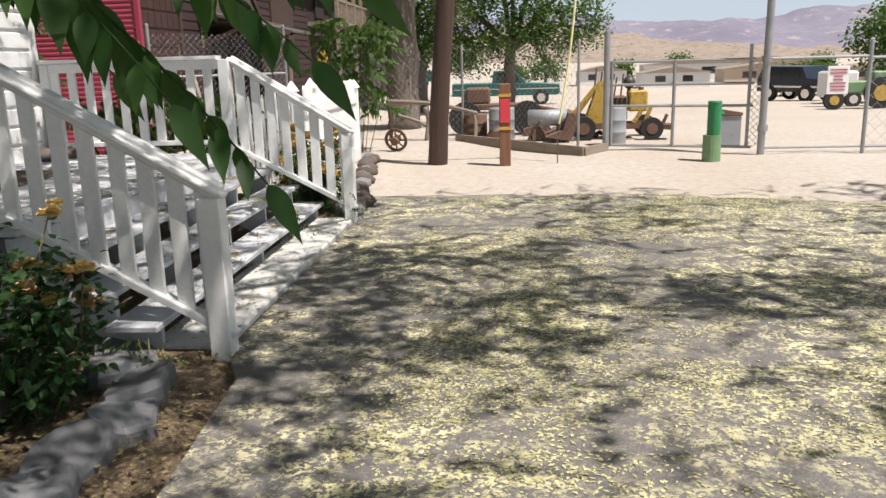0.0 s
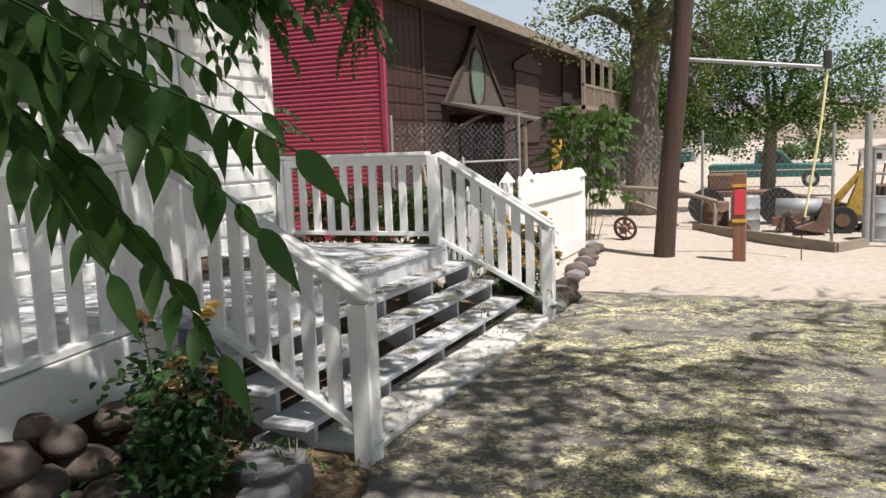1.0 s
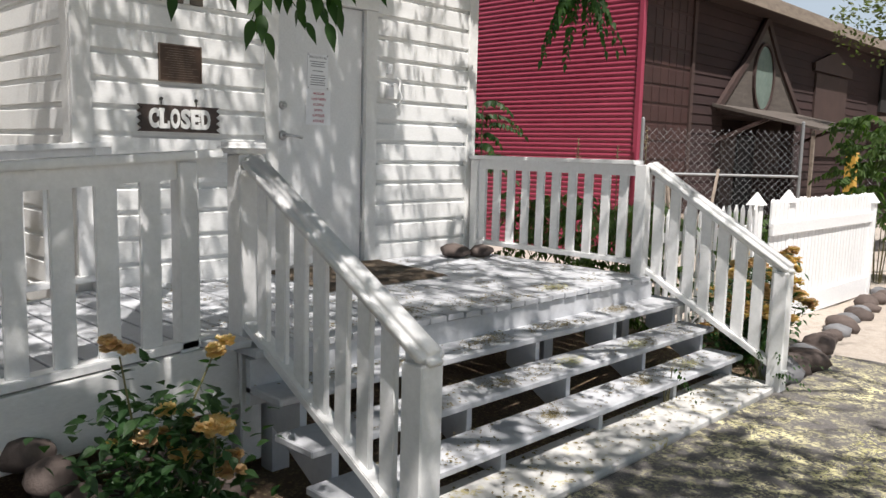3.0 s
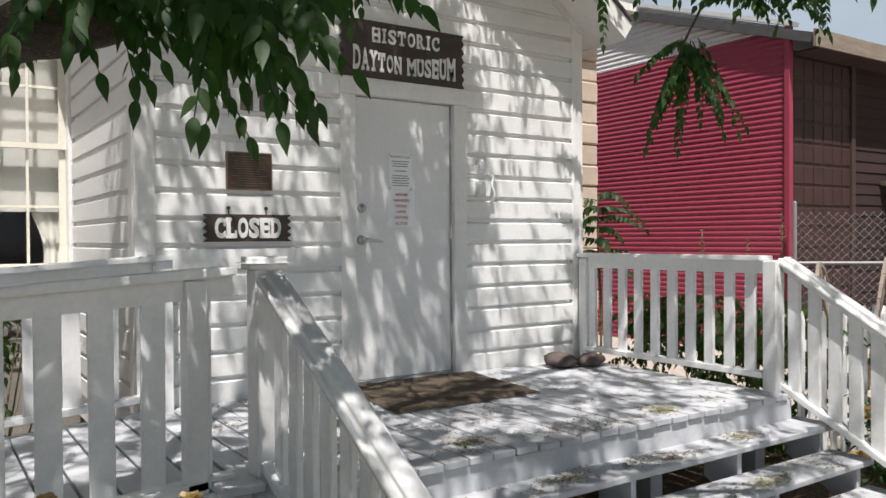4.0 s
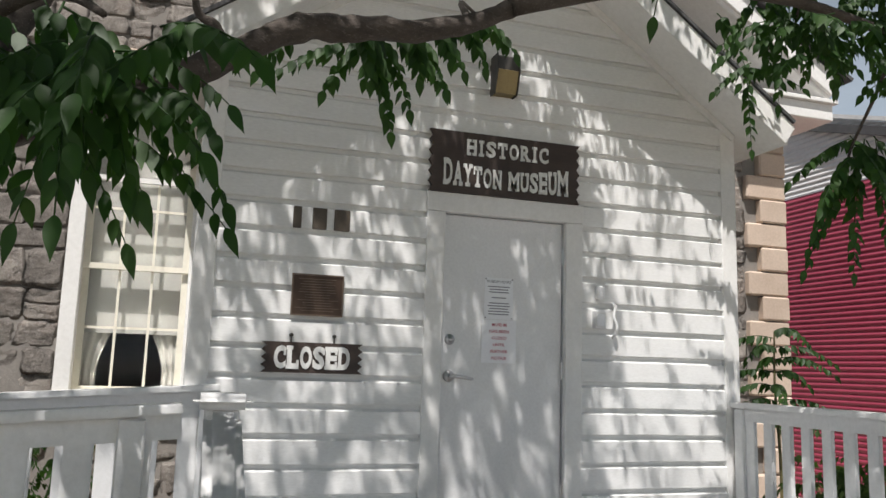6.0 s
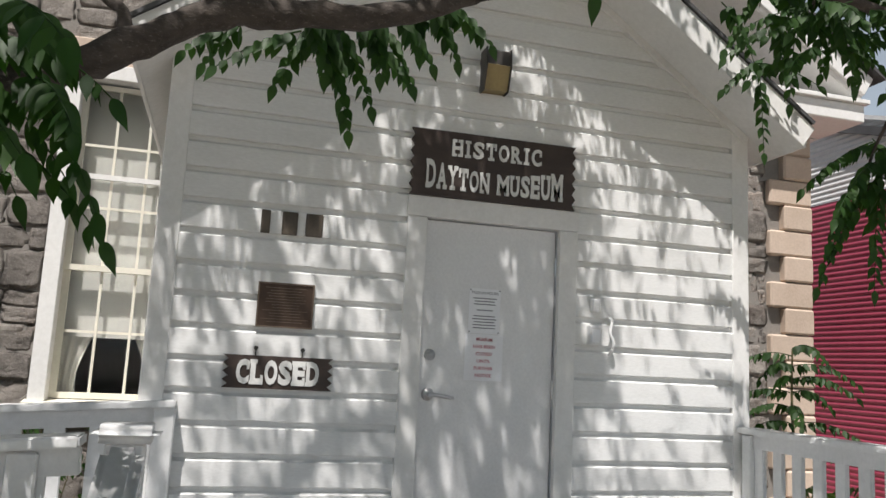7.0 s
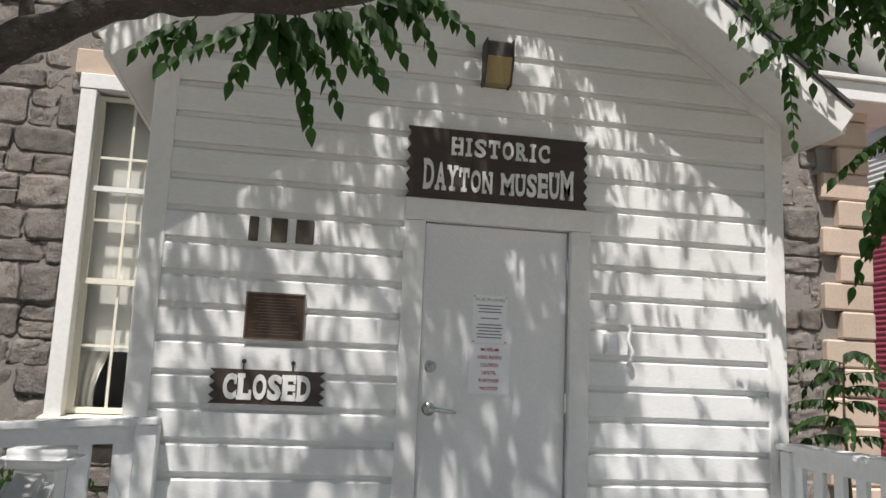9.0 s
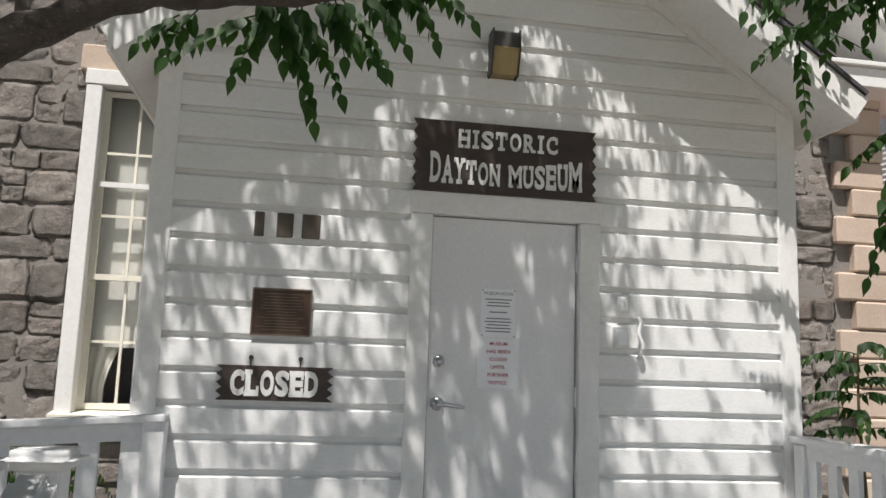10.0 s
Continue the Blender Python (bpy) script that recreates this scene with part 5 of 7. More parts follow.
# sprays beside the path at the start
for k, (base, d, ln, pairs, size, sag) in enumerate((
        ((-0.50, 2.05, 1.84), (0.67, 0.03, -0.06), 0.70, 9, 0.155, 0.22),
        ((-0.45, 2.10, 1.84), (0.60, 0.0, -0.20), 0.58, 8, 0.155, 0.28),
        ((-0.45, 2.10, 1.72), (0.42, 0.0, -0.30), 0.55, 8, 0.150, 0.25),
        ((-0.52, 2.02, 1.80), (0.50, -0.05, -0.30), 0.46, 7, 0.150, 0.3),
        ((-0.60, 1.92, 1.90), (0.9, -0.1, 0.10), 0.42, 6, 0.135, 0.4),
        ((-0.70, 2.05, 1.98), (0.8, 0.1, 0.1), 0.50, 7, 0.13, 0.5),
        ((-0.85, 2.15, 2.08), (0.5, 0.6, 0.0), 0.55, 8, 0.12, 0.5),
        ((-0.66, 2.06, 2.06), (0.9, 0.3, 0.15), 0.60, 8, 0.13, 0.4),
        ((-0.80, 2.12, 1.90), (0.55, 0.25, -0.3), 0.50, 7, 0.13, 0.4),
        ((-0.75, 2.45, 1.98), (0.8, 0.5, 0.0), 0.5, 7, 0.12, 0.5))):
    leaf(base, d, ln, pairs, size, sag, 500 + k, (0.25, -1, 0.25), 0.42)
rn = random.Random(77)
for k in range(7):
    u = rn.random()
    base = Vector((-0.80, 2.0, 2.08)).lerp(Vector((-0.42, 2.0, 1.88)), u) + Vector((rn.uniform(-0.06, 0.04), rn.uniform(-0.08, 0.12), rn.uniform(-0.06, 0.08)))
    d = (rn.uniform(0.3, 0.8), rn.uniform(-0.1, 0.4), rn.uniform(-0.35, 0.15))
    leaf(base, d, rn.uniform(0.30, 0.42), 6, 0.135, rn.uniform(0.3, 0.5), 560 + k, (0.25, -1, 0.25), 0.42)
# the cluster that hangs over the stair post
for k in range(22):
    u = rl.random()
    base = Vector((-1.75, 3.70, 2.58)).lerp(Vector((-1.10, 4.18, 2.46)), u) + Vector((rl.uniform(-0.12, 0.12), rl.uniform(-0.12, 0.12), rl.uniform(-0.06, 0.08)))
    d = (rl.uniform(-0.3, 0.7), rl.uniform(-0.5, 0.9), rl.uniform(-0.7, 0.0))
    leaf(base, d, rl.uniform(0.26, 0.40), 7, 0.118, rl.uniform(0.2, 0.5), 600 + k, broad=0.46)
# drooping leaves under the limb, in front of the gable: base, tip, pairs
for k, (base, tip, pairs) in enumerate((
        ((-2.72, 4.92, 3.20), (-2.80, 4.62, 2.99), 6), ((-2.68, 4.98, 3.22), (-2.82, 4.86, 2.98), 6), ((-2.70, 5.02, 3.22), (-2.80, 5.12, 2.86), 8),
        ((-2.70, 5.06, 3.24), (-2.86, 5.22, 2.96), 7), ((-2.66, 5.12, 3.26), (-2.76, 5.36, 3.03), 7), ((-2.74, 5.22, 3.32), (-2.88, 5.40, 3.08), 6),
        ((-2.64, 5.30, 3.30), (-2.80, 5.48, 3.14), 5), ((-2.66, 5.50, 3.40), (-2.82, 5.76, 3.27), 6), ((-2.70, 5.46, 3.38), (-2.84, 5.60, 3.20), 5),
        ((-2.80, 4.70, 3.24), (-2.95, 4.56, 3.06), 4), ((-2.84, 4.62, 3.22), (-2.90, 4.48, 3.08), 4), ((-2.66, 5.0, 3.26), (-2.72, 5.02, 3.04), 5),
        ((-2.72, 5.16, 3.30), (-2.92, 5.30, 3.14), 6), ((-2.62, 5.20, 3.26), (-2.70, 5.24, 3.06), 5), ((-2.76, 5.34, 3.40), (-2.9, 5.56, 3.36), 5),
        ((-2.56, 4.94, 3.22), (-2.60, 4.98, 3.06), 4), ((-2.8, 5.08, 3.3), (-3.0, 5.06, 3.12), 6), ((-2.78, 5.40, 3.42), (-2.86, 5.44, 3.24), 5))):
    a, b = Vector(base), Vector(tip) + Vector((0, 0, 0.035))
    run = (b - a).length
    leaf(a, (b - a) + Vector((0, 0, 0.30 * run)), run * 0.95, pairs + 1, 0.095, 0.28, 700 + k, (1, -0.15, 0.25), 0.62)
# leaves over the left of the limb, towards the stone wall
for k in range(24):
    base = Vector((-1.80 + rl.uniform(-0.12, 0.12), 3.95 + rl.uniform(-0.45, 0.25), 2.66 + rl.uniform(-0.22, 0.16)))
    d = (rl.uniform(-0.3, 0.5), rl.uniform(-0.2, 0.8), rl.uniform(-0.5, 0.2))
    leaf(base, d, rl.uniform(0.28, 0.42), 8, 0.112, rl.uniform(0.3, 0.6), 800 + k, broad=0.47)
# the bough over the far railing: a hanging tuft and loose leaves above it
for k in range(15):
    base = Vector((-2.98 + rl.uniform(-0.05, 0.05), 8.08 + rl.uniform(-0.12, 0.08), 3.14 + rl.uniform(-0.14, 0.1)))
    d = (rl.uniform(-0.3, 0.4), rl.uniform(-0.9, 0.7), rl.uniform(-0.8, -0.1))
    leaf(base, d, rl.uniform(0.40, 0.56), 10, 0.105, rl.uniform(0.3, 0.6), 900 + k, broad=0.52)
for k in range(125):
    p = b_right[12 + rl.randrange(len(b_right) - 12)] if k % 3 else b_hang2[rl.randrange(len(b_hang2))]
    base = Vector(p) + Vector((rl.uniform(-0.35, 0.3), rl.uniform(-0.3, 0.3), rl.uniform(-0.20, 0.45)))
    d = (rl.uniform(-1, 1), rl.uniform(-1, 1), rl.uniform(-0.5, 0.3))
    leaf(base, d, rl.uniform(0.24, 0.34), 7, 0.092, rl.uniform(0.3, 0.6), 1000 + k, broad=0.58)
# twigs at the top edge of the view over the asphalt
b_over = branch([(-1.3, 2.6, 2.9), (-1.0, 4.0, 3.1), (-0.7, 5.4, 3.15), (-0.5, 6.6, 3.05)], 0.02, 0.006, n=5)
for k in range(14):
    p = b_over[rl.randrange(9, len(b_over))]
    d = (rl.uniform(-1, 1), rl.uniform(-0.6, 1), rl.uniform(-0.5, 0.1))
    leaf(Vector(p), d, rl.uniform(0.3, 0.42), 7, 0.08, rl.uniform(0.5, 0.9), 1200 + k)


def leaf_cloud(name, parent, material, places, seed, size, length, pairs, variants=6, label=""):
    """Many compound leaves joined into one mesh, from a few shapes turned and moved."""
    shapes = []
    for k in range(variants):
        bm = bmesh.new()
        compound_leaf(bm, Vector((0, 0, 0)), (1, 0, 0.15), length, pairs, size, random.Random(seed + k), 0.5, stem=False)
        bm.verts.index_update()
        shapes.append((np.array([v.co[:] for v in bm.verts]), [[v.index for v in f.verts] for f in bm.faces]))
        bm.free()
    r = random.Random(seed)
    verts, faces, count = [], [], 0
    for p in places:
        vs, fs = shapes[r.randrange(variants)]
        m = np.array((Euler((r.uniform(-0.4, 0.4), r.uniform(-0.5, 0.5), r.uniform(0, 6.28))).to_matrix() * r.uniform(0.8, 1.2)))
        verts.append(vs @ m.T + np.array(p))
        faces += [[i + count for i in f] for f in fs]
        count += len(vs)
    me = bpy.data.meshes.new(name)
    me.from_pydata(np.concatenate(verts).tolist(), [], faces)
    me.materials.append(material)
    ob = new(name, me)
    if parent:
        join(ob, parent)
        ob["kind"] = "stuff"
    return tagged(ob, label)


def shade_on_wall(y, z):
    """How thick the crown hangs between the sun and the gable wall."""
    if z > 3.2:
        return 0.7
    if 5.72 < y < 6.80:
        return 1.0 if z > 1.55 else 0.55
    if y > 7.1 and 1.55 < z < 3.0:
        return 0.06
    if y >= 6.8 and z > 2.62:
        return 0.12
    if y >= 6.8:
        return 0.62 if z > 1.75 and y < 7.1 else 0.12
    if 1.40 < z < 1.72 and y > 4.75:
        return 0.5
    return 0.66 if z > 2.72 else 0.29


def shade_on_ground(x, y):
    """How thick the crown hangs between the sun and the porch steps and the asphalt."""
    # unseen extra crown, shading ground out of view, added to block sky light
    if y < 2.3 or x > 4.2:
        return 0.8
    if x < -2.2:
        return 1.0 if y < 6.6 else 0.7
    if x < -1.05:
        return 1.2 if y < 4.4 else 0.85 if y < 6.4 else 0.45
    if y < 4.3:
        return 0.75 if x < -0.1 else 0.16
    if y < 6.9:
        return 1.3 if x < 0.8 or abs(y - 5.5 - 0.05 * x) < 0.5 else 0.22
    return 0.12 if x < 0.4 or x > 2.0 else 0.35


far_crown, wall_crown = [], []
rc = random.Random(41)
for k in range(13500):
    p = Vector((rc.uniform(-3.0, 7.5), rc.uniform(-2.0, 8.4), rc.uniform(4.9, 7.4)))
    s = (p.x - FX) / SUN_FROM.x
    wy, wz = p.y - SUN_FROM.y * s, p.z - SUN_FROM.z * s
    g = p.z / SUN_FROM.z
    gx, gy = p.x - SUN_FROM.x * g, p.y - SUN_FROM.y * g
    broken = 0.6 + 1.1 * noise.noise(p * 1.7) + 0.5 * noise.noise(p * 4.1)
    if wz <= 0.6:
        if rc.random() < shade_on_ground(gx, gy) * (broken + 0.1) * 1.05:
            far_crown.append(p)
    elif not (wz < 3.8 and 4.2 < wy < 8.1) and rc.random() < 0.35:
        far_crown.append(p)
# the side of the crown that shades the gable, twig by twig
for k in range(3800):
    wy, wz, h = rc.uniform(4.1, 8.1), rc.uniform(0.5, 4.1), rc.uniform(4.9, 7.0)
    s = (h - wz) / SUN_FROM.z
    p = Vector((FX + SUN_FROM.x * s, wy + SUN_FROM.y * s, h))
    thick_ = shade_on_wall(wy, wz)
    broken = 0.75 + 1.2 * noise.noise(Vector((wy * 3.1, wz * 1.4, 2))) + 0.5 * noise.noise(p * 4.1)
    if rc.random() < thick_ * (broken if thick_ < 0.8 else 1.0):
        wall_crown.append(p)
leaf_cloud("crown", tree, LEAF, far_crown, 5, 0.10, 0.45, 7)
leaf_cloud("crown", tree, LEAF, wall_crown, 15, 0.085, 0.22, 4)


# ---- bushes ----
def leafy(name, label, category, at, material, places, size, seed, parent=None, broad=0.6, kind=""):
    """A mass of single small leaves."""
    r = random.Random(seed)
    bm = bmesh.new()
    for p in places:
        d = Vector((r.uniform(-1, 1), r.uniform(-1, 1), r.uniform(-0.5, 0.6)))
        leaflet(bm, Vector(p), d, Vector((r.uniform(-0.4, 0.4), r.uniform(-0.4, 0.4), 1)), size * r.uniform(0.7, 1.25), size * broad, 0.2, 0.2)
    ob = part(name, bm, material, parent)
    return tagged(ob, label, category, "", kind)


PETAL = ((0.0, 0.0), (0.35, 0.34), (0.7, 0.56), (0.92, 0.45), (1.0, 0.0))


def bloom(bm, at, radius, seed):
    """A ruffled double rose: rings of cupped petals, the outermost turned down."""
    r = random.Random(seed)
    for ring, (n, tilt, s) in enumerate(((3, 1.35, 0.45), (5, 1.0, 0.62), (7, 0.6, 0.8), (8, 0.2, 0.92), (8, -0.25, 0.95))):
        for k in range(n):
            a = 2 * math.pi * (k + 0.5 * ring) / n + r.uniform(-0.25, 0.25)
            q = tilt + r.uniform(-0.2, 0.2)
            d = Vector((math.cos(a) * math.cos(q), math.sin(a) * math.cos(q), math.sin(q)))
            leaflet(bm, Vector(at), d, Vector((-math.cos(a) * math.sin(q), -math.sin(a) * math.sin(q), math.cos(q))), radius * s * r.uniform(0.8, 1.15), radius * s * 0.95, r.uniform(-0.2, 0.1), r.uniform(0.2, 0.7), PETAL)


def rose_bush(label, at, height, spread, blooms, seed, leaves, size=0.045, bloom_r=0.045):
    bush = thing("rose_bush", label, "rose bush", "rose bushes", at=at)
    r = random.Random(seed)
    base = Vector(at)
    tops = [Vector(b) for b in blooms]
    spots = []
    for k in range(max(9, len(tops))):
        top = tops[k] - Vector((0, 0, 0.03)) if k < len(tops) else base + Vector((r.uniform(-1, 1) * spread[0], r.uniform(-1, 1) * spread[1], height * r.uniform(0.5, 0.95)))
        foot = base + Vector((r.uniform(-0.08, 0.08), r.uniform(-0.08, 0.08), 0))
        path = smooth_path([foot, foot.lerp(top, 0.45) + Vector((r.uniform(-0.07, 0.07), r.uniform(-0.07, 0.07), 0.03)), top], 5)
        bm = bmesh.new()
        tube(bm, path, [0.007 - 0.004 * i / len(path) for i in range(len(path))], 5)
        part("stem", bm, TWIG, bush)
        for q in path[3:]:
            for j in range(5):
                spots.append(q + Vector((r.gauss(0, 0.05), r.gauss(0, 0.05), r.gauss(-0.02, 0.04))))
    while len(spots) < leaves:
        v = Vector((r.gauss(0, 0.45), r.gauss(0, 0.45), r.random()))
        spots.append(base + Vector((v.x * spread[0], v.y * spread[1], 0.05 + v.z * height * 0.8)))
    leafy("foliage", "", "", (0, 0, 0), ROSELEAF, spots, size, seed, bush, kind="stuff")
    for k, b in enumerate(tops):
        bm = bmesh.new()
        for j in range(r.choice((5, 6, 7))):
            bloom(bm, Vector(b) + Vector((r.uniform(-0.05, 0.05), r.uniform(-0.05, 0.05), r.uniform(-0.03, 0.03))), bloom_r * r.uniform(0.6, 0.95), seed * 10 + k * 5 + j)
        part("bloom", bm, PETALMAT if k % 3 else PETALOLD, bush)
    return bush


rose_bush("rose bush with apricot blooms beside the ramp", (-1.62, 3.68, 0.0), 0.85, (0.26, 0.36),
          [(-1.66, 3.57, 0.93), (-1.58, 3.88, 0.89), (-1.60, 3.72, 0.69), (-1.58, 3.66, 0.61), (-1.55, 3.75, 0.53), (-1.50, 3.84, 0.62), (-1.44, 3.87, 0.50), (-1.40, 3.79, 0.66), (-1.72, 3.60, 0.55)], 3, 1300, 0.062, 0.043)
for k in range(3):
    y = 8.55 + 0.42 * k
    r = random.Random(60 + k)
    rose_bush("flowering bush with yellow and orange blooms beside the steps", (-1.62 - 0.1 * k, y, 0.0), 0.8, (0.32, 0.32),
              [(-1.62 - 0.1 * k + r.uniform(-0.3, 0.36), y + r.uniform(-0.3, 0.3), r.uniform(0.25, 0.86)) for _ in range(14)], 61 + k, 950, 0.065, 0.068)


def weed_bush(label, at, box_, count, size, seed, material=LEAF):
    r = random.Random(seed)
    pl = [(at[0] + r.uniform(-1, 1) * box_[0], at[1] + r.uniform(-1, 1) * box_[1], at[2] + box_[2] * r.random() ** 0.8) for _ in range(count)]
    bush = thing("bush", label, "bush", "bushes", at=at)
    for k in range(min(10, count)):
        q = pl[k]
        bm = bmesh.new()
        tube(bm, [(at[0] + (q[0] - at[0]) * 0.3, at[1] + (q[1] - at[1]) * 0.3, -0.02), Vector(q)], [0.008, 0.003], 5)
        part("stem", bm, TWIG, bush)
    leaf_cloud("foliage", bush, material, pl, seed, size, 0.28, 6)
    return bush


weed_bush("green weedy bush behind the porch railing", (-3.2, 8.72, 0.0), (0.95, 0.42, 1.22), 400, 0.085, 70, FARLEAF)
weed_bush("green ailanthus shoots below the window", (-4.9, 3.55, 0.3), (0.55, 0.45, 1.25), 60, 0.07, 71)
weed_bush("low green fern-like weed at the foot of the steps", (-1.22, 8.12, 0.0), (0.14, 0.16, 0.3), 16, 0.04, 72)
weed_bush("small green weed growing through the steps", (-1.42, 7.05, 0.0), (0.06, 0.10, 0.28), 6, 0.04, 73)
weed_bush("low green weed beside the stair post", (-1.36, 4.20, -0.02), (0.10, 0.12, 0.18), 9, 0.04, 74, FARLEAF)
weed_bush("shrubby green sapling beside the old dark building", (-2.2, 14.2, 0.7), (0.62, 0.5, 1.55), 190, 0.12, 75, FARLEAF)
weed_bush("grey-green shrub along the dark building", (-3.5, 13.4, 0.0), (0.7, 0.7, 0.9), 90, 0.10, 76, FARLEAF)

# sapling at the stone corner
sap = thing("sapling", "young tree of heaven against the stone corner", "sapling", at=(-4.75, 8.92, 0))
bm = bmesh.new()
sp = smooth_path([(-4.75, 8.92, -0.02), (-4.74, 8.93, 1.0), (-4.77, 8.92, 1.7), (-4.78, 8.94, 2.15)], 5)
tube(bm, sp, [0.016 - 0.010 * i / len(sp) for i in range(len(sp))], 6)
part("stem", bm, TWIG, sap)
for k in range(14):
    a = k * 2.4
    u = 0.55 + 0.45 * k / 13
    p = sp[int(u * (len(sp) - 1))]
    bm = bmesh.new()
    compound_leaf(bm, p, (math.cos(a), math.sin(a), 0.35), 0.52, 9, 0.095, random.Random(1300 + k), 0.55)
    part("leaf", bm, LEAF, sap)
# pale flower plumes
for k, (x, y, h) in enumerate(((-3.35, 8.7, 1.78), (-2.95, 8.75, 1.72), (-2.75, 8.9, 1.9))):
    pl = thing("flower_plume", "tall pale pink flower plume behind the railing", "flower", "flower plumes", at=(x, y, 0))
    bm = bmesh.new()
    tube(bm, [(x, y, 0), (x + 0.01, y, h * 0.6), (x, y, h)], [0.006, 0.005, 0.003], 5)
    part("stem", bm, TWIG, pl)
    r = random.Random(k)
    bm = bmesh.new()
    for j in range(46):
        u = r.random()
        c = Vector((x, y, h - 0.22 * u))
        leaflet(bm, c, Vector((r.uniform(-1, 1), r.uniform(-1, 1), r.uniform(0, 0.8))), Vector((0, 0, 1)), 0.02 + 0.03 * u, 0.012, 0, 0.2)
    part("florets", bm, PLUME, pl)


# ---- litter ----
def litter(name, label, places, size, material, seed, category="litter"):
    r = random.Random(seed)
    verts, faces = [], []
    for x, y, z in places:
        a, s = r.uniform(0, 6.28), size * r.uniform(0.5, 1.4)
        c, d = math.cos(a) * s, math.sin(a) * s
        i = len(verts)
        k = r.uniform(0.3, 0.7)
        verts += [(x - c, y - d, z + 0.001), (x + d * k, y - c * k, z + r.uniform(0.001, 0.006)), (x + c, y + d, z + 0.002), (x - d * k, y + c * k, z + r.uniform(0.001, 0.006))]
        faces.append((i, i + 1, i + 2, i + 3))
    me = bpy.data.meshes.new(name)
    me.from_pydata(verts, [], faces)
    me.materials.append(material)
    return tagged(new(name, me), label, category, "", "stuff")


r = random.Random(91)
spots = []
while len(spots) < 36000:
    x, y = r.uniform(-0.95, 4.2), r.uniform(1.2, 9.2)
    if x < -0.66 - 0.085 * max(0, y - 1.5) + 0.03:
        continue
    n1 = noise.noise(Vector((x * 0.55 + 3, y * 0.55, 0))) + 0.6 * noise.noise(Vector((x * 2.6, y * 2.6, 4))) + 0.35 * noise.noise(Vector((x * 7, y * 7, 2)))
    n1 += (0.30 if y < 4.4 and x > -0.2 else 0.12 if y > 7.0 and x < 2.2 else -0.1) - (0.35 if x < -0.35 else 0)
    if n1 > r.uniform(-0.1, 0.75):
        spots.append((x, y, 0.013))
litter("fallen_blossom", "drifts of pale yellow blossom on the asphalt", spots, 0.011, LITTER, 92)
spots = []
for z, x in TREADS + ((DECK, DX),):
    for k in range(26):
        cx, cy = x - r.uniform(0.03, 0.26), r.uniform(4.6, 8.0)
        for j in range(r.randrange(4, 30)):
            spots.append((min(x - 0.01, cx + r.gauss(0, 0.04)), cy + r.gauss(0, 0.07), z + 0.002 + r.random() * 0.006))
for k in range(70):
    cx, cy = r.uniform(-3.9, -2.2), r.uniform(4.5, 7.8)
    for j in range(r.randrange(4, 26)):
        spots.append((cx + r.gauss(0, 0.06), cy + r.gauss(0, 0.06), DECK + 0.006))
litter("dry_leaf_litter", "dry blossom and leaf litter on the steps and deck", spots, 0.010, HAY, 93)
spots = []
for k in range(5200):
    y = r.uniform(1.5, 8.9)
    if y > 4.45 and r.random() < 0.85:
        continue
    lim = -0.66 - 0.085 * max(0, y - 1.5)
    spots.append((r.uniform(-2.0 if y < 4.3 else -1.5, lim if y < 4.45 else -1.08), y, r.uniform(0.01, 0.03) + (0.03 if y > 4.45 else 0.012)))
litter("soil_litter", "dry leaves and twigs on the planting bed", spots, 0.014, HAY, 94)
for k, (x, y, z) in enumerate(((-1.93, 6.60, 0.53), (-1.95, 5.15, 0.53), (-1.70, 7.1, 0.36), (-1.98, 7.3, 0.53), (-1.72, 5.7, 0.36), (-1.74, 6.4, 0.36), (-1.50, 6.9, 0.19), (-1.50, 5.9, 0.19), (-2.22, 6.9, 0.705), (-2.3, 5.5, 0.705), (-1.97, 5.9, 0.53), (-1.52, 7.5, 0.19))):
    bm = bmesh.new()
    rr = random.Random(k)
    for j in range(120):
        a = rr.uniform(0, 6.28)
        q = Vector((x + rr.gauss(0, 0.035), y + rr.gauss(0, 0.06), z + abs(rr.gauss(0, 0.012)) + 0.002))
        leaflet(bm, q, Vector((math.cos(a), math.sin(a), rr.uniform(-0.1, 0.3))), Vector((0, 0, 1)), 0.035, 0.006, 0.1, 0.1)
    tagged(part("dry_clump", bm, LITTER if k % 3 == 2 else HAY), "clump of dry brown blossom on a step", "debris", "dry clumps", "stuff")


# ---- red metal building and the old dark hall ----
RX, RY = -5.55, 13.43
barn = thing("metal_building", "corrugated metal gable wall, red below and white above", "building", at=(-9.5, RY, 0))


def corrugated(z_of_top, z_of_low, x0, x1, y, pitch=0.08, depth=0.016):
    """Horizontal ribs on a wall that faces -y, between two lines."""
    bm = bmesh.new()
    z = min(z_of_low(x0), z_of_low(x1))
    zmax = max(z_of_top(x0), z_of_top(x1))
    prev = None
    k = 0
    step = pitch / 6
    while z <= zmax + 1e-6:
        lo = x0
        hi = x1
        # clip the row to the sloping top
        if z > z_of_top(x1):
            hi = x0 + (x1 - x0) * max(0.02, (z_of_top(x0) - z) / max(1e-6, z_of_top(x0) - z_of_top(x1)))
        d = depth * 0.5 * math.sin(2 * math.pi * k / 6)
        row = (bm.verts.new((lo, y - d, z)), bm.verts.new((hi, y - d, z)))
        if prev:
            bm.faces.new((prev[0], prev[1], row[1], row[0]))
        prev = row
        z += step
        k += 1
    return bm


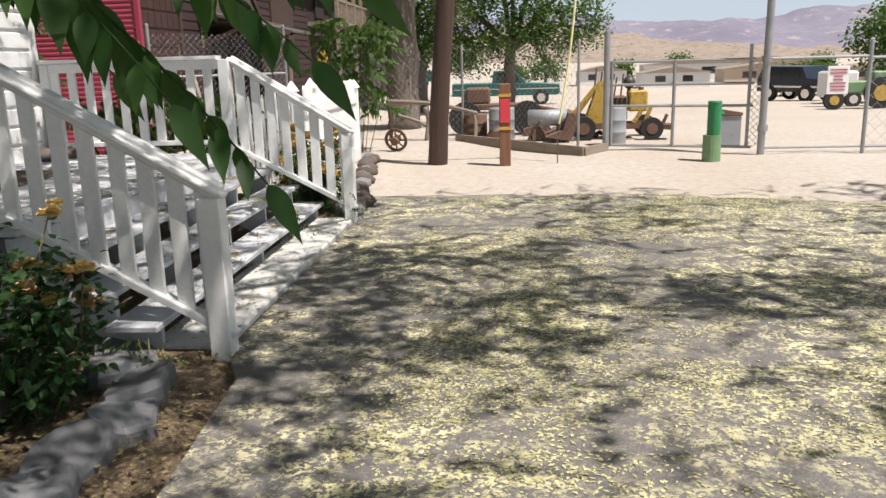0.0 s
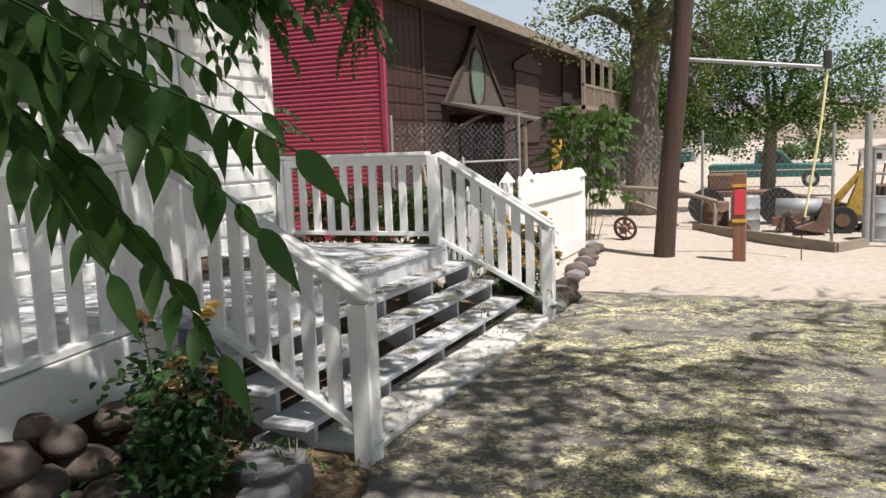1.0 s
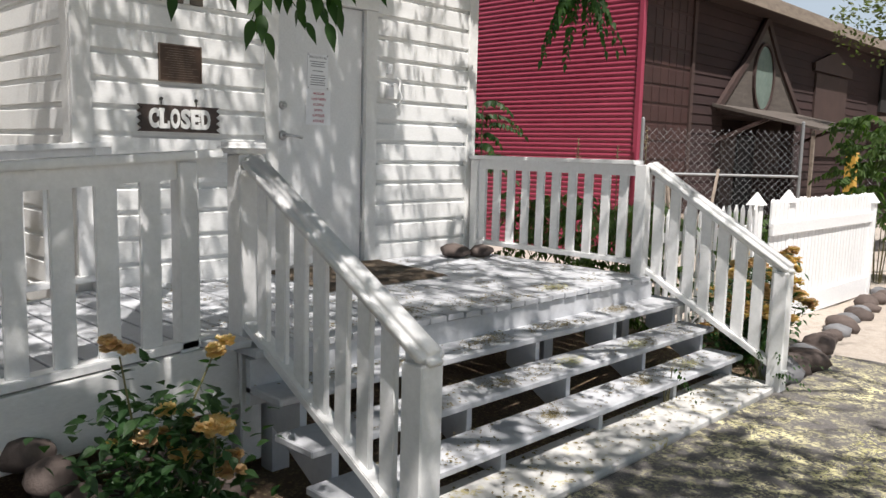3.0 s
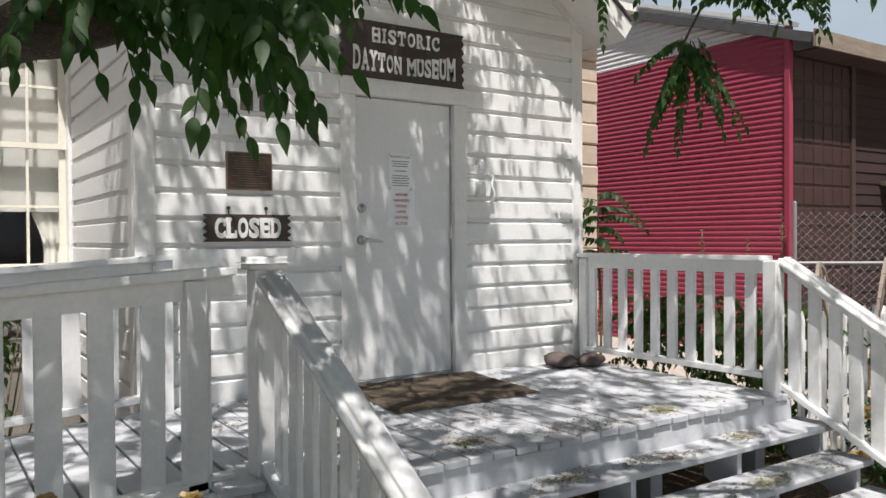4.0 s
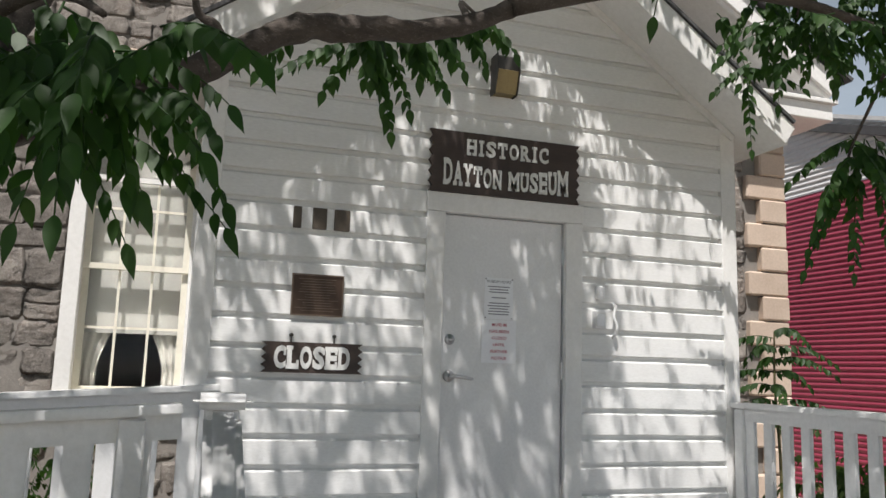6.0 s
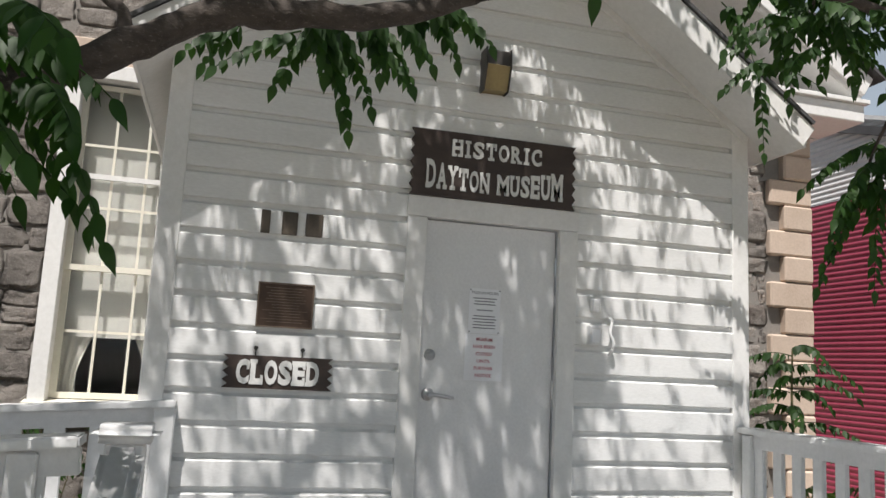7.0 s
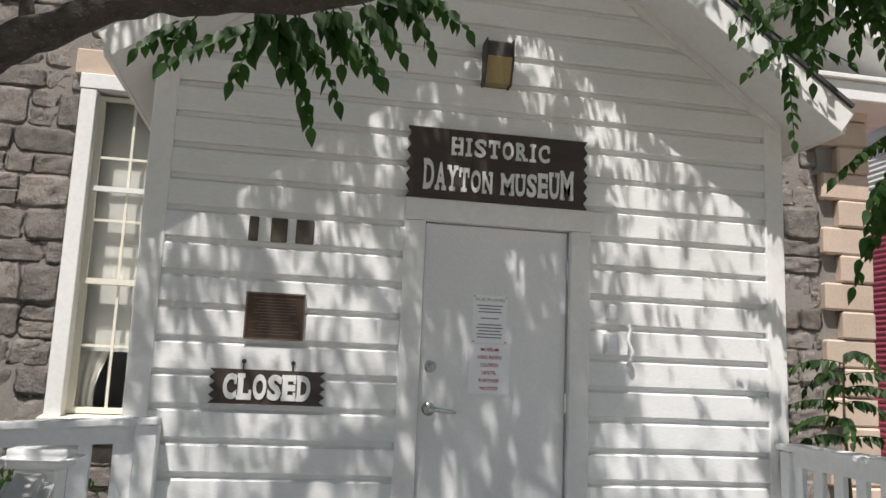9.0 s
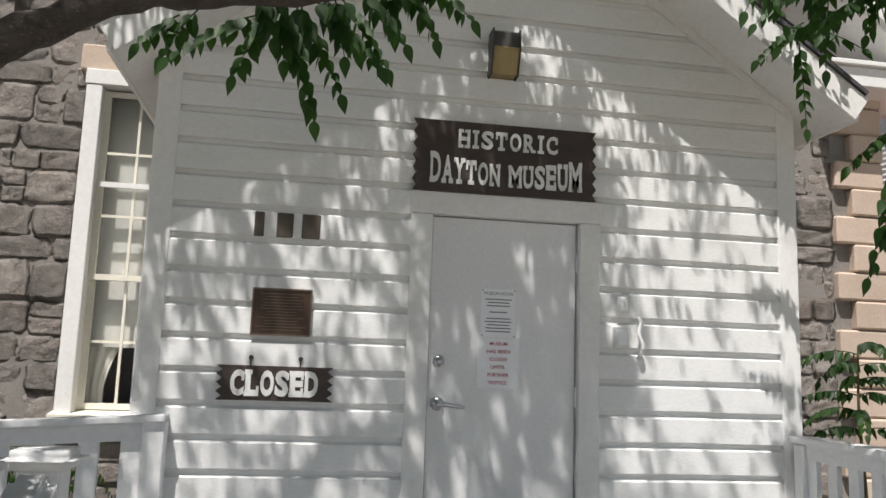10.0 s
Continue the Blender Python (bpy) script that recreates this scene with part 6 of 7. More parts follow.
part("siding", corrugated(lambda x: 4.64, lambda x: 0.0, -16.0, RX, RY), REDMETAL, barn, "wine-red corrugated siding")
part("siding", corrugated(lambda x: 4.645 + 0.345 * (RX - x), lambda x: 4.645, -16.0, RX - 0.02, RY + 0.004), WHITEMETAL, barn, "white corrugated siding")
bm = bmesh.new()
box(bm, RX - 0.05, RX + 0.03, RY - 0.035, RY + 0.06, 0, 4.66, 0.004)
part("corner_trim", bm, REDMETAL, barn)
bm = bmesh.new()
beam(bm, (RX + 0.1, RY, 4.66), (-16.0, RY, 4.66 + 0.345 * 10.45), 0.16, 0.06, up=(0, 0, 1))
part("rake_trim", bm, WHITEMETAL, barn)
bm = bmesh.new()
box(bm, -16.0, RX - 0.06, RY + 0.08, RY + 0.2, 0, 4.6)
part("backing", bm, DARKTRIM, barn)

hall = thing("old_hall", "old dark red wooden hall with arched panel and awning", "building", at=(RX, 20, 0))
HY0, HY1, HTOP = RY + 0.07, 46.0, 4.35
bm = bmesh.new()
for y0, y1, z0, z1 in ((HY0, 16.35, 0, HTOP), (16.35, 19.8, 2.42, HTOP), (19.8, HY1, 0, HTOP)):
    box(bm, RX - 0.3, RX - 0.03, y0, y1, z0, z1)
box(bm, RX - 1.3, RX - 1.2, 16.2, 20.0, 0, 2.5)
part("wall", bm, DARKSIDING, hall)
bm = bmesh.new()
box(bm, RX - 1.2, RX - 0.31, 16.2, 16.3, 0, 2.5)
box(bm, RX - 1.2, RX - 0.31, 19.85, 19.95, 0, 2.5)
box(bm, RX - 1.3, RX - 0.31, 16.2, 19.95, 2.43, 2.5)
part("entry_lining", bm, DARKTRIM, hall)
# siding boards
for k in range(26):
    z = 0.02 + 0.168 * k
    for y0, y1 in ((15.1, 16.35), (19.8, 24.4), (27.3, 34.0)) if z < 2.45 else ((15.1, 24.4), (27.3, 34.0)):
        bm = bmesh.new()
        lap_board(bm, (RX - 0.03, y0), (RX - 0.03, y1), z, (1, 0), 0.002, 0.02, 0.18)
        bmesh.ops.recalc_face_normals(bm, faces=bm.faces[:])
        part("board", bm, DARKSIDING, hall)
# pressed tin panels near the corner
bm = bmesh.new()
box(bm, -0.005, 0.006, -0.245, 0.245, -0.148, 0.148)
box(bm, 0.006, 0.018, -0.235, -0.02, -0.125, 0.125, 0.006)
box(bm, 0.006, 0.018, 0.02, 0.235, -0.125, 0.125, 0.006)
TIN = mesh_of("tin_panel", bm, TINPANEL)
for i in range(3):
    for j in range(14):
        piece("tin_panel", TIN, hall, pose(RX - 0.018, RY + 0.36 + 0.495 * i, 0.2 + 0.30 * j))
bm = bmesh.new()
box(bm, RX - 0.03, RX + 0.03, 15.02, 15.12, 0, HTOP)
part("trim_board", bm, DARKTRIM, hall)
# pointed panel with oval light
bm = bmesh.new()
prism(bm, [(16.0, 2.52), (19.75, 2.52), (18.55, 3.55), (17.85, 4.22), (17.15, 3.55)], "x", RX - 0.01, RX + 0.05)
part("pointed_panel", bm, WEATHERED, hall, "weathered grey pointed panel")
for a, b in (((16.0, 2.5), (17.2, 3.55)), ((17.2, 3.55), (17.85, 4.25)), ((17.85, 4.25), (18.5, 3.55)), ((18.5, 3.55), (19.8, 2.5))):
    bm = bmesh.new()
    beam(bm, (RX + 0.06, a[0], a[1]), (RX + 0.06, b[0], b[1]), 0.12, 0.08, up=(1, 0, 0))
    part("panel_trim", bm, DARKTRIM, hall)
bm = bmesh.new()
prism(bm, [(17.83 + 0.42 * math.cos(2 * math.pi * k / 20), 3.16 + 0.60 * math.sin(2 * math.pi * k / 20)) for k in range(20)], "x", RX + 0.045, RX + 0.07)
oval = part("oval_window", bm, OVALGLASS, hall, "greenish oval window")
bm = bmesh.new()
for k in range(20):
    a, b = 2 * math.pi * k / 20, 2 * math.pi * (k + 1) / 20
    beam(bm, (RX + 0.07, 17.83 + 0.45 * math.cos(a), 3.16 + 0.64 * math.sin(a)), (RX + 0.07, 17.83 + 0.45 * math.cos(b), 3.16 + 0.64 * math.sin(b)), 0.06, 0.06, up=(1, 0, 0))
part("window_frame", bm, DARKTRIM, oval)
# awning over the entrance
bm = bmesh.new()
prism(bm, [(RX, 2.52), (RX + 1.85, 2.10), (RX + 1.85, 2.14), (RX, 2.58)], "y", 15.9, 19.7)
part("awning", bm, WEATHERED, hall, "sagging weathered grey awning")
for y in (15.95, 19.6):
    bm = bmesh.new()
    beam(bm, (RX + 1.75, y, 2.1), (RX + 1.75, y, 0.0), 0.05, 0.05)
    part("awning_post", bm, GREYWOOD, hall)
    bm = bmesh.new()
    beam(bm, (RX + 0.03, y, 1.9), (RX + 1.0, y, 2.3), 0.06, 0.06)
    part("brace", bm, DARKTRIM, hall)
# entry panels coloured dark to paint in the gloom under the awning
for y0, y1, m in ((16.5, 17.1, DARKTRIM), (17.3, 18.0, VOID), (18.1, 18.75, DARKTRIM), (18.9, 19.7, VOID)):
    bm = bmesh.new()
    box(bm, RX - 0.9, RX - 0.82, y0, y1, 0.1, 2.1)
    part("shaded_door_panel", bm, m, hall)
bm = bmesh.new()
box(bm, RX - 0.80, RX - 0.79, 17.55, 17.68, 1.2, 1.7)
part("notice", bm, PAPER, hall)
# window hood, upper gallery
bm = bmesh.new()
prism(bm, [(20.5, 3.55), (22.9, 3.55), (22.9, 3.72), (21.7, 4.05), (20.5, 3.72)], "x", RX - 0.01, RX + 0.06)
part("window_hood", bm, DARKTRIM, hall)
bm = bmesh.new()
box(bm, RX - 0.02, RX + 0.03, 20.7, 22.7, 1.7, 3.5)
part("boarded_window", bm, DARKTRIM, hall)
bm = bmesh.new()
box(bm, RX - 0.03, RX + 0.9, 24.5, 34.0, 2.62, 2.74)
part("gallery_floor", bm, GREYWOOD, hall)
for k in range(8):
    y = 24.55 + 1.3 * k
    bm = bmesh.new()
    beam(bm, (RX + 0.85, y, 0.0 if k % 2 == 0 else 2.7), (RX + 0.85, y, 4.3), 0.1, 0.1)
    part("gallery_post", bm, GREYWOOD, hall)
bm = bmesh.new()
beam(bm, (RX + 0.85, 24.5, 3.35), (RX + 0.85, 34.0, 3.35), 0.07, 0.07)
part("gallery_rail", bm, GREYWOOD, hall)
for k in range(48):
    y = 24.6 + 0.19 * k
    bm = bmesh.new()
    beam(bm, (RX + 0.85, y, 2.74), (RX + 0.85, y, 3.33), 0.05, 0.03)
    part("baluster", bm, GREYWOOD, hall)
# flat near-black sheets paint the unlit rooms behind the gallery windows
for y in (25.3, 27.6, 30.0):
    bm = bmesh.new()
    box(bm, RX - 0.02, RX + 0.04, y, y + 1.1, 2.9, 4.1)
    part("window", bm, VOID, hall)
# roof
bm = bmesh.new()
prism(bm, [(RX + 0.45, 4.32), (RX + 0.45, 4.46), (RX - 7.0, 6.9), (RX - 7.0, 6.78)], "y", RY - 0.12, HY1)
part("roof", bm, ASHSHINGLE, hall)
bm = bmesh.new()
box(bm, RX + 0.452, RX + 0.49, RY - 0.15, HY1, 4.27, 4.50)
part("fascia", bm, GREYWOOD, hall, "weathered grey eave board")
bm = bmesh.new()
box(bm, RX - 0.02, RX + 0.45, RY + 0.1, HY1, 4.285, 4.315)
part("soffit", bm, DARKTRIM, hall)

# ---- picket fence ----
fence = thing("picket_fence", "bright white picket fence with pointed posts and a solid run", "fence", at=(-2.05, 10.6, 0))
PX0, PX1 = -2.22, -2.0


def fx(y):
    return -2.22 + 0.22 * min(1, (y - 8.3) / 2.2)


bm = bmesh.new()
prism(bm, [(-0.03, 0.0), (0.03, 0.0), (0.03, 1.09), (0.0, 1.15), (-0.03, 1.09)], "x", -0.009, 0.009)
SLAT = mesh_of("slat", bm, FENCEWHITE)
bm = bmesh.new()
prism(bm, [(-0.045, 0.0), (0.045, 0.0), (0.045, 1.07), (0.03, 1.09), (0.0, 1.10), (-0.03, 1.09), (-0.045, 1.07)], "x", -0.009, 0.009)
WIDE = mesh_of("slat", bm, FENCEWHITE)
rng = random.Random(9)
y = 8.3
while y < 9.9:
    piece("slat", SLAT, fence, pose(fx(y), y, 0.06 + rng.uniform(-0.012, 0.012), rng.uniform(-0.8, 0.8), 0, 0))
    y += 0.115
y = 10.06
while y < 12.98:
    piece("slat", WIDE, fence, Matrix.LocRotScale((-2.02 + 0.01 * (y - 10), y, 0.12 + rng.uniform(-0.01, 0.01)), None, (1, 1, 1.03)))
    y += 0.098
for y, x, h in ((9.96, -2.14, 1.27), (10.5, -2.05, 1.29), (12.98, -1.99, 1.21)):
    bm = bmesh.new()
    box(bm, x - 0.05, x + 0.05, y - 0.05, y + 0.05, 0, h - 0.08, 0.005)
    post = part("post", bm, FENCEWHITE, fence)
    bm = bmesh.new()
    bmesh.ops.create_cone(bm, cap_ends=True, segments=4, radius1=0.105, radius2=0.01, depth=0.12, matrix=pose(x, y, h - 0.019, 0, 0, 45))
    part("post_cap", bm, FENCEWHITE, post)
for a, b, w in (((-2.25, 8.3, 0.32), (-2.16, 9.96, 0.32), 0.08), ((-2.25, 8.3, 0.96), (-2.16, 9.96, 0.96), 0.08), ((-1.995, 10.0, 0.96), (-1.97, 13.0, 0.96), 0.12), ((-1.995, 10.0, 0.12), (-1.97, 13.0, 0.12), 0.22)):
    bm = bmesh.new()
    beam(bm, a, b, 0.03, w, 0.003)
    part("fence_rail", bm, FENCEWHITE, fence)


# ---- chain-link fences ----
def wire_mesh(bm, a, b, z0, z1, cell=0.075, r=0.0035):
    """Crossed diagonal wires between plan points a and b."""
    a, b = Vector(a), Vector(b)
    ln, h = (b - a).length, z1 - z0
    d = (b - a) / ln
    k = -h
    def at(s, z):
        return Vector((a.x + d.x * s, a.y + d.y * s, z0 + z))
    while k < ln:
        for sgn in (1, -1):
            s0, s1 = k, k + h
            c0, c1 = max(0, s0), min(ln, s1)
            if c1 - c0 > 0.02:
                zz0, zz1 = (c0 - s0, c1 - s0) if sgn > 0 else (h - (c0 - s0), h - (c1 - s0))
                rod(bm, at(c0, zz0), at(c1, zz1), r, n=3, caps=False)
        k += cell * 1.414
    return bm


def link_fence(label, pts, height, rails, mesh_z, post_r=0.03, cell=0.075, wire=0.0015):
    f = thing("chain_link_fence", label, "fence", "chain-link fences", at=(*pts[0], 0))
    for p in pts:
        bm = bmesh.new()
        rod(bm, (*p, -0.02), (*p, height), post_r, n=10)
        bmesh.ops.create_icosphere(bm, subdivisions=1, radius=post_r * 1.15, matrix=Matrix.Translation((*p, height)))
        part("post", bm, GALV, f)
    for p, q in zip(pts, pts[1:]):
        for z in rails:
            bm = bmesh.new()
            rod(bm, (*p, z), (*q, z), 0.021, n=8)
            part("rail", bm, GALV, f)
        bm = bmesh.new()
        wire_mesh(bm, p, q, mesh_z[0], mesh_z[1], cell, wire)
        part("wire_netting", bm, GALV, f)
    return f


link_fence("galvanised chain-link fence in front of the old hall", [(-5.35, 13.25), (-3.66, 15.1)], 2.18, (1.36,), (0.1, 2.05), 0.028, 0.08, 0.0016)
link_fence("thin chain-link fence behind the utility pole", [(-3.4, 16.6), (-0.50, 16.0), (1.52, 13.75)], 1.75, (), (0.1, 1.7), 0.024, 0.09, 0.0018)
link_fence("chain-link fence along the gravel yard", [(5.62, 12.86), (9.2, 12.86), (12.8, 12.86)], 1.62, (1.38, 0.10), (0.1, 1.38), 0.03, 0.14, 0.0025)

gate = thing("yard_gate", "galvanised steel pipe yard gate, closed", "gate", at=(2.0, 13.65, 0))
GA, GB = Vector((1.97, 13.65)), Vector((4.05, 13.0))
bm = bmesh.new()
rod(bm, (1.95, 13.62, -0.02), (1.95, 13.62, 1.88), 0.05, n=12)
part("gate_post", bm, GALV, gate)
bm = bmesh.new()
rod(bm, (4.16, 12.87, -0.02), (4.2, 12.87, 4.2), 0.055, n=12)
part("gate_post", bm, GALV, gate, "tall galvanised gate post")
for u in (0.03, 0.47, 0.97):
    p = GA.lerp(GB, u)
    bm = bmesh.new()
    rod(bm, (*p, 0.08), (*p, 1.62 if u > 0.9 else 1.42), 0.026, n=8)
    part("upright", bm, GALV, gate)
for z in (0.10, 0.72, 1.05, 1.40):
    bm = bmesh.new()
    rod(bm, (*GA, z), (*GB, z), 0.022, n=8)
    part("bar", bm, GALV, gate)
for z in (0.35, 1.35):
    bm = bmesh.new()
    rod(bm, (4.17, 12.87, z), (4.17, 12.87, z + 0.09), 0.075, n=12)
    part("hinge_collar", bm, GALV, gate)
bm = bmesh.new()
rod(bm, (4.2, 12.87, 1.4), (5.62, 12.86, 1.4), 0.022, n=8)
part("link_bar", bm, GALV, gate)
bm = bmesh.new()
rod(bm, (4.2, 12.87, 0.1), (5.62, 12.86, 0.1), 0.018, n=8)
part("link_bar", bm, GALV, gate)
bm = bmesh.new()
wire_mesh(bm, GA.lerp(GB, 0.97), (4.16, 12.87), 0.1, 1.4, 0.07, 0.004)
part("wire_netting", bm, GALV, gate)
notice = thing("yard_notice", "white printed notice board wired to the yard fence", "sign", at=(5.15, 12.82, 1.1))
bm = bmesh.new()
box(bm, 5.02, 5.32, 12.80, 12.815, 0.87, 1.27, 0.003)
part("board", bm, PAPER, notice)
bm = bmesh.new()
r = random.Random(2)
for k in range(7):
    half = r.uniform(0.06, 0.12)
    box(bm, 5.17 - half, 5.17 + half, 12.794, 12.799, 1.22 - 0.048 * k - 0.012, 1.22 - 0.048 * k + 0.008)
part("print", bm, REDINK, notice)

# ---- pole, posts, border ----
pole = thing("utility_pole", "dark creosoted wooden utility pole with pipe arm", "pole", at=(-0.65, 12.32, 0))
pp = smooth_path([(-0.66, 12.32, -0.1), (-0.58, 12.32, 1.2), (-0.40, 12.32, 3.4), (-0.1, 12.32, 8.5)], 6)
bm = bmesh.new()
tube(bm, pp, [0.148 - 0.03 * i / len(pp) for i in range(len(pp))], 16, 0.04)
part("shaft", bm, POLEWOOD, pole, smooth=True)
bm = bmesh.new()
rod(bm, (-0.42, 12.32, 2.70), (1.36, 12.30, 2.46), 0.028, n=10)
part("pipe_arm", bm, GALV, pole, "horizontal galvanised pipe")
bm = bmesh.new()
box(bm, 1.31, 1.41, 12.26, 12.36, 2.44, 2.68, 0.02)
part("end_fitting", bm, LAMPDARK, pole)
bm = bmesh.new()
tube(bm, smooth_path([(1.36, 12.3, 2.44), (1.28, 12.3, 1.6), (1.13, 12.3, 0.55)], 6), [0.017] * 13, 6)
part("hanging_strap", bm, ROPE, pole, "pale yellow strap hanging from the pipe")
bm = bmesh.new()
rod(bm, (1.13, 12.3, 0.56), (1.11, 12.3, 0.46), 0.03, 0.02, n=8)
part("strap_hook", bm, LAMPDARK, pole)
bm = bmesh.new()
rod(bm, (1.10, 12.12, -0.02), (1.10, 12.12, 0.34), 0.010, n=6)
tagged(part("stake", bm, RUST), "thin rusty iron stake in the gravel", "stake")
post = thing("marker_post", "short weathered wooden post with a red tag", "post", at=(0.36, 12.03, 0))
bm = bmesh.new()
box(bm, 0.27, 0.43, 11.96, 12.10, -0.05, 1.16, 0.008)
part("shaft", bm, POSTWOOD, post)
bm = bmesh.new()
box(bm, 0.285, 0.415, 11.948, 11.957, 0.62, 0.95, 0.003)
part("red_tag", bm, REDTAG, post, "bright red plastic tag")
bm = bmesh.new()
box(bm, 0.262, 0.438, 11.95, 12.108, 0.98, 1.02)
part("band", bm, YELLOWPOST, post)
bm = bmesh.new()
box(bm, 0.262, 0.438, 11.95, 12.108, 0.52, 0.56)
part("band", bm, YELLOWPOST, post)
bm = bmesh.new()
beam(bm, (1.55, 12.98, 0.05), (-0.6, 15.55, 0.05), 0.06, 0.20, 0.005)
tagged(part("border_plank", bm, GREYWOOD), "weathered plank edging the machinery yard", "plank")
bm = bmesh.new()
beam(bm, (1.55, 12.98, 0.05), (1.95, 13.6, 0.05), 0.06, 0.18, 0.005)
tagged(part("border_plank", bm, GREYWOOD), "weathered plank edging the machinery yard", "plank")
gp_ = thing("bollard", "dark green bollard on a faded green base", "bollard", at=(3.3, 12.28, 0))
bm = bmesh.new()
rod(bm, (3.3, 12.28, -0.02), (3.3, 12.28, 0.36), 0.13, 0.125, n=18)
part("base", bm, GREENPALE, gp_, "faded pale green concrete base")
bm = bmesh.new()
rod(bm, (3.32, 12.28, 0.361), (3.32, 12.28, 0.82), 0.095, n=18)
rod(bm, (3.32, 12.28, 0.821), (3.32, 12.28, 0.84), 0.10, 0.09, n=18)
rod(bm, (3.40, 12.28, 0.66), (3.45, 12.28, 0.66), 0.03, n=8)
part("head", bm, GREENPAINT, gp_)
meter = thing("utility_box", "grey metal utility box behind the gate", "utility box", at=(3.95, 13.9, 0))
bm = bmesh.new()
box(bm, 3.78, 4.12, 13.8, 14.1, 0.0, 0.52, 0.01)
part("body", bm, BARRELMAT, meter)
bm = bmesh.new()
prism(bm, [(3.77, 0.521), (4.13, 0.521), (4.13, 0.56), (3.77, 0.62)], "y", 13.78, 14.12)
part("lid", bm, RUST, meter)
yp = bmesh.new()
box(yp, -3.18, -3.02, 15.6, 15.76, 0, 1.75, 0.01)
tagged(part("yellow_post", yp, YELLOWPOST), "square yellow painted post beside the hall", "post")


# ---- wagon wheels and junk ----
def wheel_parts(parent, centre, radius, axis, mat=GREYWOOD, spokes=12, rim=0.035):
    c = Vector(centre)
    m = Matrix.Translation(c) @ rot_to(axis)
    bm = bmesh.new()
    pts = [m @ Vector((radius * math.cos(2 * math.pi * k / 28), radius * math.sin(2 * math.pi * k / 28), 0)) for k in range(28)]
    for k in range(28):
        beam(bm, pts[k], pts[(k + 1) % 28], 0.05, rim, up=axis)
    part("rim", bm, mat, parent)
    bm = bmesh.new()
    rod(bm, m @ Vector((0, 0, -0.1)), m @ Vector((0, 0, 0.1)), 0.07, n=10)
    part("hub", bm, mat, parent)
    for k in range(spokes):
        a = 2 * math.pi * k / spokes
        bm = bmesh.new()
        rod(bm, m @ Vector((0.06 * math.cos(a), 0.06 * math.sin(a), 0)), m @ Vector((radius * 0.97 * math.cos(a), radius * 0.97 * math.sin(a), 0)), 0.016, 0.012, n=6)
        part("spoke", bm, mat, parent)


wagon = thing("old_wagon", "derelict wooden wagon with spoked wheels", "wagon", at=(-3.6, 12.1, 0))
wheel_parts(wagon, (-3.85, 11.5, 0.72), 0.70, (0.75, 0.35, 0.12))
wheel_parts(wagon, (-3.75, 12.3, 0.74), 0.72, (0.75, 0.35, -0.1))
bm = bmesh.new()
rod(bm, (-3.75, 11.55, 0.70), (-4.6, 11.3, 0.70), 0.04, n=8)
rod(bm, (-3.45, 12.45, 0.70), (-4.5, 12.2, 0.70), 0.04, n=8)
part("axle", bm, RUST, wagon)
bm = bmesh.new()
for k in range(4):
    beam(bm, (-4.6 + 0.22 * k, 11.2, 0.78), (-4.4 + 0.22 * k, 12.9, 0.80), 0.18, 0.04)
part("bed", bm, GREYWOOD, wagon)
small = thing("iron_wheel", "small rusty spoked iron wheel leaning by the fence", "wheel", at=(-1.55, 14.2, 0))
wheel_parts(small, (-1.55, 14.2, 0.19), 0.18, (0.2, 1, 0.25), RUST, 8, 0.02)
for k, (a, b, r0) in enumerate((((-2.0, 16.2, 0.75), (-0.2, 15.3, 0.55), 0.05), ((-1.9, 16.3, 0.5), (-0.9, 15.8, 0.08), 0.04), ((-0.3, 15.4, 0.55), (-0.25, 15.3, 0.0), 0.05), ((-1.2, 15.8, 0.65), (-1.2, 15.8, 0.0), 0.05), ((-1.95, 16.2, 0.75), (-1.95, 16.2, 0.0), 0.05))):
    bm = bmesh.new()
    q = Vector(a).lerp(Vector(b), 0.5) + Vector((0.05, 0.04, 0.06))
    tube(bm, smooth_path([a, q, b], 4), [r0 * (1 - 0.04 * i) for i in range(9)], 7, 0.3)
    tagged(part("old_timber", bm, GREYWOOD, smooth=True), "weathered grey timber of a broken farm implement", "timber", "old timbers")


def barrel(x, y, r0, h, mat, label):
    bm = bmesh.new()
    prof = ((0, 0.97), (0.05, 1.0), (0.33, 1.0), (0.35, 1.04), (0.37, 1.0), (0.63, 1.0), (0.65, 1.04), (0.67, 1.0), (0.95, 1.0), (1.0, 0.98))
    rings = [[bm.verts.new((x + r0 * k * math.cos(2 * math.pi * i / 20), y + r0 * k * math.sin(2 * math.pi * i / 20), u * h)) for i in range(20)] for u, k in prof]
    for p, q in zip(rings, rings[1:]):
        for i in range(20):
            bm.faces.new((p[i], p[(i + 1) % 20], q[(i + 1) % 20], q[i]))
    bm.faces.new(rings[-1])
    return tagged(part("barrel", bm, mat, smooth=True), label, "barrel", "barrels")


barrel(2.2, 14.55, 0.20, 0.66, BARRELMAT, "grey dented steel barrel behind the fence")
barrel(0.25, 15.6, 0.24, 0.62, BARRELMAT, "grey dented steel barrel behind the fence")
barrel(-0.25, 15.9, 0.22, 0.5, RUST, "rusty tin drum behind the fence")
tank = thing("gas_tank", "grey horizontal tank on rusty legs", "tank", at=(1.1, 15.6, 0))
bm = bmesh.new()
rod(bm, (0.75, 15.6, 0.42), (1.45, 15.5, 0.42), 0.15, n=16)
part("shell", bm, BARRELMAT, tank, smooth=True)
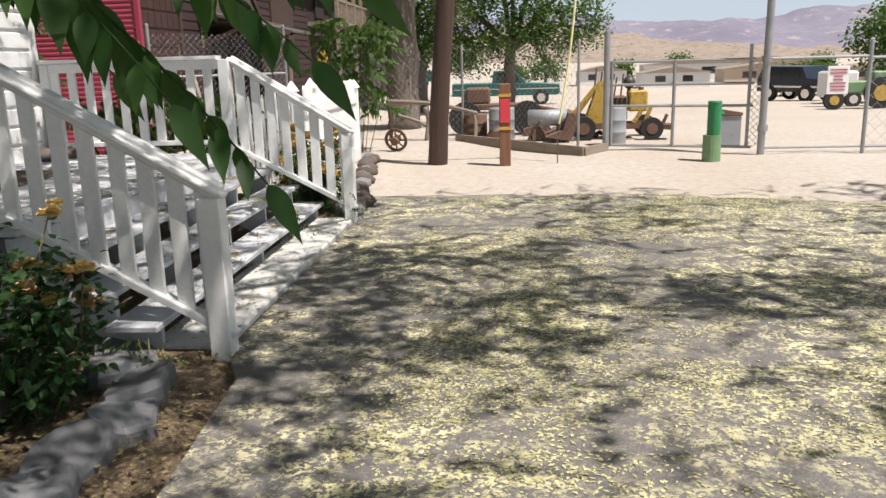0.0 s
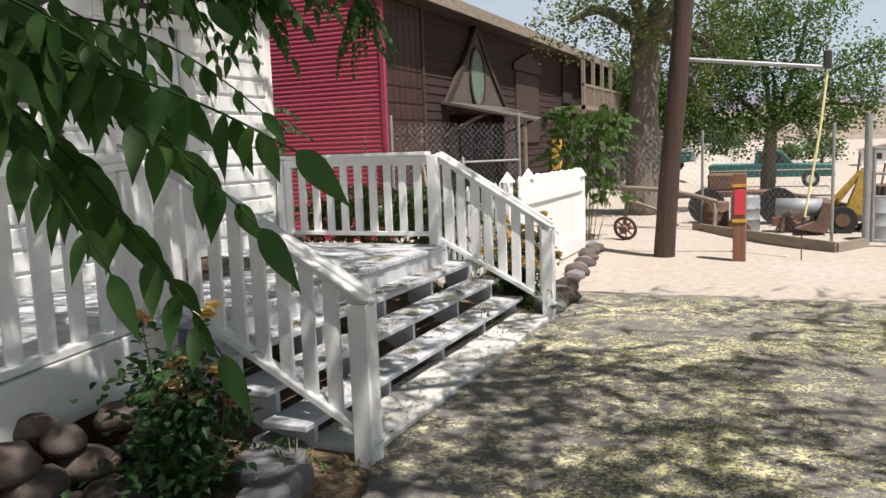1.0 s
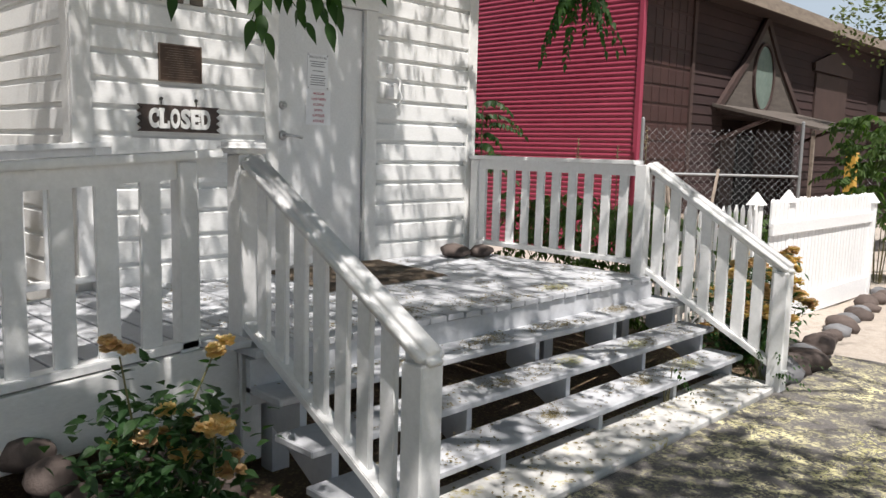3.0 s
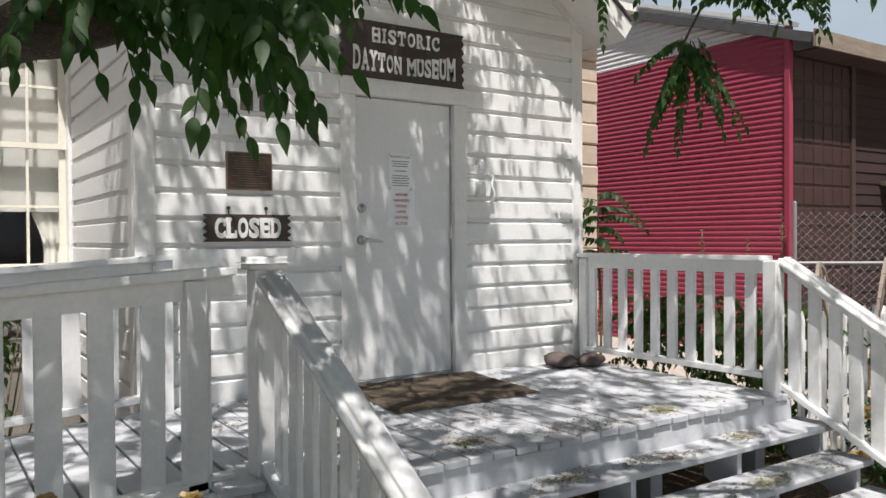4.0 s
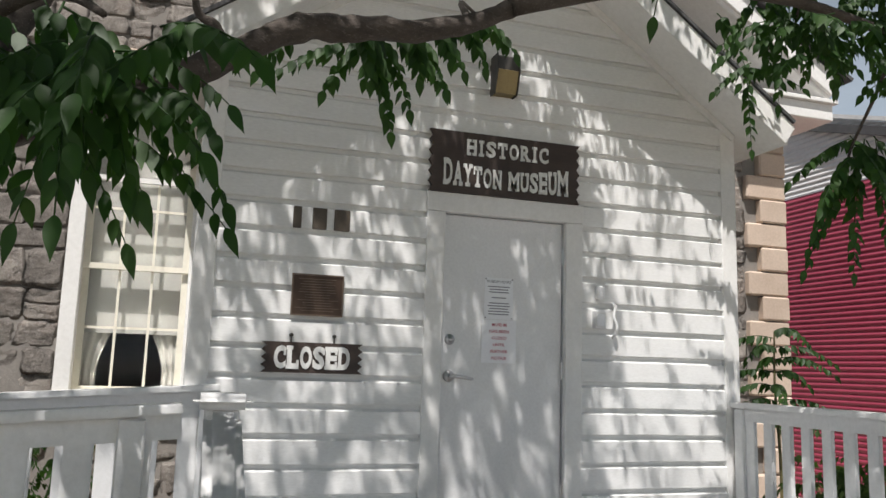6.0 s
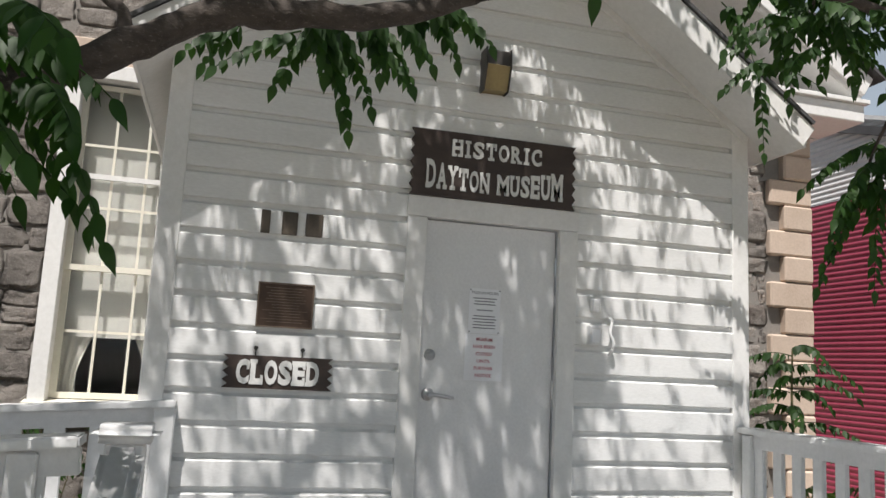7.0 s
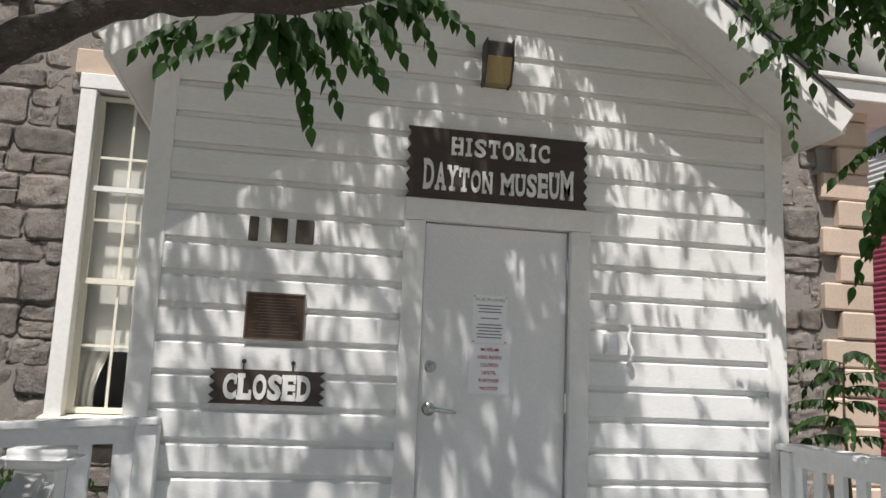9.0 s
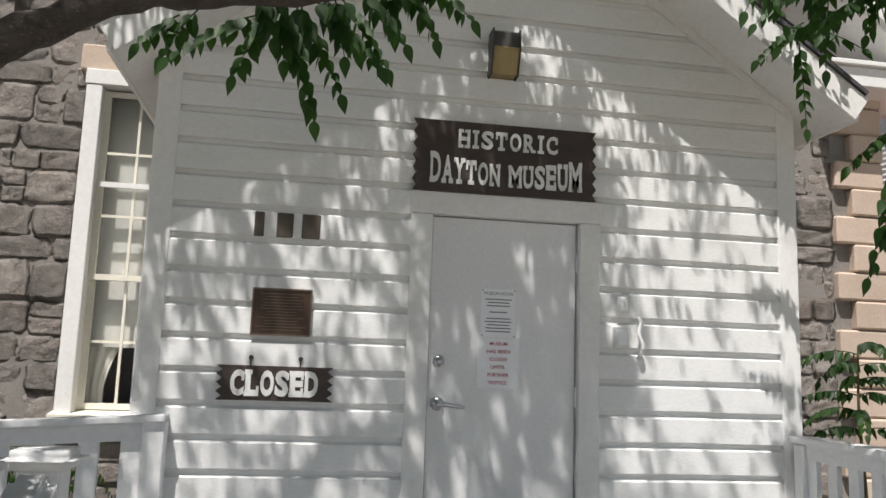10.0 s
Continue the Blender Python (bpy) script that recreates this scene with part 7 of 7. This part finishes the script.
for x in (0.85, 1.3):
    bm = bmesh.new()
    box(bm, x - 0.03, x + 0.03, 15.45, 15.65, 0, 0.3)
    part("leg", bm, RUST, tank)
cart = thing("implement_cart", "dark rusty farm implement with spoked wheel", "implement", at=(0.2, 17.2, 0))
bm = bmesh.new()
box(bm, -0.6, 0.9, 16.9, 17.4, 0.5, 0.62, 0.02)
box(bm, -0.5, 0.0, 17.0, 17.3, 0.62, 0.95, 0.04)
rod(bm, (0.9, 17.1, 0.55), (2.2, 16.6, 0.3), 0.04, n=8)
part("frame", bm, RUST, cart)
for x in (-0.5, 0.75):
    bm = bmesh.new()
    rod(bm, (x, 16.82, 0.34), (x, 16.94, 0.34), 0.34, n=18)
    part("wheel", bm, TYRE, cart)

# yellow loader
mach = thing("yellow_loader", "worn yellow skeletal road machine with rusty blade and frame", "road machine", at=(2.5, 15.8, 0))
bm = bmesh.new()
prism(bm, [(1.78, 0.30), (2.16, 0.30), (2.20, 0.78), (2.10, 1.06), (2.02, 1.06), (1.92, 0.72)], "y", 15.5, 15.62)
part("upright", bm, YELLOWMACH, mach)
bm = bmesh.new()
prism(bm, [(1.80, 0.30), (2.14, 0.30), (2.18, 0.70), (2.06, 0.98), (1.94, 0.70)], "y", 16.0, 16.1)
part("upright", bm, YELLOWMACH, mach)
bm = bmesh.new()
box(bm, 2.58, 2.92, 15.55, 15.95, 0.50, 0.88, 0.03)
tank_ = part("fuel_tank", bm, YELLOWMACH, mach)
bm = bmesh.new()
rod(bm, (2.82, 15.75, 0.881), (2.82, 15.75, 0.93), 0.05, n=12)
part("cap", bm, RUST, tank_)
bm = bmesh.new()
box(bm, 2.22, 2.56, 15.55, 16.0, 0.34, 0.78, 0.03)
engine = part("engine", bm, RUST, mach, "dark oily engine block")
for k in range(4):
    bm = bmesh.new()
    rod(bm, (2.26 + 0.085 * k, 15.53, 0.40), (2.26 + 0.085 * k, 15.53, 0.76), 0.028, n=8)
    part("cylinder", bm, LAMPDARK, engine)
bm = bmesh.new()
bmesh.ops.create_uvsphere(bm, u_segments=14, v_segments=9, radius=0.115, matrix=pose(2.60, 15.75, 1.02))
part("air_cleaner", bm, LAMPDARK, mach, smooth=True)
bm = bmesh.new()
rod(bm, (2.60, 15.75, 0.76), (2.60, 15.75, 0.91), 0.035, n=8)
part("intake_pipe", bm, RUST, mach)
for y in (15.5, 16.08):
    bm = bmesh.new()
    beam(bm, (1.35, y, 0.24), (3.22, y, 0.24), 0.07, 0.10, 0.01)
    part("frame_rail", bm, RUST, mach)
for a, b in (((1.42, 15.52, 0.30), (1.98, 15.52, 0.98)), ((1.55, 15.9, 0.28), (2.06, 15.9, 1.0)), ((2.86, 15.5, 0.30), (2.98, 15.5, 0.62)), ((2.66, 15.5, 0.30), (2.80, 15.5, 0.52))):
    bm = bmesh.new()
    beam(bm, a, b, 0.05, 0.07, 0.008)
    part("strut", bm, YELLOWMACH, mach)
bm = bmesh.new()
prism(bm, [(1.05, 0.10), (1.50, 0.03), (1.62, 0.34), (1.56, 0.52), (1.46, 0.52), (1.36, 0.22)], "y", 15.1, 16.4)
part("blade", bm, RUST, mach, "rusty curved blade")
for x, rr in ((1.75, 0.22), (2.98, 0.20)):
    for y in (15.42, 16.2):
        bm = bmesh.new()
        rod(bm, (x, y - 0.08, rr), (x, y + 0.08, rr), rr, n=20)
        w = part("wheel", bm, TYRE, mach)
        bm = bmesh.new()
        rod(bm, (x, y - 0.09, rr), (x, y + 0.09, rr), rr * 0.5, n=14)
        part("rim", bm, RUST, w)
bm = bmesh.new()
beam(bm, (3.0, 15.6, 0.24), (3.36, 15.5, 0.22), 0.4, 0.09)
part("tow_bar", bm, RUST, mach)
bm = bmesh.new()
rod(bm, (3.2, 15.55, 0.27), (3.27, 15.55, 0.44), 0.03, n=8)
part("hitch_pin", bm, RUST, mach)
for x, top in ((1.95, 1.30), (2.05, 1.22), (2.32, 1.12), (2.44, 1.18)):
    bm = bmesh.new()
    rod(bm, (x, 15.7, 0.75), (x + 0.05, 15.7, top), 0.016, n=6)
    part("lever", bm, RUST, mach)


# scrap beside the loader
rs = random.Random(33)
for k in range(16):
    x, y = rs.uniform(-0.6, 2.2), rs.uniform(14.9, 16.6)
    bm = bmesh.new()
    if k % 2:
        foot = Vector((x, y, 0.02))
        tip = foot + Vector((rs.uniform(-0.4, 0.4), rs.uniform(-0.3, 0.3), rs.uniform(0.05, 0.4)))
        tube(bm, smooth_path([foot, foot.lerp(tip, 0.5) + Vector((0, 0, 0.06)), tip], 3), [rs.uniform(0.02, 0.045)] * 7, 6, 0.2)
    else:
        w_, h_ = rs.uniform(0.1, 0.2), rs.uniform(0.1, 0.28)
        prism(bm, [(x - w_, 0.0), (x + w_, 0.0), (x + w_ * 0.8, h_ * 0.6), (x + w_ * 0.2, h_), (x - w_ * 0.9, h_ * 0.8)], "y", y - 0.1, y + 0.1)
    tagged(part("scrap_iron", bm, RUST), "rusty scrap iron lying on the ground", "scrap", "scrap iron")


# ---- vehicles ----
def wheel_set(parent, spots, r0, width, axis):
    for x, y in spots:
        bm = bmesh.new()
        a = Vector(axis) * width / 2
        rod(bm, Vector((x, y, r0)) - a, Vector((x, y, r0)) + a, r0, n=20)
        w = part("wheel", bm, TYRE, parent)
        bm = bmesh.new()
        rod(bm, Vector((x, y, r0)) - a * 1.08, Vector((x, y, r0)) + a * 1.08, r0 * 0.55, n=14)
        part("rim", bm, CHROME, w)


def pickup(label, x, y, paint):
    t = thing("pickup_truck", label, "pickup truck", "parked trucks", at=(x, y, 0))
    bm = bmesh.new()
    prism(bm, [(x - 2.7, 0.5), (x + 2.6, 0.5), (x + 2.7, 0.65), (x + 2.65, 1.02), (x + 0.9, 1.12), (x - 2.7, 1.12)], "y", y - 0.9, y + 0.9)
    bmesh.ops.bevel(bm, geom=bm.edges[:], offset=0.04, segments=1, affect="EDGES")
    part("body", bm, paint, t)
    bm = bmesh.new()
    prism(bm, [(x - 0.7, 1.12), (x + 1.0, 1.12), (x + 0.45, 1.72), (x - 0.6, 1.72)], "y", y - 0.8, y + 0.8)
    cab = part("cab", bm, paint, t)
    bm = bmesh.new()
    prism(bm, [(x - 0.5, 1.18), (x + 0.8, 1.18), (x + 0.38, 1.64), (x - 0.45, 1.64)], "y", y - 0.815, y - 0.803)
    part("window", bm, CARGLASS, cab)
    bm = bmesh.new()
    box(bm, x + 2.62, x + 2.78, y - 0.92, y + 0.92, 0.5, 0.62, 0.02)
    box(bm, x - 2.8, x - 2.66, y - 0.9, y + 0.9, 0.5, 0.6, 0.02)
    part("bumper", bm, CHROME, t)
    bm = bmesh.new()
    box(bm, x - 2.6, x + 2.6, y - 0.912, y - 0.902, 0.80, 0.86)
    part("side_stripe", bm, CHROME, t)
    wheel_set(t, [(x - 1.75, y - 0.8), (x + 1.75, y - 0.8), (x - 1.75, y + 0.8), (x + 1.75, y + 0.8)], 0.38, 0.24, (0, 1, 0))
    return t


pickup("dark green pickup truck parked under the trees", 0.1, 42.0, TRUCKGREEN)
pickup("dark green pickup truck parked under the trees", -6.2, 43.0, TRUCKGREEN)
suv = thing("suv", "dark blue boxy sport utility vehicle parked on gravel", "car", at=(9.6, 26.5, 0))
bm = bmesh.new()
prism(bm, [(8.1, 0.42), (11.2, 0.42), (11.25, 0.95), (10.6, 1.0), (10.35, 1.5), (8.4, 1.52), (8.1, 1.0)], "y", 25.7, 27.3)
part("body", bm, DARKCAR, suv)
for x0, x1 in ((8.45, 9.3), (9.4, 10.25)):
    bm = bmesh.new()
    box(bm, x0, x1, 25.68, 25.695, 1.02, 1.42, 0.003)
    part("window", bm, CARGLASS, suv)
bm = bmesh.new()
box(bm, 8.1, 11.2, 25.685, 25.695, 0.60, 0.68)
part("side_stripe", bm, CHROME, suv)
wheel_set(suv, [(8.75, 25.75), (10.6, 25.75), (8.75, 27.2), (10.6, 27.2)], 0.36, 0.2, (0, 1, 0))
suv.location, suv.rotation_euler, suv.scale = (12.8, 37.0, 0), (0, 0, -0.95), (0.98, 0.98, 0.98)
trailer = thing("horse_trailer", "white and pale green livestock trailer", "trailer", at=(10.2, 24.0, 0))
bm = bmesh.new()
box(bm, 9.0, 10.3, 23.3, 24.6, 0.4, 1.55, 0.08)
part("body", bm, WHITECAR, trailer)
bm = bmesh.new()
box(bm, 10.32, 12.6, 23.3, 24.6, 0.5, 1.1, 0.06)
part("rear_body", bm, GREENPALE, trailer)
bm = bmesh.new()
box(bm, 9.9, 10.15, 23.28, 23.295, 0.85, 1.05)
part("red_lamp", bm, REDTAG, trailer)
bm = bmesh.new()
rod(bm, (9.5, 23.27, 0.75), (9.5, 23.295, 0.75), 0.28, n=18)
part("side_hatch", bm, GALV, trailer)
wheel_set(trailer, [(10.1, 23.3), (11.9, 23.3)], 0.34, 0.2, (0, 1, 0))
trailer.location, trailer.scale = (11.2, 27.5, 0), (0.72, 0.72, 0.72)
tractor = thing("green_tractor", "green farm tractor with yellow wheels", "tractor", at=(12.5, 21.8, 0))
bm = bmesh.new()
box(bm, 9.9, 11.6, 21.4, 22.0, 0.6, 1.05, 0.05)
box(bm, 11.3, 11.9, 21.3, 22.1, 0.8, 1.4, 0.05)
part("body", bm, GREENPALE, tractor)
for x, rr in ((9.9, 0.36), (11.6, 0.6)):
    bm = bmesh.new()
    rod(bm, (x, 21.15, rr), (x, 21.35, rr), rr, n=20)
    w = part("wheel", bm, TYRE, tractor)
    bm = bmesh.new()
    rod(bm, (x, 21.13, rr), (x, 21.36, rr), rr * 0.5, n=14)
    part("rim", bm, YELLOWMACH, w)
tractor.location, tractor.scale = (11.6, 25.0, 0), (0.76, 0.76, 0.76)


# ---- trees behind ----
def crown_cloud(name, parent, material, centres, count, leaf_size, seed):
    """Leaf clumps gathered round a few uneven centres."""
    r = random.Random(seed)
    pts = []
    for c, rad in centres:
        n = int(count * rad ** 2 / sum(q ** 2 for _, q in centres))
        for _ in range(n):
            v = Vector((r.gauss(0, 1), r.gauss(0, 1), r.gauss(0, 0.8))).normalized() * rad * r.random() ** 0.4
            if noise.noise((Vector(c) + v) * 1.3 / max(0.5, rad * 0.5)) > -0.12:
                pts.append(Vector(c) + v)
    verts, faces = [], []
    for p in pts:
        for _ in range(5):
            q = p + Vector((r.gauss(0, leaf_size), r.gauss(0, leaf_size), r.gauss(0, leaf_size)))
            d = Vector((r.uniform(-1, 1), r.uniform(-1, 1), r.uniform(-0.9, 0.4))).normalized() * leaf_size * r.uniform(0.6, 1.3)
            s = d.cross(Vector((r.uniform(-1, 1), r.uniform(-1, 1), 1))).normalized() * leaf_size * 0.42
            i = len(verts)
            verts += [tuple(q), tuple(q + d * 0.5 + s), tuple(q + d), tuple(q + d * 0.5 - s)]
            faces.append((i, i + 1, i + 2, i + 3))
    me = bpy.data.meshes.new(name)
    me.from_pydata(verts, [], faces)
    me.materials.append(material)
    ob = new(name, me)
    join(ob, parent)
    ob["kind"] = "stuff"
    return ob


def yard_tree(label, at, trunk_h, trunk_r, centres, count, leaf_size, leaf_mat, seed, bark=COTTONBARK):
    t = thing("tree", label, "tree", "yard trees", at=at)
    b = Vector(at)
    r = random.Random(seed)
    bm = bmesh.new()
    pts = smooth_path([b + Vector((0, 0, -0.1)), b + Vector((0.03, 0, trunk_h * 0.5)), b + Vector((0.1, 0.1, trunk_h))], 5)
    tube(bm, pts, [trunk_r * (1.15 - 0.45 * i / len(pts)) for i in range(len(pts))], 14, 0.25)
    part("trunk", bm, bark, t, smooth=True)
    top = pts[-1]
    for c, rad in centres:
        bm = bmesh.new()
        mid = top.lerp(Vector(c), 0.5) + Vector((r.uniform(-0.2, 0.2), r.uniform(-0.2, 0.2), 0.25))
        path = smooth_path([top - Vector((0, 0, 0.3)), mid, Vector(c)], 5)
        tube(bm, path, [trunk_r * (0.5 - 0.4 * i / len(path)) for i in range(len(path))], 7, 0.2)
        part("limb", bm, bark, t, smooth=True)
    crown_cloud("crown", t, leaf_mat, centres, count, leaf_size, seed)
    return t


yard_tree("large rough-barked elm with thin hanging olive foliage", (-2.05, 18.9, 0), 4.2, 0.36,
          [((-2.6, 18.6, 5.2), 1.4), ((-1.2, 18.3, 4.6), 1.2), ((-0.6, 19.2, 3.5), 0.9), ((-2.1, 18.0, 3.7), 0.8), ((0.2, 19.5, 4.8), 1.2), ((-3.4, 18.0, 4.2), 0.9), ((-0.9, 18.6, 2.7), 0.5), ((-1.0, 18.0, 6.2), 1.4), ((0.9, 19.0, 5.9), 1.2)], 3600, 0.085, OLIVELEAF, 301)
yard_tree("broad green locust tree shading the parked trucks", (0.3, 29.0, 0), 2.4, 0.22,
          [((0.2, 28.5, 4.2), 1.7), ((2.0, 28.2, 3.4), 1.4), ((-1.2, 28.6, 3.4), 1.4), ((2.9, 28.6, 2.8), 0.9), ((0.9, 27.8, 2.7), 1.0), ((1.4, 28.4, 5.6), 1.3), ((-0.3, 28.5, 5.6), 1.4), ((3.2, 28.8, 4.3), 0.9), ((-0.4, 28.0, 2.2), 1.0), ((-1.6, 28.2, 2.3), 1.1), ((1.9, 28.0, 2.3), 0.8)], 7000, 0.105, FARLEAF, 302)
yard_tree("dense green tree behind the old hall yard", (-3.0, 31.0, 0), 2.4, 0.22,
          [((-3.2, 30.5, 3.6), 1.8), ((-1.8, 30.5, 4.8), 1.7), ((-4.6, 31, 4.2), 1.6), ((-2.4, 30.0, 2.6), 1.1), ((-5.0, 33, 3.0), 1.6)], 5200, 0.12, FARLEAF, 303)
yard_tree("green tree at the far side of the yard", (14.0, 31.0, 0), 1.4, 0.2,
          [((13.6, 30.6, 2.3), 1.3), ((15.0, 31, 3.0), 1.6), ((14.6, 30.4, 1.6), 1.1), ((16.2, 31, 2.2), 1.4)], 2400, 0.16, FARLEAF, 304)
rr = random.Random(17)
for k in range(26):
    x = -20 + 6.6 * k + rr.uniform(-3, 3)
    y = rr.uniform(60, 110) if k > 3 else 90
    h = rr.uniform(1.0, 2.4) * (y / 75)
    yard_tree("distant round green tree beyond the yard", (x, y, 0), h * 0.5, 0.15,
              [((x, y, h * 0.75), h * 0.55), ((x + h * 0.5, y, h * 0.55), h * 0.45), ((x - h * 0.5, y + 1, h * 0.55), h * 0.45)], 320, 0.3, FARLEAF, 400 + k)
yard_tree("round green tree beyond the yard", (16.4, 47.0, 0), 0.8, 0.15,
          [((15.6, 46.5, 0.9), 0.8), ((16.6, 46.5, 1.2), 0.9), ((17.6, 47, 0.9), 0.8)], 1400, 0.16, FARLEAF, 450)

# low sheds and trailers far off
for k, (x, y, w, h) in enumerate(((10, 62, 5, 1.1), (17, 66, 7, 1.2), (6, 70, 4, 1.2), (25, 64, 6, 1.0), (13, 80, 9, 1.5), (22, 84, 8, 1.6), (31, 70, 6, 1.2))):
    shed = thing("shed", "low pale shed at the far edge of the yard", "shed", "far sheds", at=(x, y, 0))
    bm = bmesh.new()
    box(bm, x, x + w, y, y + 3, 0, h)
    part("wall", bm, WHITECAR if k % 2 == 0 else QUOIN, shed)
    bm = bmesh.new()
    prism(bm, [(x - 0.2, h + 0.003), (x + w + 0.2, h + 0.003), (x + w * 0.5, h + 0.45)], "y", y - 0.2, y + 3.2)
    part("roof", bm, GREYWOOD, shed)
    for j in range(2):
        bm = bmesh.new()
        box(bm, x + w * (0.2 + 0.4 * j), x + w * (0.35 + 0.4 * j), y - 0.02, y - 0.005, h * 0.4, h * 0.8)
        part("window", bm, CARGLASS, shed)


# ---- hills ----
def ridge(name, label, dist, heights, depth, material, seed, az0, az1, rough):
    """A ridge seen from the yard: a sheet that climbs from its foot to a broken skyline."""
    bm = bmesh.new()
    n, rows = 150, 16
    grid_ = []
    for i in range(n + 1):
        u = i / n
        a = math.radians(az0 + (az1 - az0) * u)
        k = u * (len(heights) - 1)
        j = min(int(k), len(heights) - 2)
        s = k - j
        s = s * s * (3 - 2 * s)
        top = heights[j] * (1 - s) + heights[j + 1] * s
        col = []
        for r_ in range(rows + 1):
            v = r_ / rows
            d = dist + depth * v
            x, y = d * math.sin(a), d * math.cos(a)
            z = dist * math.tan(math.radians(top)) * (v ** 1.15) * (1 + depth * v / dist)
            z += rough * (noise.fractal(Vector((x, y, seed)) / (rough * 9), 1.0, 2.0, 5)) * min(1, v * 3)
            col.append(bm.verts.new((x, y, z - 3 * (1 - v))))
        grid_.append(col)
    for i in range(n):
        for j in range(rows):
            bm.faces.new((grid_[i][j], grid_[i + 1][j], grid_[i + 1][j + 1], grid_[i][j + 1]))
    return tagged(part(name, bm, material, smooth=True), label, "hill", "", "structure")


ridge("backdrop", "sandy desert foothills with scattered scrub", 330, [1.2, 1.8, 2.4, 1.85, 1.25, 0.35, 0.3, 0.4, 0.5, 0.5, 0.5], 260, HILL, 1, -12, 48, 5)
ridge("backdrop", "desert mountains on the skyline, tinted violet for haze", 1500, [2.6, 2.7, 3.0, 2.9, 2.2, 2.2, 2.7, 2.3, 2.6, 2.4, 2.6, 2.4], 700, FARHILL, 4, -14, 52, 16)

# what stands in the lower yard rests on its ground
for ob in scene.objects:
    if ob.parent is None and ob.type == "EMPTY" and ob.location.y > 20:
        ob.location.z += lie(ob.location.x, ob.location.y)
